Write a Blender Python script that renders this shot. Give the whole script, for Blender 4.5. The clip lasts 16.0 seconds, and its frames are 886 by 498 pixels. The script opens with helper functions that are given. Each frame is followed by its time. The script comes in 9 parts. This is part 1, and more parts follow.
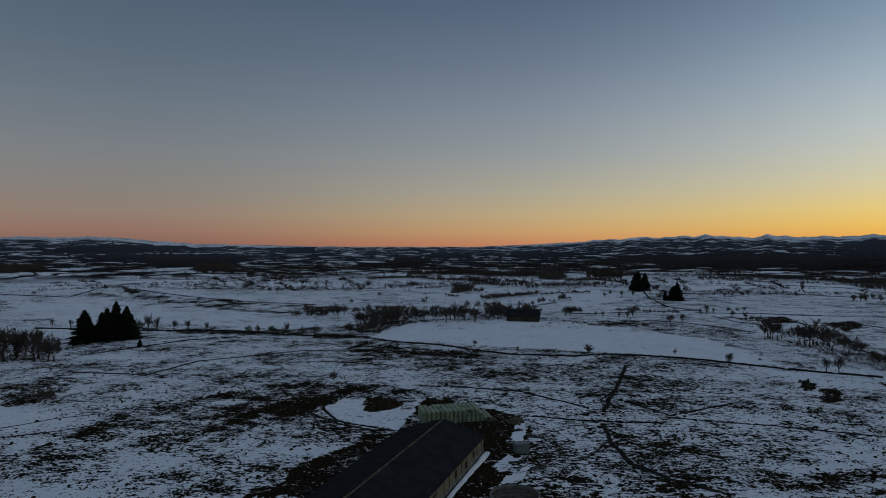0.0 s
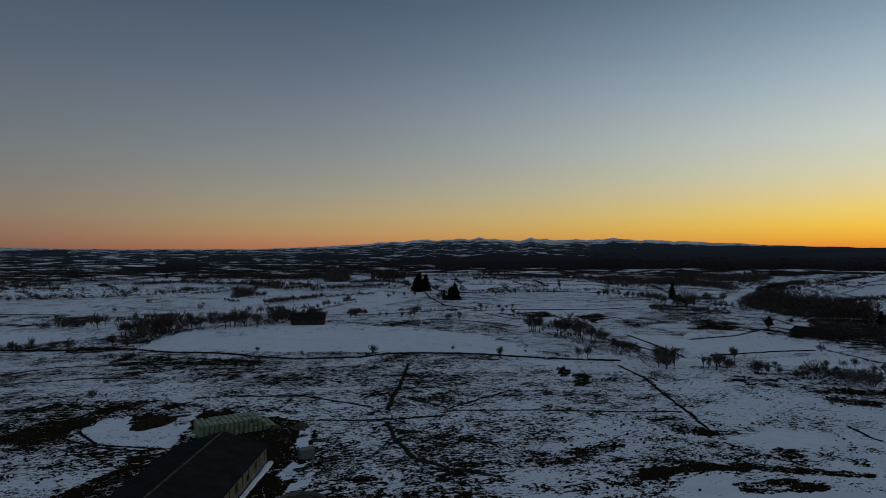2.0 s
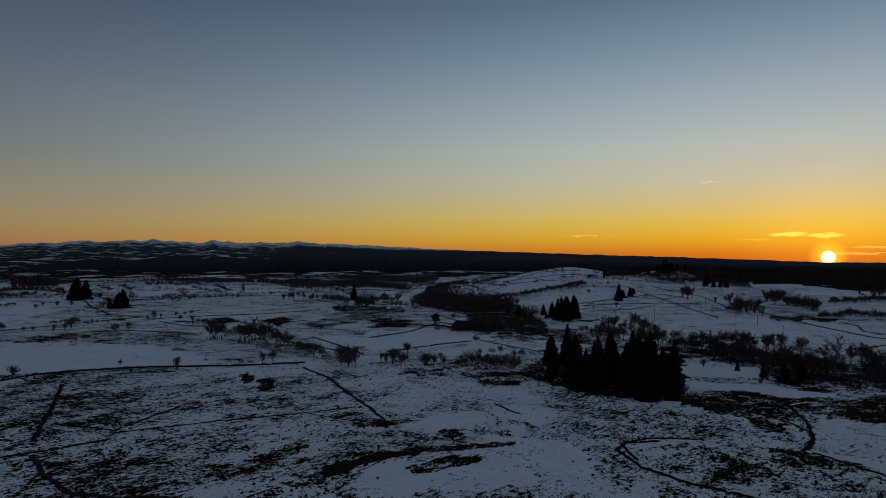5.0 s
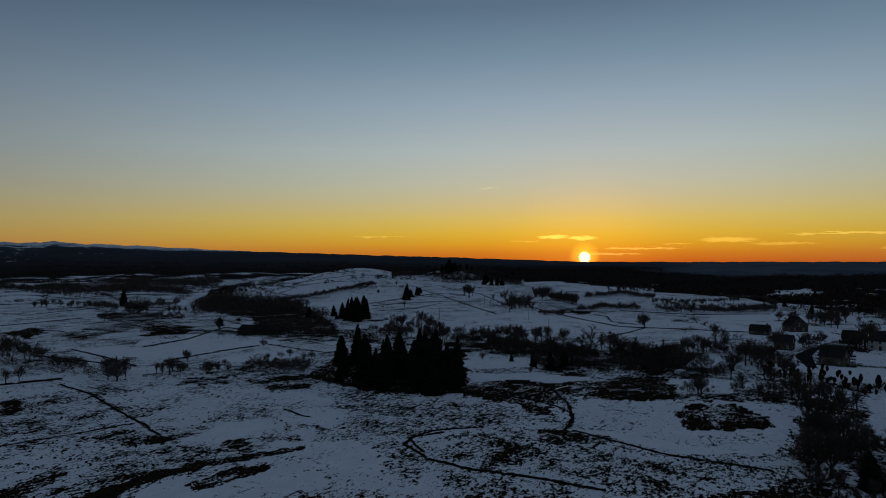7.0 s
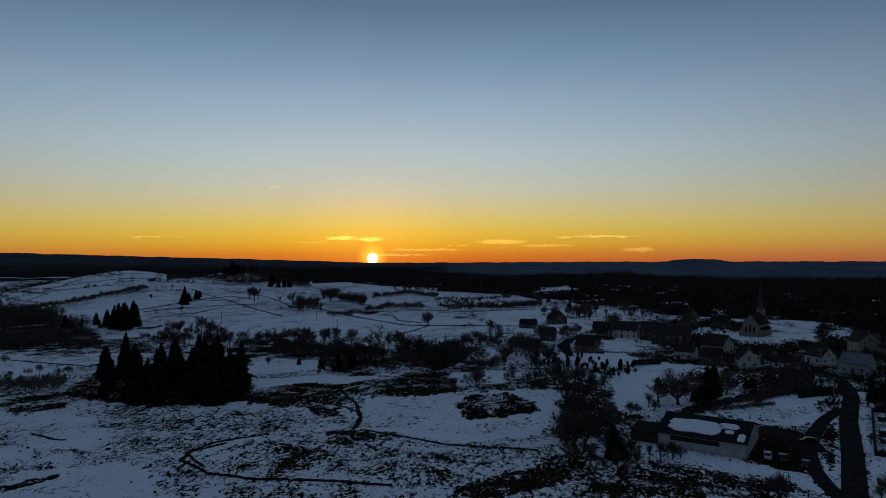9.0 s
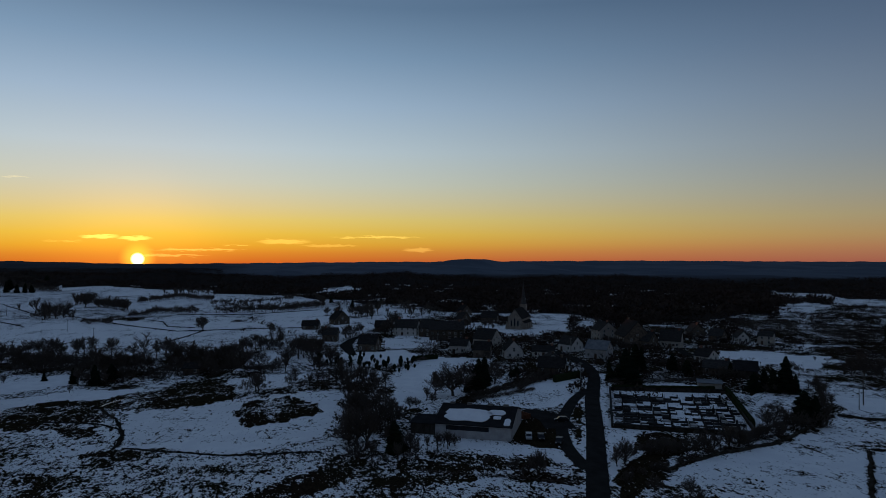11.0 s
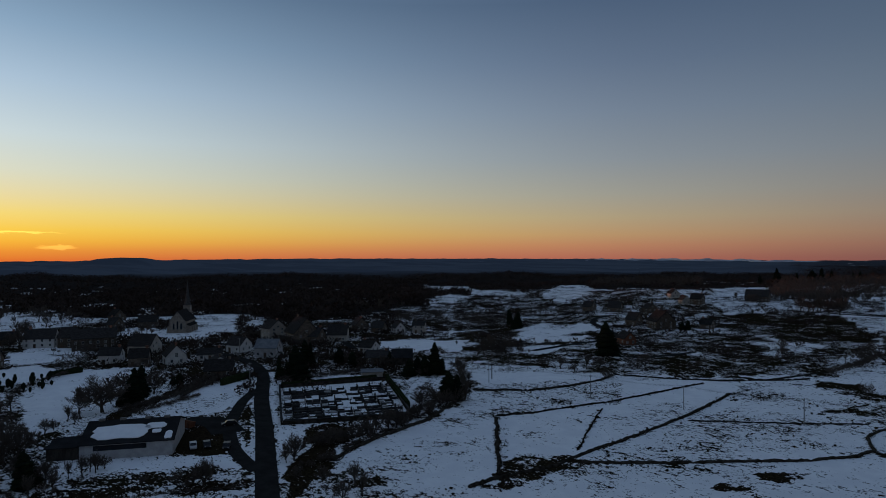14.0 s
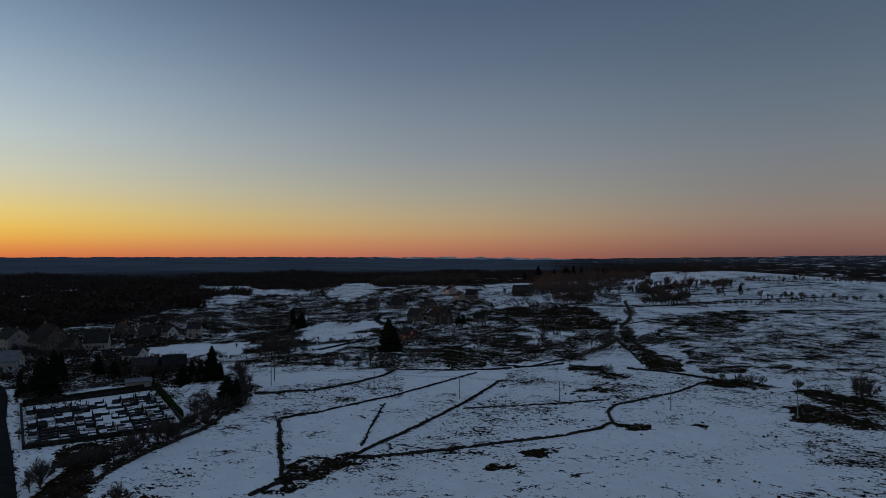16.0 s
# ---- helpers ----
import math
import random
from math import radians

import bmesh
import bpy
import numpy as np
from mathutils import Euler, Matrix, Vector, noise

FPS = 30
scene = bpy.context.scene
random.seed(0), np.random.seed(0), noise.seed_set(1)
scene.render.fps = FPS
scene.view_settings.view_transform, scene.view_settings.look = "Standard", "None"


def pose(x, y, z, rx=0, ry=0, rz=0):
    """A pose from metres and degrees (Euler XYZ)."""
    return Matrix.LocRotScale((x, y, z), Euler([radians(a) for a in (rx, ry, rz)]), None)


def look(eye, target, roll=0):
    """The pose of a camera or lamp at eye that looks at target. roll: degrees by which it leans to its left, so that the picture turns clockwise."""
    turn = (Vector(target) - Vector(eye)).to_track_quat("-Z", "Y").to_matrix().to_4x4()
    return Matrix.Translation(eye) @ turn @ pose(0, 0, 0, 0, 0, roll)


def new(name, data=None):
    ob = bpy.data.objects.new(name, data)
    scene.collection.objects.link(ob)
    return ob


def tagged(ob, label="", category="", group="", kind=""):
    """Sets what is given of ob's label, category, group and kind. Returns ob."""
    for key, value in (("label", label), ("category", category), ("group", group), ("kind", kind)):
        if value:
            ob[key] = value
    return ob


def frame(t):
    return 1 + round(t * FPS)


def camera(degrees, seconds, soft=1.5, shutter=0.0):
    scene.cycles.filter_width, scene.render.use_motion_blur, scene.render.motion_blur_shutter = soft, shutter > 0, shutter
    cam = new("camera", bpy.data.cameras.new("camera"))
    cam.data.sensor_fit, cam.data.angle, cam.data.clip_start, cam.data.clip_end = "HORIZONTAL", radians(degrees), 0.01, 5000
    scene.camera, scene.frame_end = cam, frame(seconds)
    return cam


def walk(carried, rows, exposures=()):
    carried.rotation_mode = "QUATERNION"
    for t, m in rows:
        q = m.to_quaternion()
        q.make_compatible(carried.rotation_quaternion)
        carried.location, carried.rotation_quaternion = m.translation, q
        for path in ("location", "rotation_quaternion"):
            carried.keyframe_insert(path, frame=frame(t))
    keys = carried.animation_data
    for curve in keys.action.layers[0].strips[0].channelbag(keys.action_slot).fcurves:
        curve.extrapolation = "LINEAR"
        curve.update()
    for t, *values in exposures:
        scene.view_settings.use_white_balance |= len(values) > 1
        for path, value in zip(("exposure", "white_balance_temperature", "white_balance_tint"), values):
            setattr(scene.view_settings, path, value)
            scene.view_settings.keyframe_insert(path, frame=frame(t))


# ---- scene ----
cam = camera(69.14, 16.0, soft=0.8)
walk(cam, [
    (0.0, pose(0, 0, 50, 90.00, 0.10, 0.00)), (0.5, pose(0, 0, 50, 90.04, 0.12, -4.80)), (1.0, pose(0, 0, 50, 90.06, 0.20, -9.62)),
    (1.5, pose(0, 0, 50, 90.11, 0.20, -14.36)), (2.0, pose(0, 0, 50, 90.16, 0.21, -18.97)), (2.5, pose(0, 0, 50, 90.18, 0.17, -23.52)),
    (3.0, pose(0, 0, 50, 90.23, 0.10, -28.09)), (3.5, pose(0, 0, 50, 90.28, 0.06, -32.69)), (4.0, pose(0, 0, 50, 90.32, 0.02, -37.25)),
    (6.5, pose(0, 0, 50, 90.45, 0.08, -60.37)), (7.0, pose(0, 0, 50, 90.46, 0.10, -64.98)), (7.5, pose(0, 0, 50, 90.49, 0.14, -69.64)),
    (8.0, pose(0, 0, 50, 90.53, 0.17, -74.31)), (8.5, pose(0, 0, 50, 90.55, 0.11, -78.95)), (9.0, pose(0, 0, 50, 90.52, 0.12, -83.66)),
    (11.5, pose(0, 0, 50, 90.52, 0.13, -107.59)), (12.0, pose(0, 0, 50, 90.50, 0.17, -112.35)), (12.5, pose(0, 0, 50, 90.43, 0.18, -117.15)),
    (13.0, pose(0, 0, 50, 90.38, 0.18, -121.97)), (13.5, pose(0, 0, 50, 90.32, 0.16, -126.77)), (14.0, pose(0, 0, 50, 90.28, 0.12, -131.60)),
    (14.5, pose(0, 0, 50, 90.22, 0.10, -136.45)), (15.0, pose(0, 0, 50, 90.17, 0.10, -141.30)), (15.5, pose(0, 0, 50, 90.15, 0.06, -146.18)),
    (16.0, pose(0, 0, 50, 90.13, -0.05, -150.60))],
    exposures=[(0.0, 0.34, 7350, 12), (1.0, 0.18, 7400, 12), (2.0, 0.02, 7400, 12), (3.5, -0.26, 7300, 12), (6.5, -0.55, 6950, 10), (8.0, -0.48, 6350, 10), (9.0, -0.40, 6250, 11), (11.5, -0.18, 6250, 12), (12.5, -0.01, 6300, 12), (14.5, 0.16, 6700, 12), (16.0, 0.24, 6950, 12)])

# ---- sky and sun ----
SUN_B, SUN_E = 77.4, -0.3            # where the disc stands, degrees
world = bpy.data.worlds.new("dusk_sky")
scene.world = world
world.use_nodes = True
wt = world.node_tree
wt.nodes.clear()


def wnode(kind, **at):
    n = wt.nodes.new(kind)
    for k, v in at.items():
        if k == "operation":
            n.operation = v
        elif k == "blend_type":
            n.blend_type = v
    return n


def feed(tree, socket, value):
    if isinstance(value, bpy.types.NodeSocket):
        tree.links.new(value, socket)
    else:
        socket.default_value = value


def wmath(op, a, b=0.0, c=0.0):
    n = wnode("ShaderNodeMath", operation=op)
    for s, v in zip(n.inputs, (a, b, c)):
        feed(wt, s, v)
    return n.outputs[0]


def wstep(x, lo, hi):
    n = wt.nodes.new("ShaderNodeMapRange")
    n.interpolation_type = "SMOOTHSTEP"
    for i, v in enumerate((x, lo, hi, 0.0, 1.0)):
        feed(wt, n.inputs[i], v)
    return n.outputs[0]


def lin(r, g, b):
    """Linear colour from 8-bit display values."""
    return tuple(((v / 255 + 0.055) / 1.055) ** 2.4 if v > 10 else v / 255 / 12.92 for v in (r, g, b)) + (1,)


def wramp(x, stops):
    n = wt.nodes.new("ShaderNodeValToRGB")
    n.color_ramp.interpolation = "LINEAR"
    els = n.color_ramp.elements
    els[0].position, els[0].color = 0.0, lin(*stops[0][1])
    els[1].position, els[1].color = 1.0, lin(*stops[-1][1])
    for e, c in stops[1:-1]:
        k = els.new(math.sqrt((e + 2) / 92))
        k.color = lin(*c)
    feed(wt, n.inputs[0], x)
    return n.outputs[0]


def wmix(f, a, b, blend="MIX"):
    n = wt.nodes.new("ShaderNodeMix")
    n.data_type, n.blend_type = "RGBA", blend
    feed(wt, n.inputs[0], f), feed(wt, n.inputs[6], a), feed(wt, n.inputs[7], b)
    return n.outputs[2]


view = wt.nodes.new("ShaderNodeTexCoord").outputs["Generated"]
sep = wt.nodes.new("ShaderNodeSeparateXYZ")
wt.links.new(view, sep.inputs[0])
vx, vy, vz = sep.outputs
elev = wmath("MULTIPLY", wmath("ARCSINE", vz), 57.2958)
flat = wmath("SQRT", wmath("ADD", wmath("MULTIPLY", vx, vx), wmath("ADD", wmath("MULTIPLY", vy, vy), 1e-6)))
sx, sy = math.sin(radians(SUN_B)), math.cos(radians(SUN_B))
side = wmath("DIVIDE", wmath("ADD", wmath("MULTIPLY", vx, sx), wmath("MULTIPLY", vy, sy)), flat)
away = wmath("MULTIPLY", wmath("ARCCOSINE", wmath("MINIMUM", wmath("MAXIMUM", side, -1.0), 1.0)), 57.2958)
cross = wmath("DIVIDE", wmath("SUBTRACT", wmath("MULTIPLY", vx, sy), wmath("MULTIPLY", vy, sx)), flat)   # + to the sun's right
along = wmath("SQRT", wmath("DIVIDE", wmath("MAXIMUM", wmath("ADD", elev, 2.0), 0.0), 92.0))
near_sky = wramp(along, [(-2, (194, 76, 30)), (-0.6, (216, 106, 36)), (0.2, (227, 144, 42)), (0.9, (234, 176, 48)), (1.8, (236, 198, 70)), (3, (231, 209, 112)), (4.4, (220, 211, 158)), (6.2, (206, 213, 193)), (9, (191, 210, 215)), (13, (162, 189, 210)), (17, (128, 160, 187)), (21, (98, 128, 156)), (30, (95, 119, 147)), (50, (85, 105, 132)), (90, (82, 101, 127))])
mid_sky = wramp(along, [(-2, (138, 80, 70)), (-0.6, (164, 98, 82)), (0.6, (174, 124, 92)), (1.5, (173, 141, 102)), (3, (163, 150, 121)), (5, (146, 147, 138)), (8, (125, 136, 145)), (12, (106, 122, 141)), (16, (87, 105, 129)), (21, (67, 87, 113)), (30, (82, 102, 127)), (50, (83, 102, 128)), (90, (82, 101, 127))])
far_sky = wramp(along, [(-2, (78, 60, 64)), (-0.4, (102, 74, 74)), (0.6, (117, 89, 84)), (1.6, (123, 100, 94)), (3, (121, 110, 106)), (5, (111, 112, 115)), (8, (100, 110, 121)), (12, (85, 101, 118)), (16, (73, 91, 111)), (21, (62, 81, 104)), (30, (76, 96, 121)), (50, (80, 99, 125)), (90, (82, 101, 127))])
sky = wmix(wstep(away, 4.0, 74.0), near_sky, mid_sky)
sky = wmix(wstep(away, 60.0, 106.0), sky, far_sky)
air = wt.nodes.new("ShaderNodeTexSky")
air.sky_type, air.sun_disc, air.sun_elevation, air.sun_rotation = "NISHITA", False, radians(0.3), radians(SUN_B)
sky = wmix(0.02, sky, air.outputs[0], "ADD")

# thin clouds lit from below, by bearing from the sun and height: offset, elevation, half length, half thickness, strength
grain = wt.nodes.new("ShaderNodeTexNoise")
grain.inputs["Scale"].default_value, grain.inputs["Detail"].default_value = 60.0, 4.0
stretch = wt.nodes.new("ShaderNodeVectorMath")
stretch.operation = "MULTIPLY"
wt.links.new(view, stretch.inputs[0])
stretch.inputs[1].default_value = (1, 1, 9)
wt.links.new(stretch.outputs[0], grain.inputs["Vector"])
turn = wmath("MULTIPLY", wmath("ARCSINE", cross), 57.2958)
wisps = None
for o, e, hl, ht, k in ((-2.7, 1.5, 1.6, 0.22, 1.0), (-0.2, 1.38, 1.5, 0.22, 1.0), (-5.2, 1.1, 1.6, 0.10, 0.25), (11.5, 1.15, 2.6, 0.26, 0.45), (4.6, 0.45, 4.2, 0.14, 0.55), (19.5, 1.55, 4.6, 0.10, 0.5),
                        (15.5, 0.8, 3.0, 0.14, 0.3), (23.2, 0.42, 1.6, 0.22, 0.35), (2.6, 0.0, 3.2, 0.12, 0.5), (-18, 1.55, 3.0, 0.06, 0.35), (-8.2, 5.85, 1.1, 0.05, 0.25), (7.6, 0.85, 1.4, 0.07, 0.45)):
    q = wmath("ADD", wmath("POWER", wmath("ABSOLUTE", wmath("DIVIDE", wmath("SUBTRACT", turn, o), hl)), 2.0),
              wmath("POWER", wmath("ABSOLUTE", wmath("DIVIDE", wmath("SUBTRACT", wmath("SUBTRACT", elev, e), wmath("MULTIPLY", wmath("SUBTRACT", grain.outputs[0], 0.5), 0.5)), ht)), 2.0))
    q = wmath("MULTIPLY", wstep(q, 1.0, 0.1), k)
    wisps = q if wisps is None else wmath("MAXIMUM", wisps, q)
wisps = wmath("MULTIPLY", wisps, wstep(side, 0.2, 0.8))
sky = wmix(wisps, sky, (0.85, 0.58, 0.12, 1), "ADD")
# the disc and the bright air round it
off = wmath("SQRT", wmath("ADD", wmath("POWER", turn, 2.0), wmath("POWER", wmath("SUBTRACT", elev, SUN_E), 2.0)))
front = wstep(side, 0.3, 0.8)
sky = wmix(wmath("MULTIPLY", wstep(off, 9.0, 0.0), wmath("MULTIPLY", front, 0.18)), sky, (0.9, 0.45, 0.04, 1), "ADD")
sky = wmix(wmath("MULTIPLY", wstep(off, 1.5, 0.4), front), sky, (0.95, 0.45, 0.03, 1), "ADD")
sky = wmix(wmath("MULTIPLY", wstep(off, 0.56, 0.34), front), sky, (3.5, 3.0, 1.4, 1), "ADD")
back = wt.nodes.new("ShaderNodeBackground")
wt.links.new(sky, back.inputs[0])
back.inputs[1].default_value = 1.0
wt.links.new(back.outputs[0], wt.nodes.new("ShaderNodeOutputWorld").inputs[0])

sun = new("sun", bpy.data.lights.new("sun", "SUN"))
sun.data.energy, sun.data.angle, sun.data.color = 1.2, radians(0.5), (1.0, 0.30, 0.11)
SUN_FROM = (sx * 100, sy * 100, 100 * math.tan(radians(0.0)))
sun.matrix_world = look((sx * 100, sy * 100, 60 + SUN_FROM[2]), (0, 0, 60))

# ---- materials ----
class Mat:
    """A node material with short ways to write its parts."""

    def __init__(self, name, rough=0.8, metal=0.0):
        self.m = bpy.data.materials.new(name)
        self.m.use_nodes = True
        self.t = self.m.node_tree
        self.p = self.t.nodes["Principled BSDF"]
        self.p.inputs["Roughness"].default_value, self.p.inputs["Metallic"].default_value = rough, metal
        self.p.inputs["Specular IOR Level"].default_value = 0.12 if rough < 0.85 else 0.0
        self.place = self.t.nodes.new("ShaderNodeNewGeometry").outputs["Position"]

    def noise(self, scale, detail=4.0, rough=0.6, stretch=None):
        n = self.t.nodes.new("ShaderNodeTexNoise")
        n.inputs["Scale"].default_value, n.inputs["Detail"].default_value, n.inputs["Roughness"].default_value = scale, detail, rough
        src = self.place
        if stretch:
            v = self.t.nodes.new("ShaderNodeVectorMath")
            v.operation = "MULTIPLY"
            self.t.links.new(src, v.inputs[0])
            v.inputs[1].default_value = stretch
            src = v.outputs[0]
        self.t.links.new(src, n.inputs["Vector"])
        return n.outputs[0]

    def math(self, op, a, b=0.0, c=0.0):
        n = self.t.nodes.new("ShaderNodeMath")
        n.operation = op
        for s, v in zip(n.inputs, (a, b, c)):
            feed(self.t, s, v)
        return n.outputs[0]

    def step(self, x, lo, hi, a=0.0, b=1.0):
        n = self.t.nodes.new("ShaderNodeMapRange")
        n.interpolation_type = "SMOOTHSTEP"
        for i, v in enumerate((x, lo, hi, a, b)):
            feed(self.t, n.inputs[i], v)
        return n.outputs[0]

    def mix(self, f, a, b, blend="MIX"):
        n = self.t.nodes.new("ShaderNodeMix")
        n.data_type, n.blend_type = "RGBA", blend
        for i, v in ((0, f), (6, a), (7, b)):
            feed(self.t, n.inputs[i], (*v, 1) if isinstance(v, tuple) and len(v) == 3 else v)
        return n.outputs[2]

    def attr(self, name):
        n = self.t.nodes.new("ShaderNodeAttribute")
        n.attribute_name = name
        return n.outputs["Fac"]

    def each(self):
        return self.t.nodes.new("ShaderNodeObjectInfo").outputs["Random"]

    def island(self):
        n = self.t.nodes.new("ShaderNodeNewGeometry")
        return n.outputs["Random Per Island"]

    def bump(self, height, strength=0.3, dist=0.1):
        n = self.t.nodes.new("ShaderNodeBump")
        n.inputs["Strength"].default_value, n.inputs["Distance"].default_value = strength, dist
        feed(self.t, n.inputs["Height"], height)
        self.t.links.new(n.outputs[0], self.p.inputs["Normal"])

    def color(self, c):
        feed(self.t, self.p.inputs["Base Color"], (*c, 1) if isinstance(c, tuple) and len(c) == 3 else c)
        return self


def plain(name, a, b, scale, rough=0.8, metal=0.0, vary=0.25, bump=0.3, stretch=None, dist=0.03):
    """Two colours mixed by a coarse and a fine grain, with some change from thing to thing."""
    m = Mat(name, rough, metal)
    coarse, fine = m.noise(scale, 4, 0.6, stretch), m.noise(scale * 9, 3, 0.7, stretch)
    f = m.step(m.math("ADD", m.math("MULTIPLY", coarse, 0.7), m.math("MULTIPLY", fine, 0.3)), 0.35, 0.65)
    c = m.mix(f, a, b)
    if vary:
        c = m.mix(1.0, c, m.mix(m.each(), (1 - vary,) * 3, (1 + vary,) * 3), "MULTIPLY")
    m.color(c)
    if bump:
        m.bump(fine, bump, dist)
    return m.m


def ground_material():
    m = Mat("snowy_ground", 0.9)
    m.p.inputs["Specular IOR Level"].default_value = 0.0
    bare, wood, far = m.attr("bare"), m.attr("wood"), m.attr("far")
    big, tuft, fine = m.noise(0.045, 5), m.noise(0.78, 4, 0.65, (0.68, 1, 1)), m.noise(2.4, 3, 0.6, (0.7, 1, 1))
    mid = m.noise(0.16, 3, 0.55)
    v = m.math("ADD", bare, m.math("MULTIPLY", m.math("SUBTRACT", big, 0.5), 1.3))
    v = m.math("ADD", v, m.math("MULTIPLY", m.math("SUBTRACT", tuft, 0.5), 1.9))
    v = m.math("ADD", v, m.math("MULTIPLY", m.math("SUBTRACT", mid, 0.5), 1.1))
    v = m.math("ADD", v, m.math("MULTIPLY", m.math("SUBTRACT", fine, 0.5), 1.7))
    cover = m.step(v, 0.46, 0.56)
    grass = m.mix(m.step(big, 0.4, 0.6), (0.034, 0.022, 0.014), (0.034, 0.026, 0.014))
    grass = m.mix(m.step(fine, 0.35, 0.7), grass, (0.011, 0.008, 0.005))
    snow = m.mix(m.step(mid, 0.35, 0.65), (0.80, 0.80, 0.81), (0.87, 0.87, 0.87))
    land = m.mix(cover, snow, grass)
    # far fields: snow cut up by hedges and woods
    cells = m.t.nodes.new("ShaderNodeTexVoronoi")
    cells.feature = "DISTANCE_TO_EDGE"
    cells.inputs["Scale"].default_value = 0.0055
    wob = m.t.nodes.new("ShaderNodeVectorMath")
    wob.operation = "MULTIPLY_ADD"
    wn = m.t.nodes.new("ShaderNodeTexNoise")
    wn.inputs["Scale"].default_value = 0.006
    m.t.links.new(m.place, wn.inputs["Vector"])
    m.t.links.new(wn.outputs["Color"], wob.inputs[0])
    wob.inputs[1].default_value = (120, 120, 0)
    m.t.links.new(m.place, wob.inputs[2])
    m.t.links.new(wob.outputs[0], cells.inputs["Vector"])
    edge = m.step(cells.outputs["Distance"], 0.05, 0.02)
    scrub = m.step(m.noise(0.0065, 5, 0.62), 0.46, 0.52)
    hedged = m.math("MAXIMUM", edge, scrub)
    dark = m.math("MAXIMUM", m.math("MULTIPLY", hedged, m.step(far, 0.2, 0.7)), m.step(m.math("ADD", wood, m.math("MULTIPLY", m.math("SUBTRACT", m.noise(0.013, 5, 0.65), 0.5), 1.6)), 0.46, 0.56))
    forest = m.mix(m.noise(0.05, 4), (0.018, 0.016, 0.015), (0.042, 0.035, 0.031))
    # blue-grey haze of distance, painted into the far forest's base colour
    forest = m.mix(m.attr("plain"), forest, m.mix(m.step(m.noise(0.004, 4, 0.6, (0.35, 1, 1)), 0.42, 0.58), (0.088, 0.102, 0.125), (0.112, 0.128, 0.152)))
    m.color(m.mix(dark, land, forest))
    m.bump(m.math("ADD", m.math("MULTIPLY", tuft, 0.6), m.math("MULTIPLY", cover, 0.35)), 0.5, 0.35)
    return m.m


def trunk_material():
    m = Mat("bark", 0.9)
    g = m.noise(3.0, 4, 0.6, (1, 1, 0.2))
    m.color(m.mix(g, (0.030, 0.024, 0.019), (0.085, 0.072, 0.06)))
    return m.m


def twig_material():
    m = Mat("bare_twigs", 0.9)
    c = m.mix(m.each(), (0.070, 0.056, 0.047), (0.120, 0.098, 0.082))
    m.color(m.mix(m.island(), c, (0.082, 0.068, 0.058)))
    return m.m


def needle_material():
    m = Mat("fir_needles", 0.85)
    c = m.mix(m.each(), (0.010, 0.016, 0.010), (0.020, 0.028, 0.014))
    m.color(m.mix(m.island(), c, (0.012, 0.016, 0.012)))
    return m.m


GROUND = ground_material()
BARK, TWIG, NEEDLE = trunk_material(), twig_material(), needle_material()
FARWOOD = plain("far_wood_twigs", (0.028, 0.020, 0.017), (0.066, 0.049, 0.040), 0.05, 0.95, vary=0, bump=0)
HEATHER = plain("heather_tussock", (0.018, 0.013, 0.008), (0.045, 0.034, 0.018), 0.7, 0.95, vary=0, bump=0)
DRYSTONE = plain("dry_stone", (0.015, 0.012, 0.009), (0.050, 0.044, 0.036), 0.8, 0.95, vary=0.3, bump=0.5, dist=0.15)
ASPHALT = plain("asphalt", (0.020, 0.019, 0.018), (0.031, 0.030, 0.028), 0.25, 1.0, vary=0, bump=0.15)
SNOW = plain("settled_snow", (0.80, 0.80, 0.81), (0.87, 0.87, 0.87), 0.5, 0.9, vary=0, bump=0.2)
SLATE = plain("slate_roof", (0.024, 0.022, 0.021), (0.048, 0.045, 0.043), 0.9, 0.86, vary=0.25, bump=0.3, stretch=(1, 1, 3))
TINROOF = plain("dark_sheet_roof", (0.020, 0.020, 0.021), (0.030, 0.030, 0.031), 0.35, 0.9, vary=0, bump=0.1)
SPIREMETAL = plain("pale_spire_slates", (0.055, 0.052, 0.050), (0.09, 0.086, 0.083), 1.5, 0.86, vary=0, bump=0.2)
METALROOF = plain("grey_sheet_roof", (0.10, 0.11, 0.12), (0.17, 0.18, 0.19), 0.4, 0.5, 0.3, vary=0.1, bump=0.1)
RENDER_WHITE = plain("white_render", (0.50, 0.48, 0.455), (0.63, 0.61, 0.575), 0.35, 0.9, vary=0.12, bump=0.1)
RENDER_PALE = plain("pale_render", (0.30, 0.275, 0.24), (0.43, 0.40, 0.35), 0.35, 0.9, vary=0.15, bump=0.1)
GRANITE = plain("granite_wall", (0.060, 0.048, 0.038), (0.150, 0.122, 0.098), 1.1, 0.9, vary=0.25, bump=0.5, dist=0.06)
CHURCHSTONE = plain("pale_church_stone", (0.17, 0.145, 0.12), (0.30, 0.26, 0.22), 0.8, 0.9, vary=0, bump=0.4, dist=0.05)
CLADDING = plain("grey_cladding", (0.31, 0.30, 0.295), (0.42, 0.41, 0.40), 0.6, 0.7, vary=0.1, bump=0.1)
TIMBER = plain("red_brown_boards", (0.11, 0.045, 0.028), (0.19, 0.08, 0.045), 1.5, 0.8, vary=0.15, bump=0.2, stretch=(1, 1, 0.15))
DARKWOOD = plain("dark_boards", (0.030, 0.026, 0.022), (0.062, 0.054, 0.046), 1.5, 0.85, vary=0.2, bump=0.2, stretch=(1, 1, 0.15))
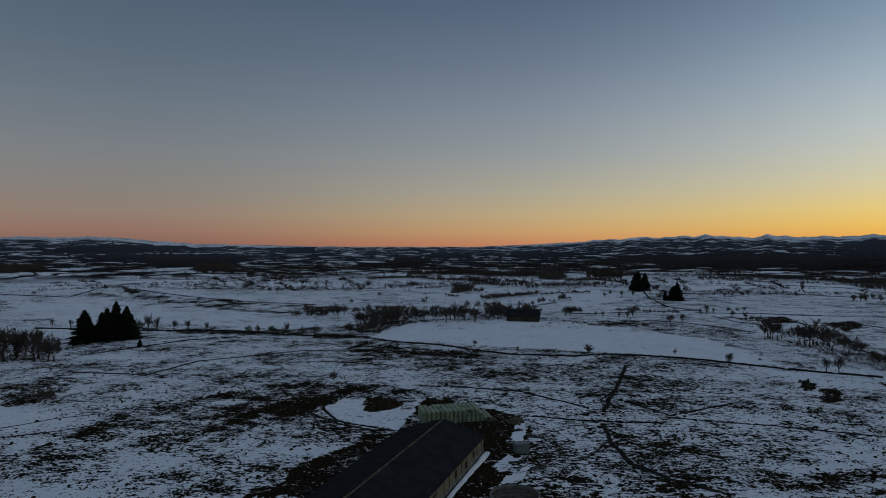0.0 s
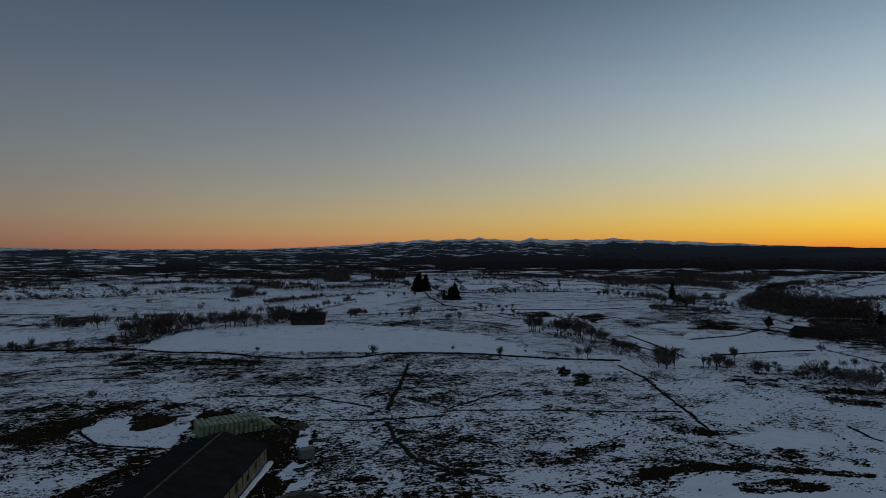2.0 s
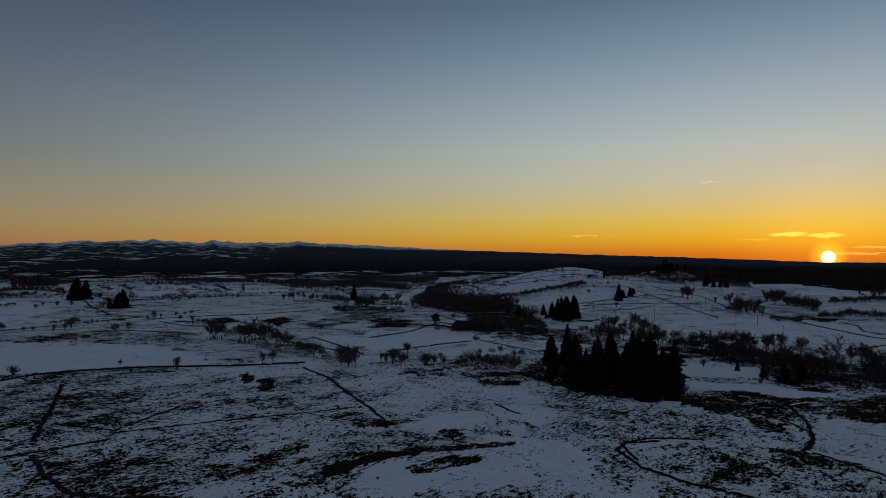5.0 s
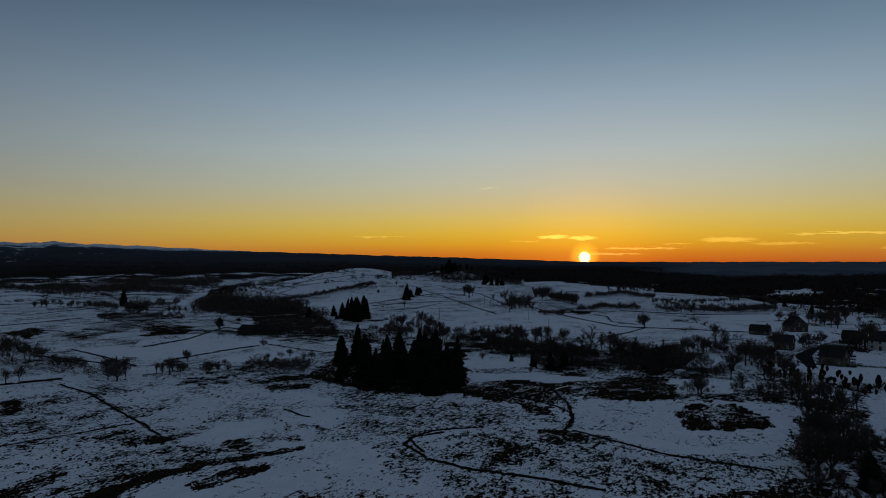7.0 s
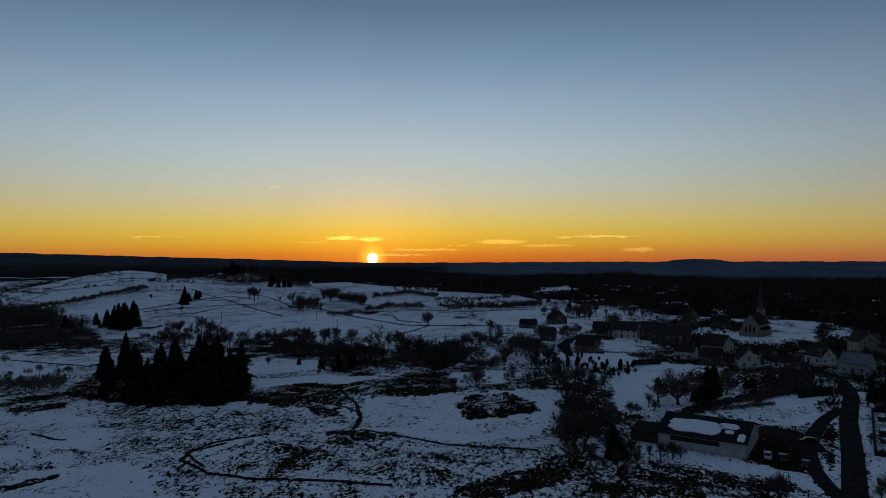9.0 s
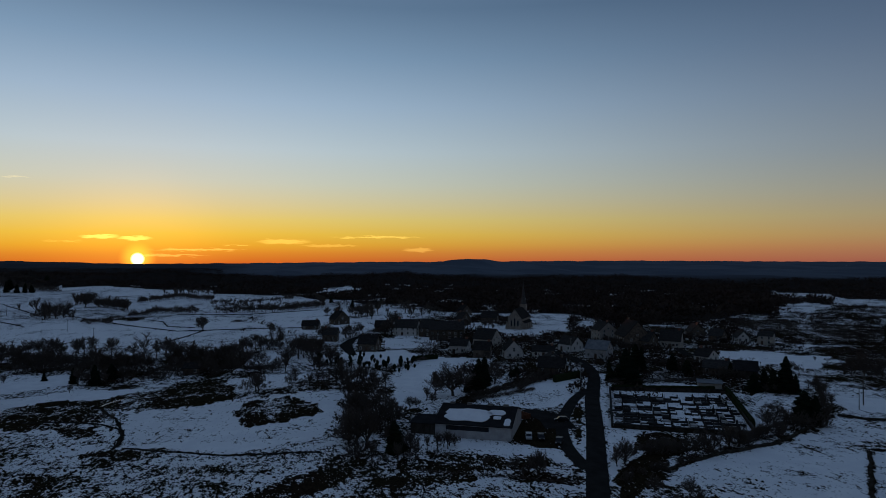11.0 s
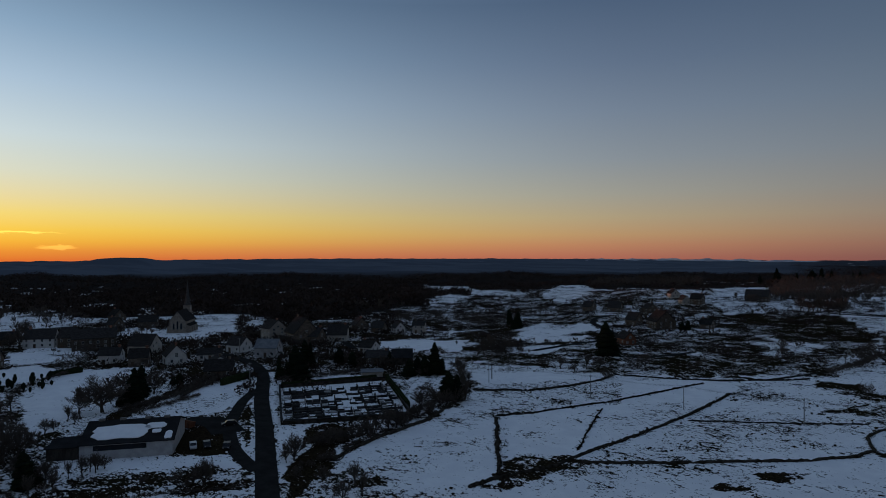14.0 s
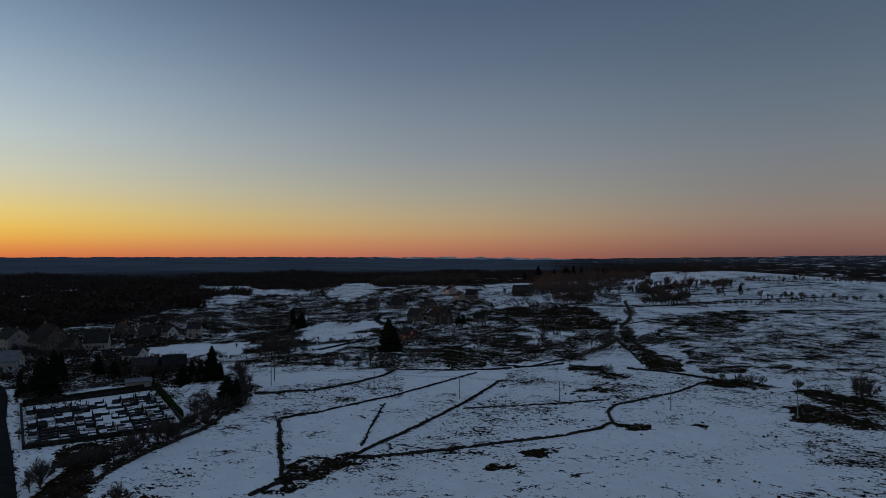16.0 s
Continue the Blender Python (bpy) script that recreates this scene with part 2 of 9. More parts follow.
BEIGE = plain("beige_sheet", (0.13, 0.115, 0.08), (0.20, 0.18, 0.125), 0.5, 0.7, vary=0, bump=0.1, stretch=(4, 4, 0.2))
CONCRETE = plain("concrete", (0.12, 0.115, 0.105), (0.21, 0.20, 0.19), 0.6, 0.9, vary=0.15, bump=0.2)
BALEWRAP = plain("green_bale_wrap", (0.17, 0.22, 0.14), (0.26, 0.31, 0.21), 1.2, 0.45, vary=0.18, bump=0.2)
STONEDARK = plain("polished_grave_stone", (0.020, 0.019, 0.019), (0.05, 0.047, 0.045), 1.6, 0.86, vary=0.5, bump=0.05)
STONELIGHT = plain("pale_grave_stone", (0.28, 0.27, 0.26), (0.42, 0.41, 0.39), 1.6, 0.7, vary=0.35, bump=0.1)
GLASS = plain("window_glass", (0.012, 0.014, 0.018), (0.03, 0.034, 0.04), 0.6, 0.12, vary=0.3, bump=0)
FRAMEWOOD = plain("window_frame_paint", (0.42, 0.41, 0.39), (0.55, 0.54, 0.51), 2.0, 0.6, vary=0.2, bump=0)
DOORWOOD = plain("door_wood", (0.06, 0.04, 0.028), (0.12, 0.08, 0.055), 2.0, 0.6, vary=0.3, bump=0.1, stretch=(1, 1, 0.1))
BRICKRED = plain("chimney_brick", (0.16, 0.08, 0.06), (0.26, 0.14, 0.10), 3.0, 0.9, vary=0.2, bump=0.3)
POLEWOOD = plain("weathered_pole", (0.06, 0.052, 0.045), (0.13, 0.115, 0.10), 2.0, 0.85, vary=0.2, bump=0.2, stretch=(1, 1, 0.1))
POLECONC = plain("grey_concrete_pole", (0.20, 0.20, 0.19), (0.30, 0.30, 0.285), 2.0, 0.85, vary=0.1, bump=0.1)
WIRE = plain("wire", (0.02, 0.02, 0.022), (0.04, 0.04, 0.042), 2.0, 0.5, 0.6, vary=0, bump=0)
TYRE = plain("tyre_rubber", (0.012, 0.012, 0.013), (0.025, 0.025, 0.026), 4.0, 0.85, vary=0, bump=0)
HEDGELEAF = plain("hedge_leaves", (0.012, 0.018, 0.009), (0.028, 0.036, 0.016), 1.5, 0.85, vary=0.2, bump=0)
GREENSHEET = plain("grey_green_sheet", (0.10, 0.14, 0.13), (0.15, 0.19, 0.175), 0.8, 0.6, vary=0.1, bump=0.1)
MUD = plain("old_straw_and_mud", (0.05, 0.042, 0.03), (0.12, 0.10, 0.075), 0.9, 0.95, vary=0.2, bump=0.4)
WATER = plain("stream_water", (0.02, 0.022, 0.024), (0.05, 0.05, 0.05), 0.6, 0.08, vary=0, bump=0.1)
MISTY = plain("mist_bank", (0.44, 0.45, 0.48), (0.56, 0.56, 0.58), 0.01, 1.0, vary=0, bump=0)
PAINTS = [plain("car_paint_" + n, a, b, 2.0, 0.3, 0.0, vary=0, bump=0) for n, a, b in
          (("white", (0.34, 0.35, 0.36), (0.42, 0.43, 0.44)), ("black", (0.012, 0.012, 0.014), (0.02, 0.02, 0.022)), ("silver", (0.25, 0.26, 0.27), (0.33, 0.34, 0.35)))]
# ---- lie of the land ----
EYE = 50.0
SKY_B = [-180, -100, -35, -27, -21, -9, 3, 11, 16, 24, 34, 39, 48, 57, 67, 77, 85, 118, 145, 161, 178, 180]
SKY_Z = [14, 90, 128, 122, 85, 65, 63, 92, 118, 124, 118, 104, 71, 46, 20, -9, -10, 3, -3, -14, 8, 14]
# hills: x, y, height, half width across the view, half depth along it
HILLS = [(798, 516, 28, 92, 170), (905, 420, 5, 130, 140), (958, 430, 19, 48, 80), (1477, 260, 13, 700, 220), (2898, -776, 14, 230, 220), (325, -610, 11, 110, 90), (40, 428, 4.5, 120, 60), (236, 2, 3.5, 32, 26),
         (60, -1010, 13, 170, 150), (690, -1215, 11, 330, 190), (200, -1150, 9, 240, 150), (1250, -420, 6, 260, 170), (330, -900, 7, 220, 200), (-420, 700, 9, 260, 240),
         (60, 900, 8, 240, 160), (640, 700, 6, 160, 160), (1330, -130, 7, 120, 90), (520, -420, 3, 120, 90), (150, -560, 5, 120, 110)]


def smooth(a, b, x):
    s = np.clip((x - a) / (b - a), 0, 1)
    return s * s * (3 - 2 * s)


def ground_z(x, y):
    """Height of the land at plan points (arrays or numbers)."""
    x, y = np.asarray(x, float), np.asarray(y, float)
    r, b = np.hypot(x, y), np.degrees(np.arctan2(x, y))
    z = np.zeros_like(r)
    for hx, hy, h, sx, sy in HILLS:
        d = math.hypot(hx, hy)
        u, v = hx / d, hy / d
        along, across = (x - hx) * u + (y - hy) * v, (x - hx) * v - (y - hy) * u
        z = z + h * np.exp(-(along / sy) ** 2 - (across / sx) ** 2)
    # gentle swells, larger farther off
    sw = np.sin(x / 61 + 1.3 * np.sin(y / 83)) * np.sin(y / 57 + 0.7) + 0.5 * np.sin(x / 27 + y / 39) * np.sin(y / 23 - x / 51)
    z = z + sw * (0.35 + 2.4 * smooth(500, 1500, r))
    # the land drops to the west and rises to the skyline
    z = z - 11 * smooth(600, 1400, r) * smooth(70, 90, b) * smooth(172, 155, b)
    peaks = np.interp(b, SKY_B, SKY_Z)
    rough = 0.55 * np.sin(b * 1.9 + 0.4) + 0.45 * np.sin(b * 4.3 + 1.1) + 0.3 * np.sin(b * 9.7)
    alp = smooth(8, 15, b) * smooth(44, 36, b)
    peaks = peaks + rough * (1.2 + 2.0 * smooth(-60, -30, b) * smooth(-15, -22, b) + 3.0 * alp)
    for pb, ph, pw in ((22.3, 15, 0.55), (26.8, 16, 0.45), (28.2, 7, 0.5), (17.0, 6, 0.8), (34.5, 5, 1.0), (-28, 6, 2.0), (-10.5, 0, 1.0)):
        peaks = peaks + ph * np.exp(-((b - pb) / pw) ** 2)
    fall = smooth(1300, 4650, r)
    broad = np.sin(x / 410 + 1.9 * np.sin(y / 530 + 1)) * np.sin(y / 370 + 1.4 * np.sin(x / 610)) + 0.5 * np.sin(x / 170 + y / 260) * np.sin(y / 190 - x / 330 + 2)
    wave = 1 + 0.13 * broad * smooth(1400, 2200, r) * smooth(4600, 3900, r)
    z = z + (peaks + 11 * smooth(70, 90, b) * smooth(172, 155, b)) * fall ** 1.5 * wave
    # wooded ridges one behind the other over the plain
    plain_side = smooth(70, 84, b) * smooth(170, 158, b)
    z = z + plain_side * (5.0 * np.sin(b * 0.33 + 0.6) + 2.2 * np.sin(b * 0.95 + 2) + 1.0 * np.sin(b * 2.3)) * np.exp(-((r - 1560) / 190) ** 2)
    z = z + plain_side * (5 + 5.0 * np.sin(b * 0.23 + 2.6) + 2.0 * np.sin(b * 0.8) + 0.8 * np.sin(b * 2.9 + 1)) * np.exp(-((r - 2350) / 260) ** 2)
    z = z + plain_side * (3 + 3.5 * np.sin(b * 0.4 + 1) + 1.5 * np.sin(b * 1.1 + 2)) * np.exp(-((r - 3300) / 300) ** 2)
    return z + 23 * np.exp(-((b - 104.8) / 3.0) ** 2 - ((r - 2900) / 260) ** 2) + 10 * np.exp(-((b - 109) / 4.0) ** 2 - ((r - 2900) / 260) ** 2)
# field walls: plan points, width, height
WALLS_A = [([(-46, 362.7), (-25.4, 343.5), (-0.1, 330.3), (18.1, 313.5), (30.8, 303.4), (61.6, 297.6), (73.5, 303.2), (95.8, 298), (115.6, 288.7), (126.7, 279.5), (151.9, 259.7), (170.6, 247.8)], 1.6, 0.9),
    ([(77.4, 272.8), (65.3, 239.2), (56.2, 216.2), (49, 196.8)], 2.4, 1),
    ([(45.4, 182.9), (43.4, 165.1), (43.6, 148.9), (49.3, 138.2), (56.8, 130.7)], 2.2, 0.6),
    ([(58.3, 213.6), (64.6, 201), (67.7, 192.4), (77.7, 198.5), (94.3, 208.2)], 1, 0.4)]
WALLS_B = [([(-252.6, 396.9), (-185.2, 387.2), (-131.5, 389.4), (-92.8, 371.4), (-45.7, 360.7)], 2.5, 0.9),
    ([(-171.7, 303.2), (-154.1, 328.2), (-139.7, 349.9), (-116.1, 362.7)], 1.2, 0.5),
    ([(-419.2, 608.3), (-343.6, 588.6), (-369.3, 707.3), (-392, 851)], 1.5, 0.8),
    ([(-149, 259.1), (-117, 254), (-109.1, 285.9), (-77.6, 310.6)], 1.6, 0.4)]
WALLS_C = [([(203.4, 317), (202.4, 278.6), (199.3, 250.5)], 1.2, 0.6),
    ([(164.2, 76.5), (156.8, 82.1), (149.2, 81), (140.9, 69.7), (138.2, 57.8), (138.9, 43.8), (136.9, 25.6)], 1.6, 0.5),
    ([(506, 187.7), (668.4, 311.5), (739.6, 387.6)], 1.5, 0.6)]
WALLS_D = [([(133.4, -83.1), (137.7, -90), (142.5, -103.1), (147.7, -125), (159.1, -146.3), (167.3, -161.6)], 2, 0.9),
    ([(167.3, -163.1), (152.5, -178.4), (148.1, -192.5), (146.6, -212.5), (149.7, -225.2)], 1.8, 0.8),
    ([(135.8, -142.2), (114.8, -120.6), (99.2, -105)], 2, 0.9),
    ([(137.1, -143.8), (131.8, -154.2), (123.6, -186.1), (119.6, -219.6), (116.7, -236)], 1.1, 0.6),
    ([(98.9, -94.9), (98.5, -104.2), (95.3, -119.6), (96.3, -132.1), (96, -156.1), (97.7, -187.1), (102.1, -226)], 1.7, 0.8),
    ([(93.1, -125.4), (78.7, -139.8), (67, -153.7), (56.3, -166.8), (50.3, -178.4), (48.7, -187.4), (53.5, -198.9), (53.3, -208.6), (45.8, -224), (39, -237.7), (33.5, -260.1)], 1.4, 0.7)]
WALLS_E = [([(119.9, -173.7), (109.6, -153.2), (99.3, -133.7)], 0.8, 0.5),
    ([(149.7, -225.2), (131.2, -233), (114.1, -244), (96.8, -264.5), (92.3, -273.6)], 1.6, 0.7),
    ([(65.5, -274.9), (49.3, -274.2), (33.7, -269.4), (23, -263.3)], 2.2, 0.7),
    ([(124.7, -523.4), (93.2, -568.6), (61, -697.6), (-38.6, -793.6)], 2.5, 1),
    ([(175.4, -697.8), (129.7, -791.1), (74.3, -849.6)], 2.5, 1),
    ([(1004.2, 849.1), (1281.6, 965), (744.3, 492.8)], 3, 0.8)]
WALLS_F = [([(1053.1, 868.7), (1402.7, 1042), (763.9, 521.1)], 2, 0.6),
    ([(530, 321.8), (573.5, 306.1), (609.3, 284), (623.3, 248.9)], 3, 0.6),
    ([(348.4, 542.9), (437.8, 550.3), (426.9, 450.9)], 2, 0.6),
    ([(435.1, 678), (520.3, 654), (549.1, 579.9)], 2, 0.6),
    ([(-325.2, 680.1), (-245.6, 615.3), (-168.8, 574.9), (-110.2, 559.2)], 3, 0.6),
    ([(-683.8, 992.2), (-485.5, 945.6), (-364.3, 954.9)], 2, 0.6),
    ([(325.1, 848.6), (451.2, 833.5), (476.3, 716.9)], 1.5, 0.6),
    ([(-123.4, 178.9), (-114.2, 189.7), (-99.8, 197.7)], 0.8, 0.15)]
WALLS_G = [([(-117.5, 170.5), (-107.3, 175.8), (-97.6, 183.7)], 0.7, 0.15),
    ([(-142, 205.9), (-138.7, 217.8), (-135.3, 228.3)], 0.8, 0.15),
    ([(216.2, 80.2), (214.1, 67.4), (208.8, 56.1), (200.2, 48.3), (185.9, 45.9)], 1.6, 0.3),
    ([(298.2, 358.5), (310.9, 329.8), (317.8, 303.1), (324.6, 260.3), (335.9, 233.3)], 1.6, 0.7)]
WALLS_H = [([(585.7, 704.2), (625.1, 680.4), (706.3, 692.3)], 1.5, 0.6),
    ([(280.7, 239), (269.8, 190.5), (280, 188.1)], 1, 0.4),
    ([(91.2, -357.2), (74.3, -319.7), (63.8, -293)], 1.6, 0.6),
    ([(189.3, -520.8), (149.5, -521.1), (122.6, -528), (84.9, -576.9), (49.9, -688.5)], 1.6, 0.7),
    ([(90.1, -460.8), (69.8, -496.8), (38.4, -530.4)], 1.2, 0.4),
    ([(72.3, -398.5), (48.5, -423.3), (30.5, -421)], 1.2, 0.4)]
WALLS_I = [([(133.8, -604.7), (104, -741.2), (55.7, -846.9), (3, -912)], 2, 0.8),
    ([(111.4, -891.1), (47.8, -929), (-33.8, -940.5)], 2, 0.8),
    ([(81, -494.1), (35.6, -541.7), (-58.1, -641.4)], 1.4, 0.5)]
WALLS = WALLS_A + WALLS_B + WALLS_C + WALLS_D + WALLS_E + WALLS_F + WALLS_G + WALLS_H + WALLS_I
# ground with little or no snow: plan outline, how bare
BARE_A = [([(-101.7, 147.4), (-104.5, 176.3), (-95.7, 192.8), (-88, 211), (-72.5, 226.5), (-47.2, 239.4), (-17, 229), (-16.1, 216.7), (-40.5, 205.1), (-44.7, 178.8), (-53.1, 165.7), (-69.4, 162.9), (-81.4, 158.4), (-92.9, 145.9)], 0.79),
    ([(-69.4, 162.9), (-53.1, 165.7), (-34.3, 173.7), (-19, 173.9), (-27.6, 139.7), (-35.7, 133.4), (-53.1, 139.1), (-49.7, 146.9), (-65.7, 154.3)], 0.42),
    ([(-49.5, 139.2), (-42.3, 148.2), (-29.4, 149), (-33.8, 135.1), (-43.1, 134.6)], 0.7),
    ([(-20.5, 173.6), (-14.5, 195.1), (-4.7, 217.2), (20.2, 198.7), (23.8, 174.3), (20.3, 159), (9.7, 129.3), (-41.5, 129.6), (-30.2, 153.1)], 0.97),
    ([(22.8, 148.1), (28.7, 144.9), (33.9, 135.2), (29.8, 132.8), (23.9, 139.3)], 0.9)]
BARE_B = [([(-136.1, 265), (-110.6, 283.1), (-40.8, 346.1), (4.2, 308), (13.4, 273.1), (-42, 258.9), (-97.2, 228.2)], 0.33),
    ([(-71.7, 287), (16.5, 286.2), (63.2, 260.8), (46.3, 191.1), (19.9, 195.6), (-9, 229.4), (-48.4, 245.4)], 0.36),
    ([(-164.5, 238.5), (-151.5, 248.2), (-131.3, 228.3), (-132.1, 207.5), (-139.6, 202.5)], 0.7),
    ([(-349.9, 627.8), (-325.2, 680.1), (-235.5, 590.1), (-110.2, 559.2), (-74.9, 462.5), (-134.2, 502.1), (-258.1, 539.6)], 0.5),
    ([(-245.1, 407.5), (-163.3, 383.8), (-91.3, 365.5), (-42, 356.1), (-44, 373.2), (-96.9, 388), (-189.3, 403.1)], 0.8),
    ([(133.9, 229), (142, 228.9), (130.1, 209.9), (124.3, 215.7)], 0.85),
    ([(49.8, 179.5), (72.2, 159.3), (106.3, 154.3), (88.6, 128.6), (35.8, 129.1)], 0.4)]
BARE_C = [([(56.7, 167.7), (104.3, 131.2), (90.1, 102), (82, 103.2), (43.2, 127.9)], 0.42),
    ([(103.7, 109.6), (116.2, 107.5), (120.5, 101), (110.7, 102.5), (100.2, 104.2)], 0.97),
    ([(89.3, 123), (97.1, 122.2), (84.1, 113.7), (76.3, 119)], 0.9),
    ([(130.7, 127), (135.2, 119.1), (127.7, 118.1), (126.7, 122.1)], 0.9),
    ([(182.3, 114.4), (207.8, 87.3), (181.3, 76.2), (164.9, 91.2)], 0.5),
    ([(120.4, 154.2), (132.5, 142.5), (127.9, 139.9), (116, 148.5)], 0.85),
    ([(215.3, 163.7), (200.5, 120), (214.5, 90.1), (312.9, 131.3), (260.9, 180.2)], 0.95),
    ([(341.6, 305.5), (364.4, 236), (374.8, 200.4), (322.4, 172.4), (305.9, 214.6), (304.9, 272.6)], 0.7)]
BARE_D = [([(177.6, 79.4), (183.1, 34.2), (168.8, 1.7), (144.5, -6), (131.3, 12.8), (126, 70.9), (143.4, 76.5)], 0.44),
    ([(219.7, 96.1), (254, 80), (277.7, 51.9), (287, 30.5), (248.3, 30.8), (221.3, 43.4), (212.2, 59), (213.3, 79.1)], 0.75),
    ([(220.7, 51.2), (259.8, 48.5), (279.9, 29.7), (251.1, 24.4), (224.5, 37.9)], 0.9),
    ([(131.3, 12.8), (139.3, 3.8), (151.9, -3.7), (166.1, -12.6), (161.2, -20.4), (144.4, -8.5), (134, 1.4)], 0.9),
    ([(222.4, -15.1), (240.9, -38.7), (169.5, -38.4), (156.2, -40.5), (153.2, -16.8), (165.3, -11.1)], 0.62)]
BARE_E = [([(324, -28.2), (410.1, -38.8), (492.4, -89.7), (511, -146.6), (478.6, -202.3), (382, -247.6), (303.3, -240), (233.4, -197.7), (198.5, -157), (225.2, -145.9), (245, -119), (258, -93.5), (294.1, -84.3), (307.5, -58.6)], 0.82),
    ([(331.2, 286.8), (333.5, 220.7), (356.8, 159.4), (334.3, 86.8), (339.7, 33), (387.1, -23), (290.2, -17.2), (280.2, 27.3), (287.9, 90.7), (315.7, 135.1), (298.7, 203.7), (276.4, 239.3)], 0.5),
    ([(313.7, 488.9), (406.9, 429.8), (422.5, 321.1), (360.8, 274.3), (309.5, 327), (258.9, 403.5)], 0.42),
    ([(543.8, 471), (655.4, 433.9), (641.2, 286.5), (619.1, 195), (740.2, 6.9), (562.8, 5.3), (577.3, 139.2), (581.6, 259.9), (619.7, 379.4), (482.4, 387.9)], 0.34)]
BARE_F = [([(-315.5, 457.8), (-199.1, 416.3), (-58.3, 459.8), (-68, 536.5), (-184.9, 547.7), (-280, 502.3)], 0.3),
    ([(228.9, 22.3), (222.4, -15.1), (187, -12.6), (196.6, 8.8)], 0.38),
    ([(203.4, 108.5), (201.3, 52.3), (185.4, 51.6), (175.4, 81.7)], 0.42),
    ([(145.8, 111.1), (155.8, 86.2), (136.8, 73), (126.7, 96.6)], 0.4),
    ([(138.6, 119.9), (144.7, 107.3), (133.8, 99.3), (125.3, 108.4)], 0.6),
    ([(157.5, -23.5), (149, -42.7), (134.6, -63.2), (129.9, -60.9), (142, -40.7), (149.3, -22.3)], 0.97),
    ([(162.2, -37.8), (148.9, -69.9), (134.7, -63.2), (153, -35.6)], 0.42),
    ([(135.2, -71.6), (136.6, -81.8), (144.8, -110.5), (136.6, -98.8), (129.9, -80.8), (117.4, -62.1)], 0.97)]
BARE_G = [([(156, -87.9), (163.4, -97.9), (155.5, -102.6), (146.4, -95.6), (145.5, -85.4)], 0.9),
    ([(184.5, -65), (179.3, -75.7), (158.8, -65.4), (163.5, -56)], 0.9),
    ([(102.6, -92.4), (106.5, -102.2), (105.7, -111.9), (103.1, -122.7), (99, -128.7), (92.9, -129.3), (92.1, -115.5), (93.4, -98.9)], 0.72),
    ([(6.4, -235.6), (-0.8, -235.7), (-13.8, -226.1), (-20.1, -222.5), (-19.5, -215.4), (-7.7, -214.1), (3.6, -215.2)], 0.97),
    ([(4.4, -261.2), (-9.3, -260), (-22.7, -251), (-21.5, -237.8), (-8.7, -242.7)], 0.9),
    ([(35.3, -266.1), (10, -267.2), (9.7, -260.1), (31.9, -255.2)], 0.9),
    ([(228.9, -467.8), (153.4, -495.7), (105.8, -413.8), (94.5, -357.4), (151.2, -391.9), (185.5, -405.9)], 0.78)]
BARE_H = [([(106, -479.1), (48.9, -558.9), (-62.3, -688.4), (-27, -298.6), (-5, -303.9), (36, -288.5), (68.3, -379.7)], 0.66),
    ([(1174.1, -718.9), (783.4, -916.3), (254.4, -531.6), (190.2, -435.9), (83.3, -286), (145.4, -245.9), (206, -200.8), (367, -208.5)], 0.71),
    ([(832.6, 405.7), (1925.6, 897.5), (2625.4, 1123.3), (1222.7, 448), (902.9, 352)], 0.6),
    ([(779.9, 524.2), (1892.1, 1177.4), (791, 453.2), (718.4, 439.9), (682, 485.8)], 0.45),
    ([(204.5, -530.1), (156.4, -633.4), (68.4, -781.6), (-76.1, -840.2), (-62.3, -688.4), (51.2, -584.9), (124.4, -503.8)], 0.45),
    ([(91.6, -271.7), (77.8, -275.9), (65, -254.1), (81.5, -255.7)], 0.9),
    ([(58.2, -147.3), (53.6, -154.5), (53.2, -151.4), (56.2, -145.7)], 0.9)]
BARE_I = [([(64.8, -133.9), (59.1, -138.9), (61, -133.4)], 0.9),
    ([(48.5, -186.4), (39, -190.7), (39, -183.3), (46.4, -181.6)], 0.85),
    ([(137.3, -536.9), (118.8, -526.8), (84.8, -369.1), (57.6, -299.5), (44.2, -283.3), (56.6, -276.9), (84.8, -343.2)], 0.66),
    ([(325.3, 164.6), (363, 124.5), (346.1, 97.4), (343.3, 59.9), (373.3, 32.5), (356.1, 16), (281.4, 10.3), (273.4, 33.3), (265.2, 70.6), (283, 86.1), (302.8, 109.8), (303.2, 140.7)], 0.72),
    ([(210.5, 89), (226.4, 82.1), (249.9, 68.9), (252.1, 60.1), (222.8, 59.4), (195.5, 54), (194, 59.1), (206.5, 70.9)], 0.9),
    ([(239.2, 52.6), (265.1, 34.6), (257.4, 22.5), (229.2, 20), (223.2, 33.1), (215, 43.4), (218.8, 50.2)], 0.98)]
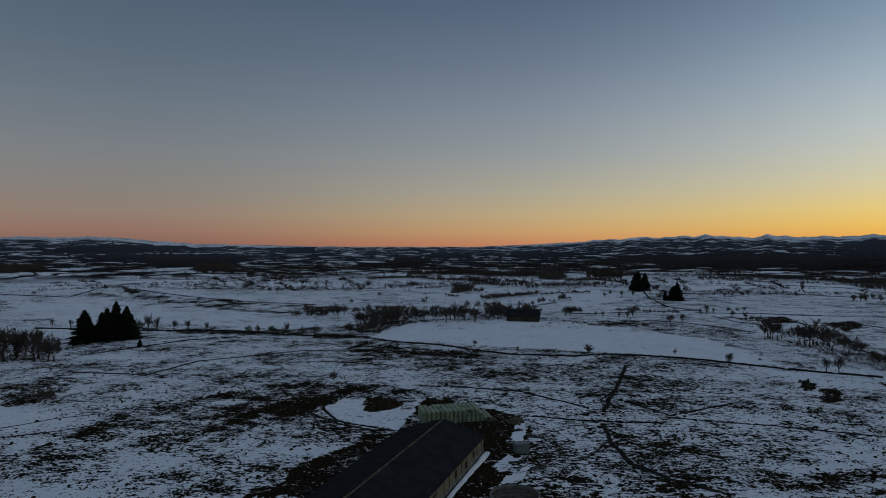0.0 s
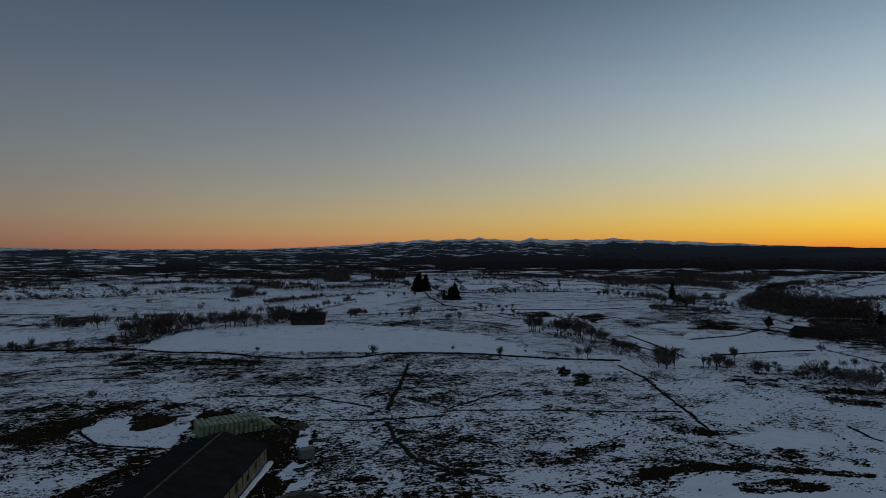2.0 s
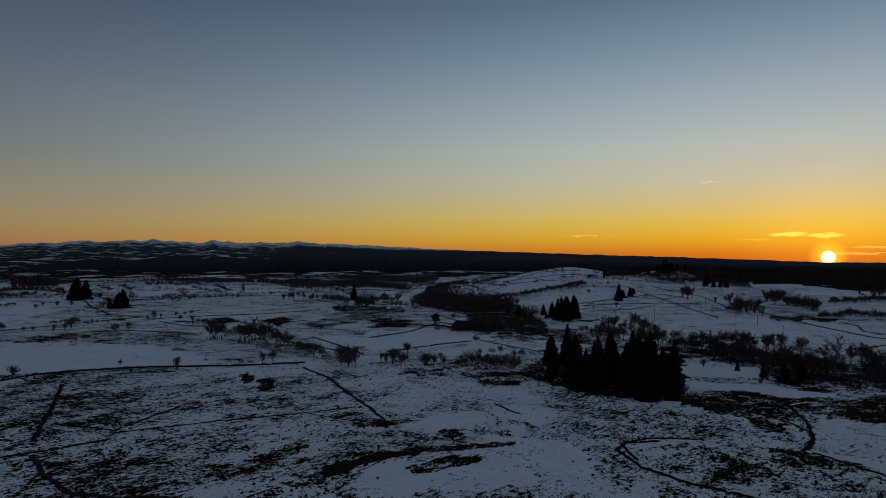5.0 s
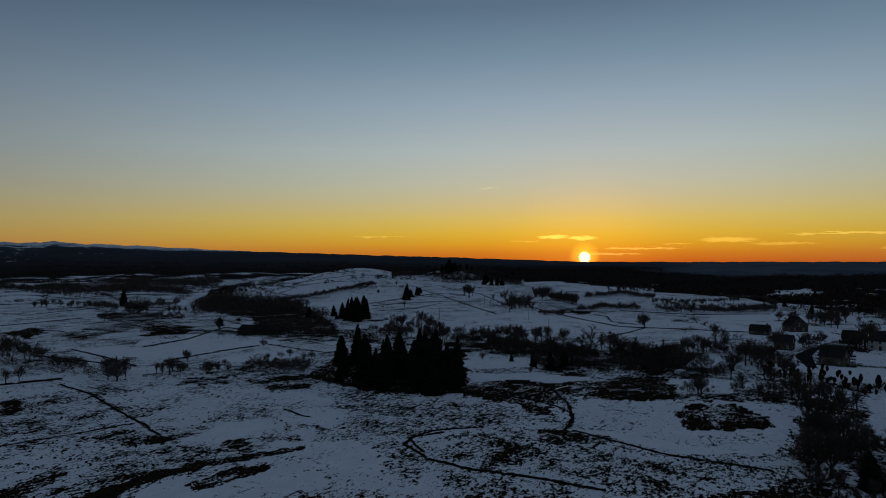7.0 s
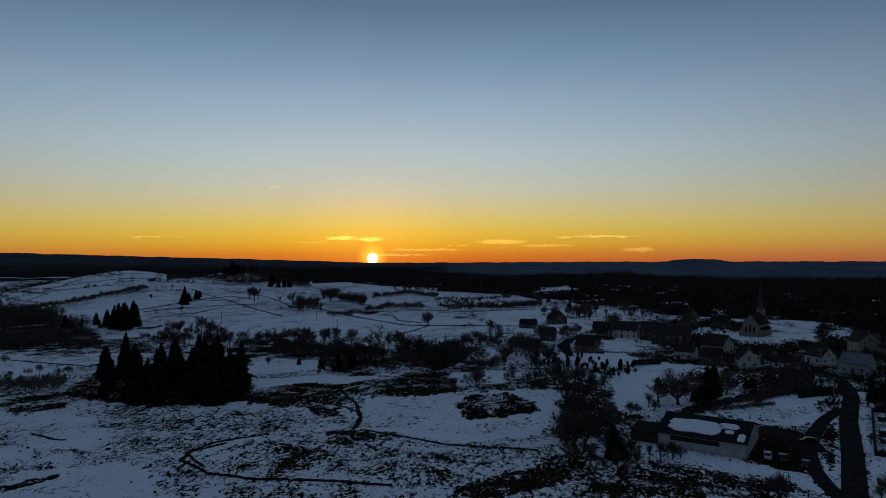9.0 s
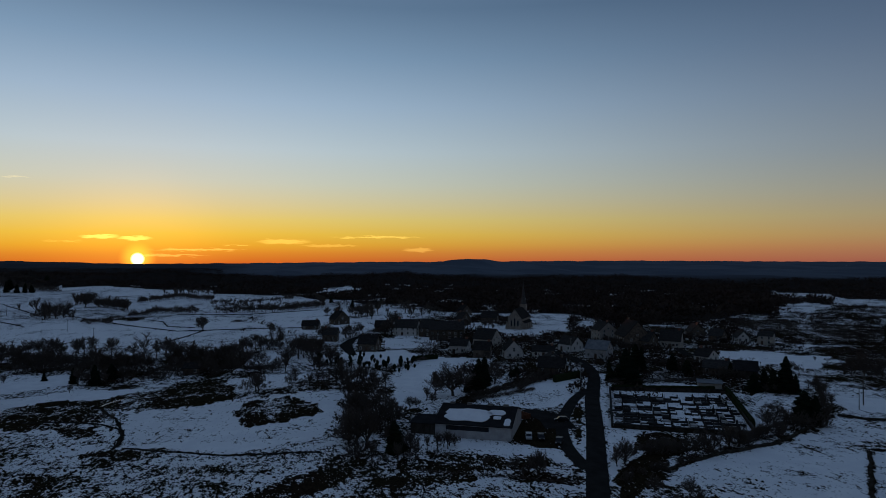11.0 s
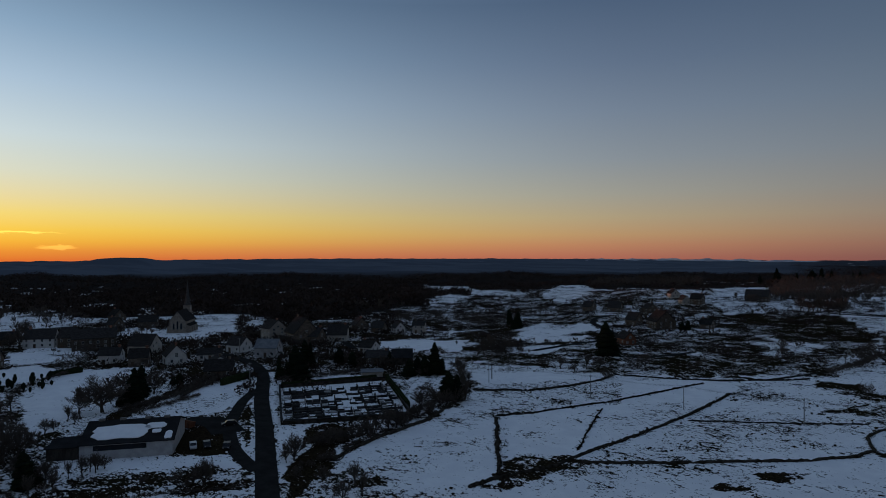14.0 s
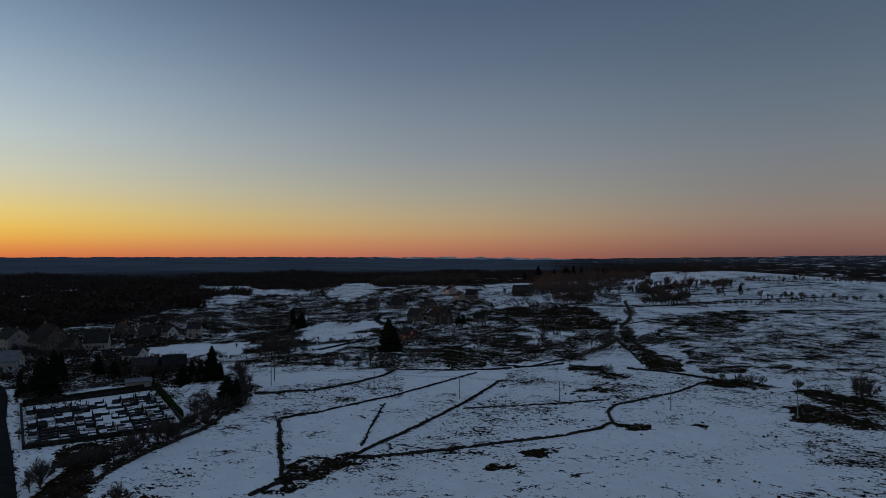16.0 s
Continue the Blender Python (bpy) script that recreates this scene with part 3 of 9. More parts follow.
BARE_J = [([(494, 517.3), (612.9, 608.8), (916.7, 803.6), (624.6, 567.4), (538.7, 513.8), (516.2, 395.2), (375.9, 256.8), (325.2, 222.2), (326.7, 290.5), (392.2, 343.8), (433.3, 442)], 0.92),
    ([(331.7, 398.6), (335.7, 356.1), (322.8, 303.6), (341, 233), (319.4, 218.2), (305.4, 291.3), (291.8, 350.7)], 0.7),
    ([(230.2, 6.6), (279.4, -10.2), (293.8, -42.5), (244.3, -37.1), (201, -28.2), (190.5, -20.2), (203.4, -16.9), (238.8, -16.2), (231.3, 0.9)], 0.6),
    ([(267.6, -263.6), (238.6, -270.3), (213.7, -246.4), (210.3, -222.1), (228, -224.6)], 0.85),
    ([(297.4, -268.8), (276.6, -308), (247.4, -285.3), (267, -258.5)], 0.95),
    ([(199.4, -214.3), (195.4, -242), (162.3, -250.9), (127.7, -266.9), (118.9, -248.6), (170.5, -218.9)], 0.72)]
BARE_K = [([(192, -448.2), (189.5, -508.9), (157.4, -505), (110.4, -432.5), (105.6, -401.4), (124.7, -400.1), (137.8, -370)], 0.84),
    ([(90.8, -390.5), (71.9, -330.6), (50.8, -302.7), (47.1, -280.7), (59.8, -284.5), (94.5, -364.7)], 0.82),
    ([(474.3, -361), (433.3, -365.6), (399.8, -429.8), (351.6, -405.5), (272.6, -303.5), (285.8, -276.7), (304.1, -256.5), (347, -264.1)], 0.74),
    ([(220.1, -327.7), (185.9, -322.9), (164.2, -343.5), (150.3, -314.3), (165.2, -287.1), (190.3, -283.3)], 0.8),
    ([(79.2, -473), (40.8, -562.5), (31.7, -437), (54.3, -405.4)], 0.9),
    ([(50.4, -327.4), (27.4, -377.7), (21.1, -290), (35.5, -278.4)], 0.9),
    ([(189.9, -65.4), (186.9, -78.9), (169.9, -73.9), (154.6, -67.2), (159.5, -60.9), (168.3, -58)], 1.1)]
BARE_L = [([(204, -93.6), (209.6, -98.6), (180, -84.3), (162.6, -75.1), (156.3, -71.2), (166.2, -74.7), (182.8, -83.1)], 0.95),
    ([(207, -46.5), (221.7, -59.5), (232.7, -73.2), (251.3, -91.1), (244.2, -89.7), (224.6, -74.9), (213.8, -61.3), (199.6, -46.5)], 1)]
BARE = BARE_A + BARE_B + BARE_C + BARE_D + BARE_E + BARE_F + BARE_G + BARE_H + BARE_I + BARE_J + BARE_K + BARE_L
# unbroken snow: plan outline
CLEAN_A = [([(-35.7, 203.9), (-26.7, 210.5), (-22.3, 203.7), (-8.2, 208.9), (-13.2, 177.5), (-26.8, 185.4)], 1),
    ([(-42, 356.1), (-30, 405.1), (-0.1, 418.4), (77.2, 407.2), (143.9, 351.5), (147.5, 272.6), (85.3, 307.5), (-0.1, 338.4)], 1),
    ([(224.7, 321), (281.8, 297.7), (296.3, 232.7), (228.4, 241.3), (211.9, 291.7)], 1),
    ([(96.3, 114.9), (107.1, 115.1), (96.4, 102), (87.4, 104.3)], 1),
    ([(506, 187.7), (540.2, 130.3), (435.5, 48.5), (403.3, 68), (398.7, 125.6), (445, 198.9)], 1),
    ([(183.1, 44.2), (193.5, 8.6), (180.1, -7.5), (170.3, 13.6)], 1),
    ([(230.2, -35.1), (278.6, -47.1), (301.3, -68.5), (232.9, -43.2), (214.7, -34.5)], 1)]
CLEAN_B = [([(212.3, -58.9), (229.4, -76.5), (239.7, -101.3), (237.8, -110.4), (220, -92.9), (204.3, -74)], 1),
    ([(169, -40.9), (161.5, -55.3), (153.6, -55.6), (161.5, -40.5)], 1),
    ([(127.7, -78.3), (142.7, -109.8), (162.9, -158.8), (136.2, -141.8), (110.5, -113.1), (104.9, -91.5)], 1),
    ([(135.3, -145.5), (120.2, -180.9), (116.9, -205.9), (112.1, -229.2), (102.9, -189), (98.1, -134.6), (108.2, -118.3)], 1),
    ([(416.1, -70.5), (390.9, -88.9), (335, -70.6), (359.7, -45.8)], 1),
    ([(376.6, -122), (363.5, -146.2), (423, -145.2), (402.9, -132.5)], 1),
    ([(267.4, 321.3), (293.8, 280.1), (278.8, 244.3), (249.4, 247.7), (211.9, 254.6)], 1),
    ([(231.5, 229.9), (265.2, 229.1), (260.5, 196.3), (243.6, 201.4), (228.8, 212.2)], 1)]
CLEAN_C = [([(494.6, 594.6), (507.8, 545.7), (474.6, 487.3), (447.8, 538.3)], 1),
    ([(848.6, 1020.3), (955.4, 987.6), (767.4, 726.9), (702.7, 844.9)], 1),
    ([(574.4, 540.3), (690.0, 640.0), (800.0, 610.0), (845.0, 540.0), (787.4, 475.3), (763, 435.3), (673.7, 444.7), (584.9, 447.8), (566.8, 504)], 1),
    ([(518.8, 381.7), (630.4, 394.6), (733, 402.2), (622, 341.3), (558.7, 340.4), (470.3, 286.5), (493.3, 348.4)], 1),
    ([(605.2, 29), (610.8, -12.8), (557.3, -97.4), (470.8, -78.8), (461, -17), (453.8, 21.8)], 1),
    ([(990.1, -28.9), (1156.2, -88.6), (1049.7, -100.7), (951.6, -57.9)], 1),
    ([(514.3, 108.3), (505.6, 43.9), (485.9, 23.3), (443.6, 38.6), (404.9, 70.6), (410.8, 109.3)], 1)]
CLEAN_D = [([(795.7, -665.7), (783.2, -732.7), (660.6, -651), (666, -562)], 1),
    ([(493.9, -416.8), (551.2, -489.7), (539.2, -508.8), (450.3, -417.6), (456.1, -391.5)], 1),
    ([(624.3, -780.6), (570.7, -803.5), (384.2, -541), (391.5, -502.9), (430.8, -514.9)], 1),
    ([(254.8, -278.8), (280.8, -329.7), (279.6, -346.4), (263.1, -370.3), (247.9, -349), (255.9, -305.9), (228.1, -321), (220.7, -293.9), (245.6, -273.5)], 1),
    ([(659, -638.2), (530.2, -611.6), (465.3, -536.8), (529.7, -512.9)], 1),
    ([(293.3, -223.3), (269.7, -243.7), (253.9, -241.6), (237.5, -214.6), (256.8, -209.3)], 1),
    ([(230.4, -247.7), (218.3, -275.4), (217.7, -289.9), (204.3, -253), (204.4, -227.6)], 1)]
CLEAN_E = [([(202.8, -171), (168, -215.7), (159.9, -216.8), (156.8, -201.3), (166.9, -179.3), (172.3, -172.7), (170.1, -164.7)], 1),
    ([(406.6, -832.7), (323.9, -773.7), (289.4, -741.1), (237.1, -607), (269, -562.6)], 1),
    ([(210, -1036.3), (168.8, -1052), (71.6, -928.4), (115.3, -905.8), (159.8, -881.7)], 1),
    ([(207.8, -704.6), (151.2, -834.2), (144.1, -794.7), (177.9, -697.2)], 1),
    ([(151.8, -500.4), (136.3, -534), (122.2, -506.4), (106.5, -455.2), (119.2, -453.1)], 1),
    ([(118.7, -519.6), (97.5, -537.3), (94.8, -484.5), (106.4, -465.6)], 1),
    ([(168.7, -74), (190.4, -83.9), (207.2, -94), (218.6, -103.4), (214, -101.2), (203, -93.4), (186.9, -84), (166.3, -74.4), (152.2, -70.3), (154.7, -69.8)], 1)]
CLEAN_F = [([(206.6, -97.7), (161.8, -76.8), (150.8, -70.6), (157.8, -73), (179, -83.9)], 1),
    ([(244.4, -36.2), (261.4, -45.5), (295.6, -61.3), (303.2, -78), (298.8, -82.5), (261.2, -61.5), (237.2, -47.6), (204, -35.5), (211, -31.3)], 1),
    ([(292.8, -212.1), (280, -241.3), (252.6, -215.8), (249.5, -194), (269.1, -194.9)], 1),
    ([(272, -235.1), (267.5, -256.5), (236, -220.8), (244.5, -211.3)], 1),
    ([(457.6, -120.9), (452.5, -142.4), (404.1, -125.3), (406.6, -109.3)], 1),
    ([(418.5, -139.6), (480.3, -198.1), (466.5, -205), (386.9, -163.6), (373.6, -142.8), (383.7, -126.2)], 1),
    ([(386.5, -50.4), (381.6, -74.3), (340.8, -62.1), (340, -48.1)], 1)]
CLEAN_G = [([(567.3, -40.8), (595.6, -79.5), (598.2, -124.1), (553, -114.7), (507.9, -75.9), (480.2, -34.5)], 1),
    ([(207.8, -31.9), (233.7, -38.7), (268.6, -51.2), (291.8, -73.2), (287.8, -80.4), (259.3, -60.5), (231.9, -48.1), (205.7, -37.5)], 1),
    ([(207.9, -55.8), (218.4, -70.7), (232.9, -82.1), (236.8, -97.6), (231.2, -107.8), (218.5, -96.4), (197.7, -82.5), (198.9, -73.6)], 1),
    ([(170.6, -38.3), (163, -54.3), (153.5, -64.8), (143.1, -64.9), (153.4, -49.7), (162.5, -36.5)], 1)]
CLEAN = CLEAN_A + CLEAN_B + CLEAN_C + CLEAN_D + CLEAN_E + CLEAN_F + CLEAN_G
# asphalt roads: centre line, width
ROADS_A = [([(100.6, -50), (119, -58.9), (142.9, -70.3), (171.1, -83.7), (205.8, -99.5), (239.1, -116.7), (254.8, -123.3), (267.3, -127.1), (279.8, -128.9), (290.7, -129.0), (304.8, -129.0), (315.6, -126.5)], 4.9),
    ([(139, -66.3), (148.9, -67.2), (159.5, -69.3), (173.2, -74.2), (188.9, -82.1), (207.4, -93.6), (221.2, -105.1)], 3.6),
    ([(173.2, -74.2), (186.6, -76.9), (193.4, -73.9), (193.7, -70.1)], 9),
    ([(344.4, -214.8), (302.6, -196.1), (279, -186)], 4),
    ([(325.1, -27), (361.4, -28.1), (386.4, -33), (399.8, -40.9)], 4),
    ([(209.8, -324.9), (238.9, -352.8), (268.1, -377.8), (284.9, -406.7), (287.1, -431.9)], 4.5),
    ([(209.8, -324.9), (215, -289.4), (214.1, -268.4), (213.9, -250.2)], 3.5),
    ([(181.8, -263.5), (161.9, -273.8), (156.3, -305.7)], 3)]
ROADS_B = [([(322, -27.4), (358.7, -24.4), (387.4, -33), (395.5, -43.7)], 4)]
ROADS = ROADS_A + ROADS_B
# bare broadleaved trees: x, y, height
BARE_TREES_A = [(-244.5, 401.9, 6.3), (-229.8, 396.6, 6.2), (-175.7, 382.7, 12.4), (-171.6, 385.7, 9.8), (-181.2, 382.4, 9.4), (-164.9, 394, 7.2), (-154.5, 389.6, 7.8), (-141.1, 383.9, 7.1), (-114.7, 379, 5.6), (-109.5, 378.4, 6.6), (-99.6, 373.8, 5.9), (-90.8, 374, 7.8), (-81.1, 370, 6.4), (-73.5, 369.5, 7.1), (-53.7, 369.8, 8.9), (-46.8, 368.8, 7.1), (-76.7, 332.7, 4.4), (-388.1, 609.7, 4.8), (-74.2, 453.5, 9.5), (-41.6, 243.5, 4), (68.4, 303.4, 5.5), (36, 313, 2.7), (16.2, 330.9, 3.1), (109.4, 303, 3.4), (124.6, 279.3, 5.5), (141, 286.2, 1.9), (-183.3, 287.9, 12.5), (-195.9, 295.4, 15.7), (-184, 299.4, 12.4), (-196.9, 287.5, 17.6)]
BARE_TREES_B = [(-197, 303.2, 13.2), (210.1, 622.7, 9.3), (280.9, 1248.9, 10.9), (421.4, 753.9, 6.6), (88.1, 443.9, 8.1), (84, 442.7, 7.4), (134.6, 456.1, 8), (-32.9, 444.3, 9.3), (-5.4, 435.5, 9.9), (7.7, 422.4, 12.9), (2.2, 423.5, 9.2), (13.3, 421.3, 12.1), (-19, 440.1, 9.2), (20.6, 420, 9.2), (154.5, 259.3, 7), (160.3, 260.5, 7), (175.6, 224, 7.9), (176.2, 230, 8.2), (183.1, 228.4, 6.2)]
BARE_TREES_C = [(193.8, 215.4, 7.7), (192.9, 218.9, 4.9), (198.1, 214.2, 5.8), (203.6, 203.3, 6), (204.8, 200.6, 5.8), (206.5, 195.9, 5), (210, 190.7, 4.1), (212.3, 188.1, 4.5), (324.2, 315.3, 6), (123, 276.8, 5.7), (332.3, 324.3, 7.5), (273.8, 234.7, 5.1), (248.4, 188.9, 4.5), (251.4, 186.6, 4), (228.3, 188.2, 4.8), (512.5, 300.1, 3.7), (235, 183.1, 4.4), (219.8, 190.3, 5.3), (213.7, 191.1, 4.2), (200.8, 201.8, 7.3), (204.6, 199.4, 4.4), (192.6, 221.8, 6), (200.1, 220.6, 7.1), (202.9, 218.1, 5.1), (406.9, 300.1, 7.7), (408.4, 292.9, 6.8), (668.2, 279.5, 17.6)]
BARE_TREES_D = [(569.4, 195.3, 15.4), (569.6, 182, 13.4), (687.6, 200.6, 11.7), (559.9, 172.7, 5), (449.2, 60.4, 10.7), (210.9, 56.3, 4.7), (210.5, 53.7, 3.7), (194.2, 124.2, 2.5), (220.2, 180.4, 5.4), (238.6, -74.6, 8.9), (161.8, -23.2, 6.4), (195, -26.1, 9.6), (193.4, -22.9, 9.9), (195.8, -19.9, 7.6), (171.2, -15.2, 10.9), (166.7, -17.6, 11.3), (182.8, -23.2, 10.7), (185.5, -26.7, 10.2), (232.1, -21.7, 10), (235.5, -27, 7.9), (228.4, -17.4, 8.3), (237.9, -32.2, 7), (161.1, -27.8, 5.4), (162.2, -32.7, 4.5)]
BARE_TREES_E = [(161.8, -35.3, 5.5), (162.2, -38.1, 5), (157.6, -14.6, 6.5), (155.2, -17.7, 6.6), (137.7, -53.2, 6.4), (141.4, -49.1, 4.7), (140.4, -52.2, 3.8), (140.8, -76.5, 7), (139.8, -74, 5), (146, -101.8, 6.9), (148, -106.1, 4.4), (159.7, -151.8, 7.3), (158.2, -136.6, 7.4), (157.1, -141, 6.2), (164.4, -135.6, 6.3), (401.4, -53.6, 9.9), (393.7, -57.3, 12.1), (513.1, -50.5, 10.5), (511.7, -54.3, 9.2), (501.3, -57, 10.7), (31.9, -280.8, 3.1), (-6.9, -262.2, 3.5), (-19.3, -262.5, 7.1), (-16.9, -262.7, 6.1), (1.8, -265.3, 3.6), (17.5, -266.8, 4.2), (13.8, -267, 4.1)]
BARE_TREES_F = [(79.2, -774.5, 20.1), (112.2, -757.2, 23.8), (120.3, -751.9, 20.1), (94.3, -830.4, 10.8), (161.8, -515.3, 12.5), (155.6, -518.2, 13.4), (120.1, -319.6, 6.4)]
BARE_TREES = BARE_TREES_A + BARE_TREES_B + BARE_TREES_C + BARE_TREES_D + BARE_TREES_E + BARE_TREES_F
# single firs and pines: x, y, height
CONIFERS_A = [(-191.8, 344, 17.5), (-185.2, 347.6, 15.9), (-179.4, 351.8, 21.9), (-174.3, 356.6, 18.7), (-182.8, 350, 17.8), (-175.1, 351.7, 16.1), (-155.5, 329.8, 4), (222.1, 730.4, 24.4), (216.8, 729.9, 20.5), (234.8, 750.6, 21.1), (223.5, 611.6, 17.7), (216.8, 610.8, 12.9), (211.7, 611.5, 10.7), (219.1, 611.1, 14.5), (205, 1178.2, 14.5), (213, 1176.8, 14.5), (193.4, 1152.7, 14.2), (312.8, 1236.1, 15.2), (602.5, 324.5, 14.7), (435.2, 280.2, 16.2), (426.8, 267.2, 19), (433.3, 286.8, 12.2), (431.4, 298.5, 9.3), (423, 284.2, 11.9), (419.6, 267.3, 15.6), (436.9, 271.8, 15), (412.9, 308.7, 9.3)]
CONIFERS_B = [(161.6, -24.6, 8.3), (160, -148.4, 9.1), (200.2, -172.4, 13.4), (201.6, -169.3, 8.9), (205.3, -168, 7.9), (198.1, -174.9, 7.2), (205, -163.5, 7.2), (225.4, -125.8, 11.7), (248.6, -142.6, 11.1), (251.4, -141.9, 12.1), (246.3, -70.2, 9.2), (243.6, -72.1, 10.3), (599.5, -72.9, 8.4), (230.9, -173.3, 6.2), (179.5, -265, 17.3), (177.2, -266.6, 11.6), (300.5, -328.5, 11.4), (66, -823, 9.9)]
CONIFERS = CONIFERS_A + CONIFERS_B
# single bushes: x, y, height
BUSHES_A = [(-83.4, 585.1, 4.1), (-65.5, 665, 5.2), (-17.8, 592.7, 5.1), (-106.5, 467.6, 6.1), (-85.4, 464.7, 6.1), (-96.1, 466.7, 6.1), (-131.2, 210.5, 6.5), (513, 135.5, 6.8), (512, 147, 3.1), (226.1, 96.7, 4.7), (227.2, 99.3, 3.6), (185.7, 155, 2.6), (219, 175.5, 7.6), (219.9, 184, 6.3), (222.3, 169.5, 7.8), (149.4, -102.3, 4.8), (157.9, -147.7, 6.3), (162.2, -135, 5), (148.5, -86.3, 3.2), (146.5, -87.7, 4.4), (145.8, -90.8, 4.7), (146.1, -94.2, 3.4), (150, -92, 4), (149.5, -94.6, 3.5), (132, -72.9, 2.2)]
BUSHES_B = [(133.5, -76.8, 2.1), (138.1, -89.4, 2.1), (134.8, -80.7, 2.3), (243.8, -213.6, 3.2), (138.8, -280.6, 2.6), (221.9, -272.5, 3.9), (181.2, -231.2, 4.5), (147, -217.1, 4.9), (183.2, -221.8, 4.9), (69.7, -259.2, 5), (111.4, -475.8, 8.2), (87.6, -367.4, 7.9), (92.6, -339.1, 4.4)]
BUSHES = BUSHES_A + BUSHES_B
# belts of bare trees: plan line, spacing, depth, height
BELTS_A = [([(-172.8, 287.3), (-195.9, 295.4), (-198.3, 287.7)], 5, 14, 14),
    ([(-43.2, 380.4), (-32.8, 395.7), (-16.5, 425.1)], 5, 14, 12),
    ([(10.3, 740.5), (30.9, 691.6), (51.4, 680.3)], 8, 14, 9),
    ([(28.6, 428.6), (44.4, 436.4), (63.8, 438)], 7, 10, 11),
    ([(12, 527.5), (69.9, 545.3), (125, 629.8)], 11, 14, 8),
    ([(-54.1, 404.5), (-37.3, 409.5), (-21.9, 426.9)], 5, 16, 12)]
BELTS_B = [([(208.6, 466), (204.1, 400.3)], 12, 12, 7),
    ([(408, 566.6), (380.4, 478.1), (390, 441.2), (411.2, 427.1)], 9, 14, 10),
    ([(385.9, 583.1), (405.5, 568.4)], 8, 10, 9),
    ([(190.7, 223.5), (205.4, 217.1)], 7, 8, 9),
    ([(203.8, 203.1), (243.8, 191.5)], 7, 8, 7),
    ([(396.3, 339.1), (429.2, 345.1), (485.7, 365.7)], 8, 26, 12),
    ([(310.8, 265.9), (322, 252.2), (331.5, 236), (326.2, 222.4)], 8, 16, 12),
    ([(369.7, 211.7), (367.6, 192.6), (373.8, 170.6)], 5, 16, 13)]
BELTS_C = [([(334.5, 89.9), (335.4, 68.7), (334.4, 44.4)], 6, 10, 12),
    ([(286.7, 53.6), (287.3, 28), (289.6, 2.8), (283, -19.2)], 7, 16, 11),
    ([(287.7, 22.9), (281.5, 2.7), (275, -16.3)], 6, 10, 8),
    ([(528.1, -40.5), (542.7, -87.5), (538.9, -122.7)], 12, 16, 12)]
BELTS_D = [([(170.4, -12.9), (193, -16.3), (212.1, -23.4)], 5, 10, 9),
    ([(151.4, -12.8), (154.1, -24.7), (156.8, -38.1)], 6, 5, 6),
    ([(126.8, -67.1), (130.8, -75.2), (133.4, -83.1)], 5, 8, 6),
    ([(117.4, -68.9), (116.9, -75.6), (114.5, -82.8)], 3.5, 10, 6),
    ([(140.7, -91), (145, -104.9), (147, -116.1)], 5, 7, 6),
    ([(157.1, -119.9), (150.9, -127.7), (159.2, -141.7)], 6, 8, 5),
    ([(230.2, -222.4), (216.3, -226.3), (212.1, -239.8)], 7, 18, 9),
    ([(207, -160.9), (194.8, -167.8)], 6, 10, 8),
    ([(227.8, -222), (206.5, -225.7), (204.7, -239.5)], 7, 20, 9)]
BELTS_E = [([(168, -214.5), (155.1, -229), (143.3, -242.4)], 7, 12, 7),
    ([(199, -589.8), (173, -700.5), (133.5, -741.6)], 7, 26, 12),
    ([(90.3, -722.8), (12.3, -728.2), (-68.1, -752.3)], 13, 16, 10),
    ([(28.3, -257.7), (15.2, -259.8), (9.9, -265.1)], 6, 5, 4),
    ([(2.3, -227.5), (-8, -222.3)], 7, 6, 5),
    ([(140.4, -252.3), (117.1, -268.4), (103.7, -291.1)], 11, 24, 5),
    ([(273.4, 86.1), (277.7, 51.9), (287.3, 28)], 5, 10, 8)]
BELTS_F = [([(228.9, 22.3), (231.3, 2.2), (232.5, -17.7), (235.9, -32)], 4, 16, 10),
    ([(213.9, -16.3), (187.4, -20.6), (165.5, -26.5)], 4, 9, 8),
    ([(1578.2, 1092.5), (1808.1, 1197.2)], 6, 12, 8),
    ([(362.7, -66.1), (345.2, -80.5)], 5, 10, 7),
    ([(293.2, -80.1), (270.5, -98)], 6, 10, 6),
    ([(354.3, -208.3), (322, -250.4)], 7, 16, 7),
    ([(384.8, -27.6), (404.1, -38.2)], 5, 12, 8)]
BELTS_G = [([(411.6, -88.9), (412.5, -118.3), (390, -126.4)], 7, 14, 8),
    ([(275.3, -102.5), (274.1, -121.5)], 7, 8, 5),
    ([(223.1, -161.5), (222.4, -175.9)], 6, 10, 7),
    ([(457.8, -293.4), (445.5, -322.3), (416.9, -341.2), (386, -364.1)], 9, 40, 8),
    ([(322, -376.6), (317.6, -427.6)], 9, 30, 8),
    ([(253.9, -412.6), (234.2, -478.7)], 9, 40, 8),
    ([(248.9, -191.5), (222.7, -206.8)], 9, 16, 6),
    ([(139, -290.6), (111.6, -296.8), (90, -318.8)], 9, 30, 4),
    ([(211.5, -484.8), (165.6, -490.7), (123.9, -468.5)], 9, 20, 4),
    ([(557.4, 199.2), (563.4, 171.3)], 5, 14, 12)]
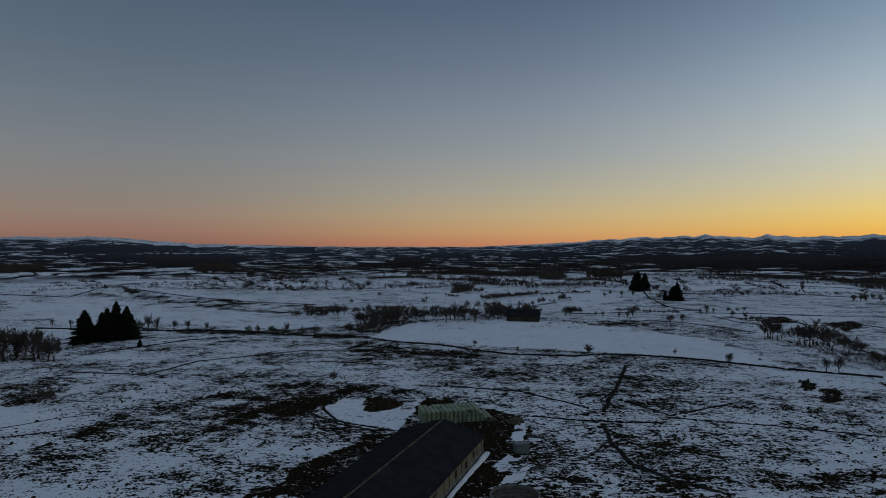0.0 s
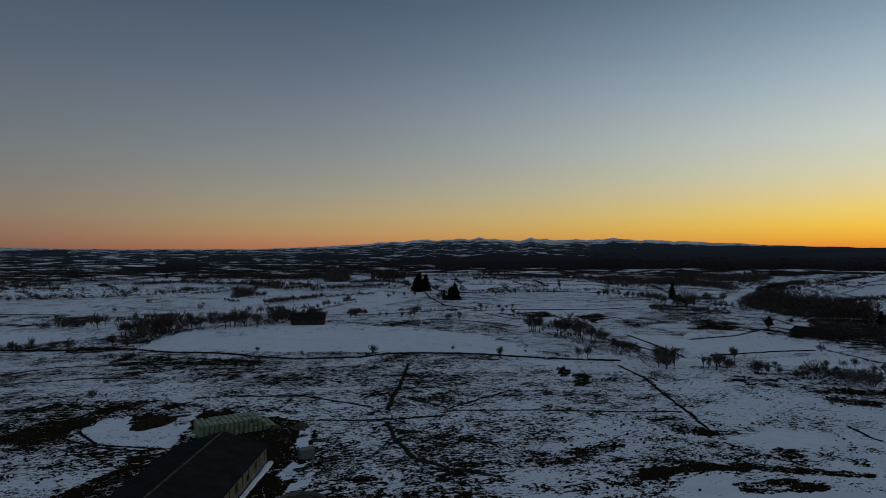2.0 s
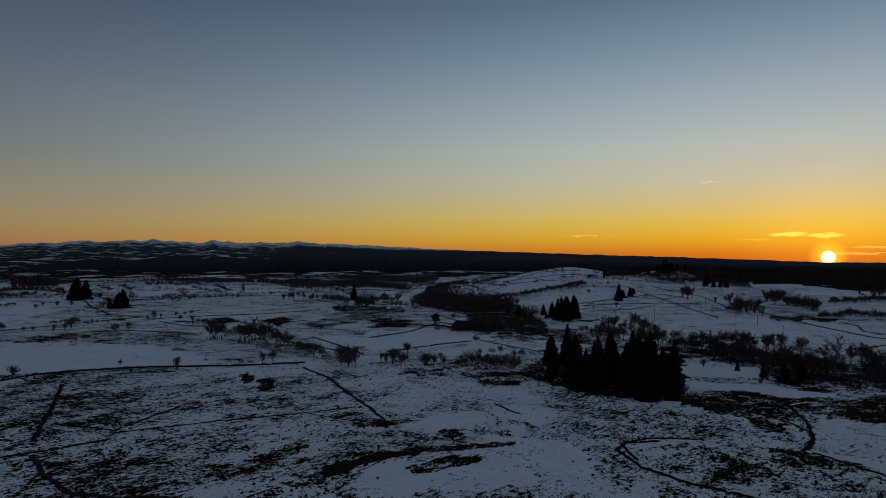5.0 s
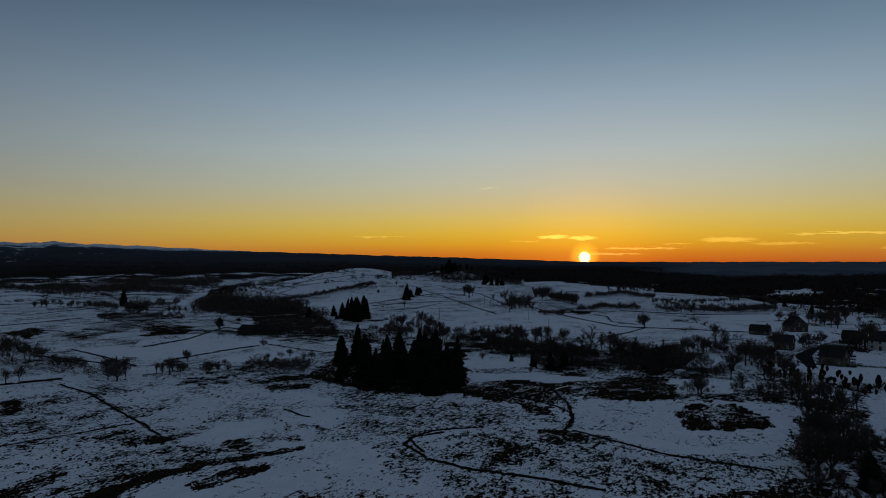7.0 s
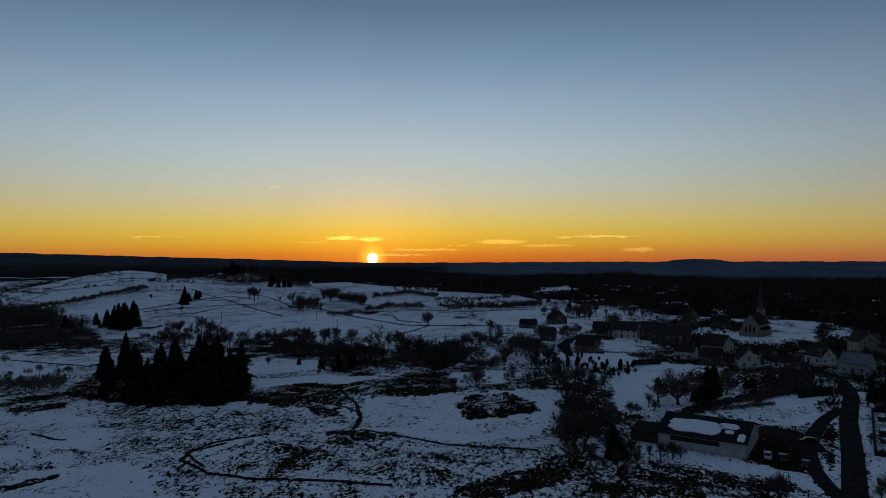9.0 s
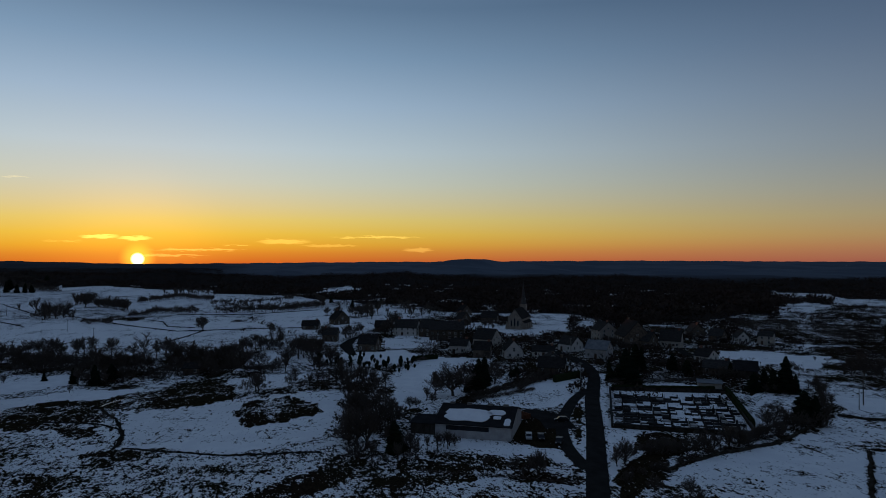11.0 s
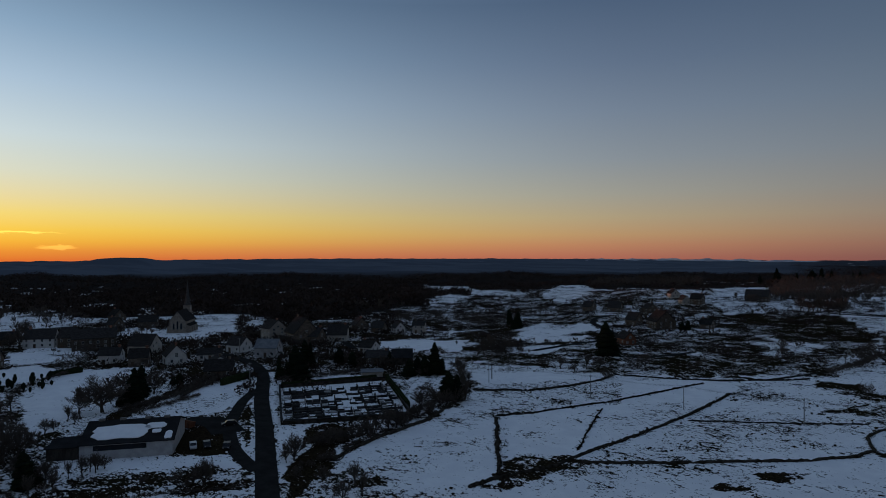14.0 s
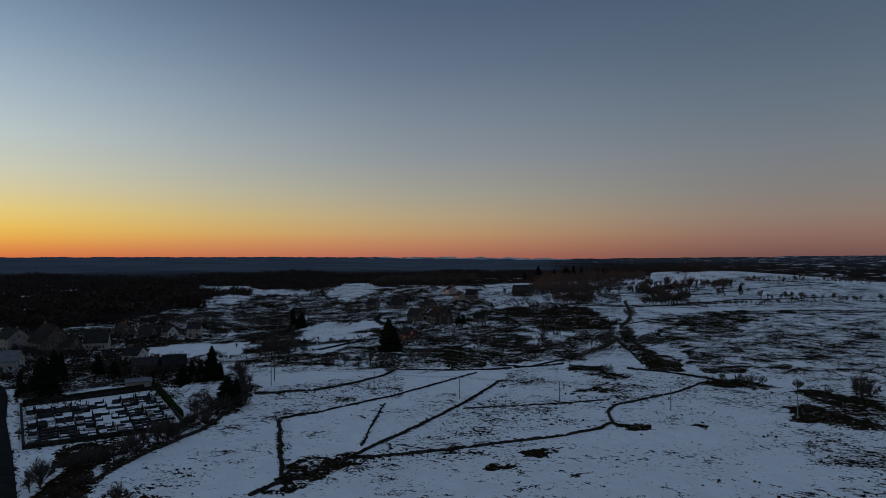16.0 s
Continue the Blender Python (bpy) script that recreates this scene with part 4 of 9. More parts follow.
BELTS_H = [([(619.1, 32.8), (621.7, 17.4)], 7, 10, 9),
    ([(385.3, 18.6), (389.7, 6.2)], 6, 8, 12),
    ([(386.8, -0.2), (382.3, -18.6)], 5, 12, 11),
    ([(342.5, 151.8), (349.4, 126.7), (341.3, 96)], 4, 16, 11),
    ([(626.6, 753.4), (661.8, 738.9), (731.5, 736.4)], 7, 10, 8)]
BELTS_I = [([(514.8, -43.3), (526.6, -56.5)], 6, 8, 13),
    ([(437.5, -56.8), (447.1, -68.1)], 5, 10, 10),
    ([(166.4, -765.7), (108.9, -600.5), (95.8, -651.3)], 6, 14, 12),
    ([(176.4, -811.8), (113.9, -851.3), (61.9, -855.6)], 9, 14, 12),
    ([(204.4, -184.7), (176, -170.3), (167.5, -153.9)], 5, 12, 7),
    ([(158.7, -690.5), (132.8, -809.9), (76.4, -873.6)], 8, 20, 9),
    ([(110, -880.2), (15.6, -928), (-90.6, -1000.9)], 9, 20, 9)]
BELTS_J = [([(90, -548.7), (11.7, -697.1), (-69.9, -772.3)], 12, 10, 7),
    ([(177.6, -145.4), (166.1, -147.9), (156.1, -143.6)], 4, 8, 5),
    ([(669.2, 81.1), (660.1, 34.9)], 8, 8, 8),
    ([(533.3, -19.7), (549.4, -37.7)], 6, 8, 9),
    ([(612.4, -65.7), (598.8, -104.7)], 7, 10, 10),
    ([(941.8, 999.2), (984.2, 964.6)], 6, 10, 9),
    ([(896, 188.4), (913.8, 110.7)], 9, 12, 10)]
BELTS = BELTS_A + BELTS_B + BELTS_C + BELTS_D + BELTS_E + BELTS_F + BELTS_G + BELTS_H + BELTS_I + BELTS_J
# fir plantations: plan outline, number, height
GROVES = [([(205.3, 146.2), (206.4, 98.1), (230.8, 98.7), (262.6, 122.4), (249.5, 170.1)], 46, 17),
    ([(400.8, 277.4), (404.5, 249.6), (436.9, 271.8), (443.8, 298.2)], 14, 17)]
# woods: plan outline, height
WOODS_A = [([(-891, 1293), (-879.2, 1410.7), (-1026.8, 1647.7), (-1161.8, 1685.9)], 16),
    ([(-552, 1430.4), (-437.4, 1405.7), (-609.4, 1805.3), (-677.3, 1755.3)], 14),
    ([(771.2, 1022.9), (653.1, 738.6), (693.8, 673.6), (983, 954.3), (928.7, 1050.4)], 12),
    ([(431.4, 448), (407.6, 364.4), (422.5, 321.1), (527.2, 400.7), (574.4, 496.9), (603, 575.8)], 7),
    ([(491.9, 766.5), (548.4, 689.2), (549.1, 579.9), (582.9, 615.6), (620.7, 780.1)], 10),
    ([(852.2, 413.6), (869.3, 388.5), (943.8, 376.9), (2023.1, 865.6), (1925.6, 897.5)], 11),
    ([(354, 306.6), (365.1, 260), (387.8, 264.4), (406.3, 305.8), (405.7, 351.3)], 4)]
WOODS_B = [([(460.1, 481.8), (568.7, 564.9), (740.7, 649.3), (598.6, 543.8), (529.1, 497.7), (502.7, 384.9), (422.6, 321), (422.5, 370.3), (426.3, 434.8)], 8),
    ([(327.2, 286.8), (330.9, 229.9), (367.4, 253.1), (383, 293.3), (360.5, 316)], 4),
    ([(317.6, 140.8), (337.2, 115.6), (322.7, 90.8), (319.3, 55.7), (345.1, 30.1), (334.9, 15), (299.6, 11), (287.5, 35), (272.1, 72.5), (283.7, 83.6), (304.7, 104.5)], 5),
    ([(229.2, 4.7), (267.3, -9.7), (279.2, -27.6), (237.9, -14.3)], 5),
    ([(230.5, -16.5), (247.9, -26.4), (242.6, -35), (212.6, -27.5), (198.8, -21.1), (209.6, -17.4)], 7),
    ([(317.1, -831.4), (253.4, -883.4), (188.8, -899.5), (217.6, -1001.9), (387, -1148.7), (404, -1059.5)], 15)]
WOODS_C = [([(222.4, -576.1), (195.7, -663.3), (233.6, -792), (286.8, -743.2)], 9),
    ([(602.8, -840.9), (465.4, -933.1), (588.1, -1179.4), (742.2, -1064.7)], 13),
    ([(336.3, -500.8), (310.6, -509), (333.2, -546), (351.1, -543)], 4),
    ([(229.9, -228.5), (212.1, -242.4), (232.7, -266), (259.3, -257.7)], 4),
    ([(197.7, -294.2), (156, -326.2), (166.4, -348), (206.2, -318.8)], 3),
    ([(92.2, -325.6), (86.2, -337.6), (95.2, -372.8), (100.4, -360)], 6),
    ([(280.9, -253.9), (245.3, -280.5), (267.2, -297.5), (287.6, -269)], 3),
    ([(419.1, -319), (395.9, -357.9), (329.1, -366.4), (293.4, -326.7), (328.8, -297.2), (373.5, -284.3)], 4),
    ([(879.8, 428.2), (920.5, 426.8), (1362.9, 575.8), (923.7, 376.2)], 8)]
WOODS_D = [([(1545.1, 1082.3), (759, 492.3), (1832.1, 1198.8), (1791.6, 1244.6)], 8),
    ([(904.3, 336.6), (939.9, 303.8), (1075.5, 352.8), (971.6, 356.8)], 6)]
WOODS = WOODS_A + WOODS_B + WOODS_C + WOODS_D
# white houses: x, y, width, depth, wall height, roof height, turn
HOUSES_WHITE = [(396.2, -67.3, 16.4, 9, 5, 4.6, 330), (318, -81.2, 10.5, 9, 4.1, 2.9, 331), (298, -102.2, 8.4, 10, 3.9, 4.5, 261), (297.5, -118.2, 10.8, 8, 2.6, 2.3, 338), (274.4, -113.1, 7.9, 10, 2.4, 2.6, 253), (311.9, -138.9, 11.5, 9, 3.6, 3.6, 296), (265.5, -186.1, 9.8, 9, 2.9, 2.9, 295), (323.1, -249, 6.5, 8, 2.9, 3.3, 252)]
# pale houses: x, y, width, depth, wall height, roof height, turn
HOUSES_PALE = [(300.8, -549.7, 8.3, 9, 3.9, 3.3, 232), (276.1, -522.9, 7.3, 9, 3.6, 3.1, 231), (337.6, -101.5, 14.4, 11, 4.4, 5, 313), (342.4, -173.2, 10.9, 10, 6.8, 4.4, 273), (312.3, -197.8, 11.8, 10, 3.9, 5.2, 318), (317.2, -261.2, 8, 8, 3.3, 3.3, 301), (310.8, -256.3, 7.1, 8, 5, 2.1, 310)]
# stone houses: x, y, width, depth, wall height, roof height, turn
HOUSES_STONE_A = [(371.8, -86.7, 20.3, 10, 6.1, 4.4, 347), (387, -78.6, 10.5, 9, 5.6, 4.9, 319), (303.3, -88.9, 9, 9, 3.9, 3.4, 334), (321.8, -179.8, 14.4, 16, 5.9, 7.8, 261), (314.3, -184.7, 9.7, 10, 3.9, 4.5, 300), (239.9, -173, 10.5, 9, 2.4, 2.6, 319), (257.5, -106.2, 11.4, 10, 2.5, 3.7, 333), (338.3, -37.2, 11.5, 9, 3.9, 3.9, 334), (418.5, -54.5, 9.7, 8, 3.4, 3.7, 343), (443.5, -115.2, 9.7, 9, 4.9, 4.1, 295), (454.7, -138.8, 12.6, 9, 4.2, 3.8, 333), (518.1, -136, 9.5, 8, 3.8, 4.7, 285), (349.9, -237.7, 9, 9, 3, 4.5, 256)]
HOUSES_STONE_B = [(332, -240.5, 9.4, 9, 2.9, 3.6, 304), (472.4, -30.2, 11.7, 9, 4.2, 5.4, 296), (382.2, -19.5, 9.5, 9, 4.1, 3.4, 347), (291.6, 42.7, 6.8, 7, 2.4, 1.8, 348), (443.1, -9.3, 11.8, 9, 2.4, 3.1, 349), (266.4, -526.8, 11.4, 10, 4.7, 4.2, 277), (218, -382.4, 14, 12, 5.1, 6.2, 240), (240.3, -386.7, 10.5, 10, 4, 4.8, 272), (298.9, -453.1, 12.5, 9, 3.8, 4.8, 283), (234.6, -571.2, 19.6, 12, 4.4, 5.4, 282), (274.8, -464.7, 9.5, 9, 3.3, 3.8, 251), (322.5, -450.3, 10.8, 9, 3.4, 4.4, 276), (196.1, -400.9, 8.7, 9, 3.2, 3.2, 276)]
HOUSES_STONE_C = [(-329.3, 1105, 14.2, 9, 4.1, 4.1, 77)]
HOUSES_STONE = HOUSES_STONE_A + HOUSES_STONE_B + HOUSES_STONE_C
# grey houses: x, y, width, depth, wall height, roof height, turn
HOUSES_GREY = [(288.4, -143.3, 12.5, 10, 4.4, 3.6, 314)]
# dark houses: x, y, width, depth, wall height, roof height, turn
HOUSES_DARK = [(230.8, -180, 8.9, 10, 3.1, 3.1, 322), (51.8, 414.3, 21.4, 14, 3, 3.7, 78), (322.2, 278.8, 26.4, 12, 2.4, 2.3, 11)]
# timber houses: x, y, width, depth, wall height, roof height, turn
HOUSES_TIMBER = [(195.9, -307.4, 7.1, 8, 3.6, 3.2, 243)]

# rows of bare trees and hedges: plan line, spacing, height
ROWS_A = [([(-453.9, 1310.6), (-406.5, 1313.5)], 6.1, 13.4),
    ([(-255.0, 966.9), (-218.3, 985.1)], 5.3, 12.4),
    ([(-487.3, 1565.9), (-402.4, 1733.9), (-181.3, 1431.6)], 10.0, 8.5),
    ([(-358.9, 1222.4), (-269.0, 1365.8), (-151.9, 1199.4)], 9.1, 6.8),
    ([(-479.6, 1921.0), (-293.8, 1816.4), (-165.9, 1521.0)], 14.1, 7.8),
    ([(-69.6, 760.8), (-42.2, 772.8)], 3.4, 5.4),
    ([(-32.1, 742.3), (-1.4, 742.0)], 3.9, 4.6),
    ([(-109.3, 927.6), (-50.8, 901.6), (4.4, 845.0), (55.2, 828.2), (104.2, 812.3)], 3.0, 6.9),
    ([(-63.8, 1133.2), (18.0, 1286.9), (102.2, 1002.8), (208.0, 1177.8)], 5.1, 12.2),
    ([(1.1, 655.0), (15.9, 650.8)], 2.9, 5.2),
    ([(36.1, 623.0), (65.6, 644.7), (99.2, 672.7)], 2.3, 6.9),
    ([(99.9, 665.5), (151.0, 698.9), (162.0, 706.7)], 3.7, 5.0)]
ROWS_B = [([(94.9, 739.9), (153.8, 774.9), (201.1, 800.1)], 4.2, 6.9),
    ([(51.7, 487.3), (75.8, 485.1)], 2.6, 6.0),
    ([(91.1, 480.4), (102.6, 475.0)], 2.6, 6.4),
    ([(33.5, 830.3), (70.5, 757.7), (113.8, 780.7)], 4.2, 7.0),
    ([(157.7, 831.2), (218.2, 899.9), (240.1, 838.3)], 4.6, 7.0),
    ([(120.2, 1425.9), (207.1, 1339.1), (316.1, 1303.2)], 6.0, 10.9),
    ([(279.3, 1151.6), (365.4, 1201.7)], 6.4, 8.6),
    ([(121.2, 1816.0), (230.9, 1684.3), (385.8, 1860.4), (476.3, 1715.1)], 11.1, 12.7),
    ([(-106.3, 485.5), (-85.9, 478.4)], 2.6, 7.8),
    ([(-83.8, 478.7), (-71.4, 471.6)], 3.4, 9.3),
    ([(-69.4, 481.0), (-54.6, 500.0), (-19.6, 505.6)], 4.4, 6.1),
    ([(-20.0, 420.5), (22.0, 412.4)], 4.0, 9.5),
    ([(20.2, 412.5), (33.2, 416.7)], 2.6, 4.4)]
ROWS_C = [([(210.8, 956.0), (235.1, 962.7), (290.3, 1045.4)], 6.3, 19.7),
    ([(274.1, 1130.2), (316.2, 1138.9)], 6.2, 16.5),
    ([(134.4, 508.5), (145.6, 508.6), (178.8, 489.3)], 3.7, 4.2),
    ([(520.4, 1084.6), (539.8, 997.3), (592.2, 968.2), (535.6, 777.4)], 4.9, 7.8),
    ([(588.5, 1005.4), (610.4, 943.8), (569.9, 794.8)], 4.8, 9.6),
    ([(424.5, 1284.7), (536.6, 1231.1), (616.4, 1239.2)], 8.4, 7.2),
    ([(650.4, 1163.6), (710.5, 1129.1), (768.7, 1071.9)], 7.0, 8.2),
    ([(478.3, 1003.9), (548.1, 1011.0), (604.3, 967.8)], 5.0, 7.0),
    ([(376.2, 952.4), (478.3, 1003.9)], 5.6, 8.4),
    ([(424.7, 497.4), (450.2, 485.4)], 5.2, 10.4),
    ([(333.3, 443.8), (342.4, 430.4)], 3.4, 7.8),
    ([(354.1, 422.1), (378.8, 407.0)], 3.4, 6.3)]
ROWS_D = [([(634.7, 664.7), (634.8, 635.2)], 4.0, 8.0),
    ([(564.7, 667.1), (622.9, 657.9)], 4.7, 6.3),
    ([(176.7, 358.8), (185.2, 348.9)], 3.1, 12.6),
    ([(186.4, 340.3), (194.9, 321.5)], 2.7, 14.1),
    ([(193.8, 311.7), (196.2, 299.4)], 2.9, 10.8),
    ([(189.8, 286.9), (190.4, 262.1)], 1.8, 5.3),
    ([(181.1, 240.4), (187.1, 233.2)], 2.1, 7.9),
    ([(525.3, 425.5), (564.3, 420.9), (612.4, 418.9), (652.2, 414.9), (676.9, 409.3)], 2.6, 7.1),
    ([(762.9, 432.5), (861.6, 450.0), (878.5, 411.3), (1256.4, 496.7)], 3.2, 9.2),
    ([(854.9, 400.2), (877.2, 364.8), (980.9, 348.5)], 3.4, 8.6),
    ([(1329.7, 512.3), (1227.8, 436.2), (1201.3, 409.1)], 5.9, 8.2),
    ([(699.8, 214.6), (750.1, 210.1)], 4.0, 12.0),
    ([(694.6, 193.3), (621.8, 147.1)], 3.6, 12.0)]
ROWS_E = [([(551.8, 130.6), (579.9, 118.9)], 3.1, 7.1),
    ([(597.6, 122.5), (585.0, 84.1)], 2.6, 8.4),
    ([(727.2, 162.1), (809.4, 137.3), (737.9, 87.2)], 4.1, 8.1),
    ([(590.9, 69.9), (588.3, 45.2), (591.9, 12.3), (626.5, -25.3)], 2.6, 8.5),
    ([(707.1, 83.6), (694.4, 47.7), (755.0, 3.9)], 4.4, 6.3),
    ([(782.8, 16.2), (787.7, -20.1), (687.4, -27.8)], 3.3, 7.9),
    ([(519.5, 154.4), (517.4, 132.0)], 2.4, 4.7),
    ([(343.1, 197.7), (343.9, 179.7)], 3.4, 11.0),
    ([(335.9, 171.1), (336.1, 152.4)], 2.6, 11.1),
    ([(332.5, 148.0), (329.4, 129.7)], 2.5, 9.5),
    ([(326.6, 125.9), (307.2, 99.6)], 2.4, 10.6),
    ([(291.9, 81.3), (295.8, 60.7)], 2.1, 12.2),
    ([(298.0, 54.6), (298.4, 39.2)], 2.4, 13.3)]
ROWS_F = [([(298.6, 37.9), (311.9, 26.6)], 2.2, 10.8),
    ([(346.9, 28.2), (353.0, 4.7)], 2.8, 7.4),
    ([(337.0, 3.2), (330.8, -10.8)], 2.6, 11.7),
    ([(321.5, 104.3), (304.4, 84.8)], 2.3, 7.5),
    ([(347.9, 213.2), (348.8, 197.8)], 2.8, 7.8),
    ([(219.4, -58.4), (224.4, -69.9), (230.3, -80.7), (238.9, -92.1), (248.1, -103.9)], 0.9, 2.6),
    ([(212.2, -58.0), (218.4, -72.3), (224.3, -85.3)], 0.8, 2.0),
    ([(351.9, 27.6), (351.9, 7.5)], 3.1, 9.3),
    ([(571.3, -94.1), (562.7, -122.9)], 3.6, 7.1),
    ([(321.0, -0.7), (316.7, -13.4)], 2.5, 11.2),
    ([(226.1, -80.4), (246.7, -93.9), (253.4, -104.1)], 1.1, 3.2),
    ([(230.2, -118.8), (227.3, -140.1), (226.7, -155.7)], 1.2, 2.8),
    ([(261.7, -146.6), (263.9, -162.7), (249.5, -168.4)], 1.6, 3.2)]
ROWS_G = [([(350.7, -151.4), (361.5, -171.2), (297.8, -170.2)], 2.0, 4.6),
    ([(299.1, -59.9), (287.1, -47.3), (276.4, -38.3)], 1.3, 2.3),
    ([(238.5, -554.9), (233.7, -567.8), (229.8, -583.4)], 2.7, 7.6),
    ([(187.4, -526.6), (166.2, -526.4), (159.3, -544.2)], 4.4, 11.8),
    ([(179.1, -740.6), (153.9, -764.7), (126.1, -797.1)], 5.5, 9.6),
    ([(117.9, -549.5), (106.3, -564.1), (94.0, -593.6)], 4.1, 11.2),
    ([(228.3, -741.6), (199.5, -801.6), (166.1, -825.5)], 4.3, 7.2),
    ([(90.4, -286.1), (87.9, -316.0), (89.1, -347.8)], 1.7, 3.5),
    ([(101.7, -408.5), (104.3, -443.9), (113.5, -485.9), (133.8, -553.0)], 2.1, 3.8),
    ([(97.0, -406.6), (82.2, -354.6), (69.5, -323.6), (58.4, -299.4), (47.0, -287.2)], 1.2, 2.7)]
ROWS = ROWS_A + ROWS_B + ROWS_C + ROWS_D + ROWS_E + ROWS_F + ROWS_G
# single trees in fields and gardens: x, y, height
LONE_A = [(-291.8, 1050.2, 10.5),
    (-196.1, 699.0, 5.7),
    (-185.0, 687.5, 5.6),
    (-177.9, 690.5, 6.3),
    (-169.4, 716.2, 6.5),
    (-195.3, 664.9, 3.7),
    (-148.5, 815.6, 6.6),
    (-121.2, 778.6, 4.8),
    (-68.0, 677.6, 3.6),
    (-84.9, 596.0, 3.2),
    (-19.9, 610.7, 3.8),
    (-16.0, 623.8, 3.8),
    (164.5, 654.7, 5.3),
    (178.4, 686.2, 5.0),
    (185.9, 669.7, 6.1),
    (197.6, 669.4, 6.1),
    (224.7, 698.8, 7.7),
    (207.1, 788.3, 5.0),
    (152.1, 507.7, 6.5),
    (106.7, 448.5, 4.9),
    (109.0, 438.7, 4.8),
    (118.0, 432.2, 5.5),
    (126.9, 443.2, 5.7),
    (145.8, 411.9, 6.1),
    (154.0, 414.3, 7.0),
    (201.2, 491.4, 8.4),
    (192.6, 480.8, 5.5),
    (206.4, 491.4, 5.6),
    (226.3, 509.0, 3.9),
    (232.7, 508.3, 4.4)]
LONE_B = [(240.4, 512.4, 4.0),
    (285.0, 651.4, 5.6),
    (305.6, 657.4, 6.4),
    (315.6, 663.8, 6.5),
    (409.8, 733.3, 6.6),
    (361.6, 659.4, 5.9),
    (406.4, 664.6, 5.5),
    (505.6, 973.5, 5.8),
    (526.9, 989.4, 6.9),
    (404.6, 617.2, 7.8),
    (415.8, 621.8, 6.6),
    (394.8, 618.8, 5.8),
    (443.7, 793.4, 9.6),
    (387.2, 605.8, 7.6),
    (390.9, 602.2, 8.8),
    (394.1, 599.0, 7.6),
    (402.4, 591.0, 8.2),
    (404.9, 578.3, 8.1),
    (363.4, 660.6, 5.3),
    (380.3, 465.4, 15.8),
    (381.1, 458.3, 17.8),
    (383.7, 475.5, 11.8),
    (404.4, 477.8, 13.2),
    (780.8, 534.1, 11.6),
    (762.3, 515.0, 14.6),
    (750.7, 501.8, 12.7),
    (757.0, 499.6, 11.2),
    (753.2, 490.8, 6.3),
    (678.8, 408.1, 5.6),
    (715.2, 399.0, 5.8)]
LONE_C = [(626.7, 372.4, 6.4),
    (535.4, 290.3, 6.4),
    (694.5, 291.0, 15.9),
    (699.1, 298.0, 13.4),
    (697.2, 287.1, 13.3),
    (643.2, 241.4, 7.2),
    (464.7, 63.7, 11.1),
    (468.4, 65.8, 8.3),
    (1000.5, 70.2, 7.1),
    (622.1, 220.5, 13.9),
    (586.4, 201.5, 15.3),
    (587.4, 198.4, 14.2),
    (601.4, 194.3, 14.4),
    (597.2, 187.8, 13.2),
    (531.6, -50.7, 9.4),
    (539.1, -45.6, 7.6),
    (574.8, -61.0, 10.2),
    (284.7, 112.1, 4.3),
    (258.7, 80.7, 3.3),
    (223.9, -47.8, 9.3),
    (215.7, -43.2, 5.8),
    (204.9, -35.5, 4.8),
    (207.5, -38.2, 3.7),
    (210.5, -44.0, 4.5),
    (232.6, -59.3, 6.3),
    (257.2, -75.2, 4.7),
    (261.8, -80.8, 5.3),
    (267.9, -84.8, 4.9),
    (464.6, -70.8, 9.9),
    (486.1, -69.0, 8.6)]
LONE_D = [(502.3, -88.0, 9.0),
    (522.4, -100.8, 7.5),
    (520.2, -106.5, 6.5),
    (249.8, -563.1, 8.7),
    (127.5, -338.8, 8.3),
    (246.4, -269.3, 3.2),
    (254.5, -235.8, 2.7),
    (227.0, -276.9, 2.8)]
LONE = LONE_A + LONE_B + LONE_C + LONE_D
# more firs and pines: x, y, height
FIRS_A = [(438.2, 549.8, 17.3),
    (332.8, 323.3, 7.3),
    (369.5, 339.8, 3.5),
    (896.4, 408.2, 24.2),
    (899.3, 421.0, 15.7),
    (907.3, 418.0, 14.0),
    (915.5, 407.3, 15.9),
    (949.3, 412.4, 12.7),
    (1349.2, 570.8, 18.0),
    (1318.6, 545.6, 17.6),
    (873.5, 341.8, 14.8),
    (877.5, 339.9, 16.5),
    (879.2, 332.6, 11.6),
    (890.5, 327.9, 12.5),
    (901.3, 324.7, 10.1),
    (634.7, 339.9, 15.2),
    (632.0, 334.3, 8.8),
    (652.1, 337.0, 10.3),
    (660.6, 337.8, 8.5),
    (1234.4, 420.3, 11.5),
    (612.9, -51.0, 8.6),
    (689.1, -35.6, 7.9),
    (277.2, 85.1, 6.6),
    (271.7, 75.7, 8.4),
    (277.0, 71.2, 7.5),
    (286.5, 98.5, 3.7),
    (227.1, -64.3, 9.1),
    (227.5, -62.7, 7.9),
    (226.1, -60.2, 6.2),
    (230.1, -68.4, 7.2)]
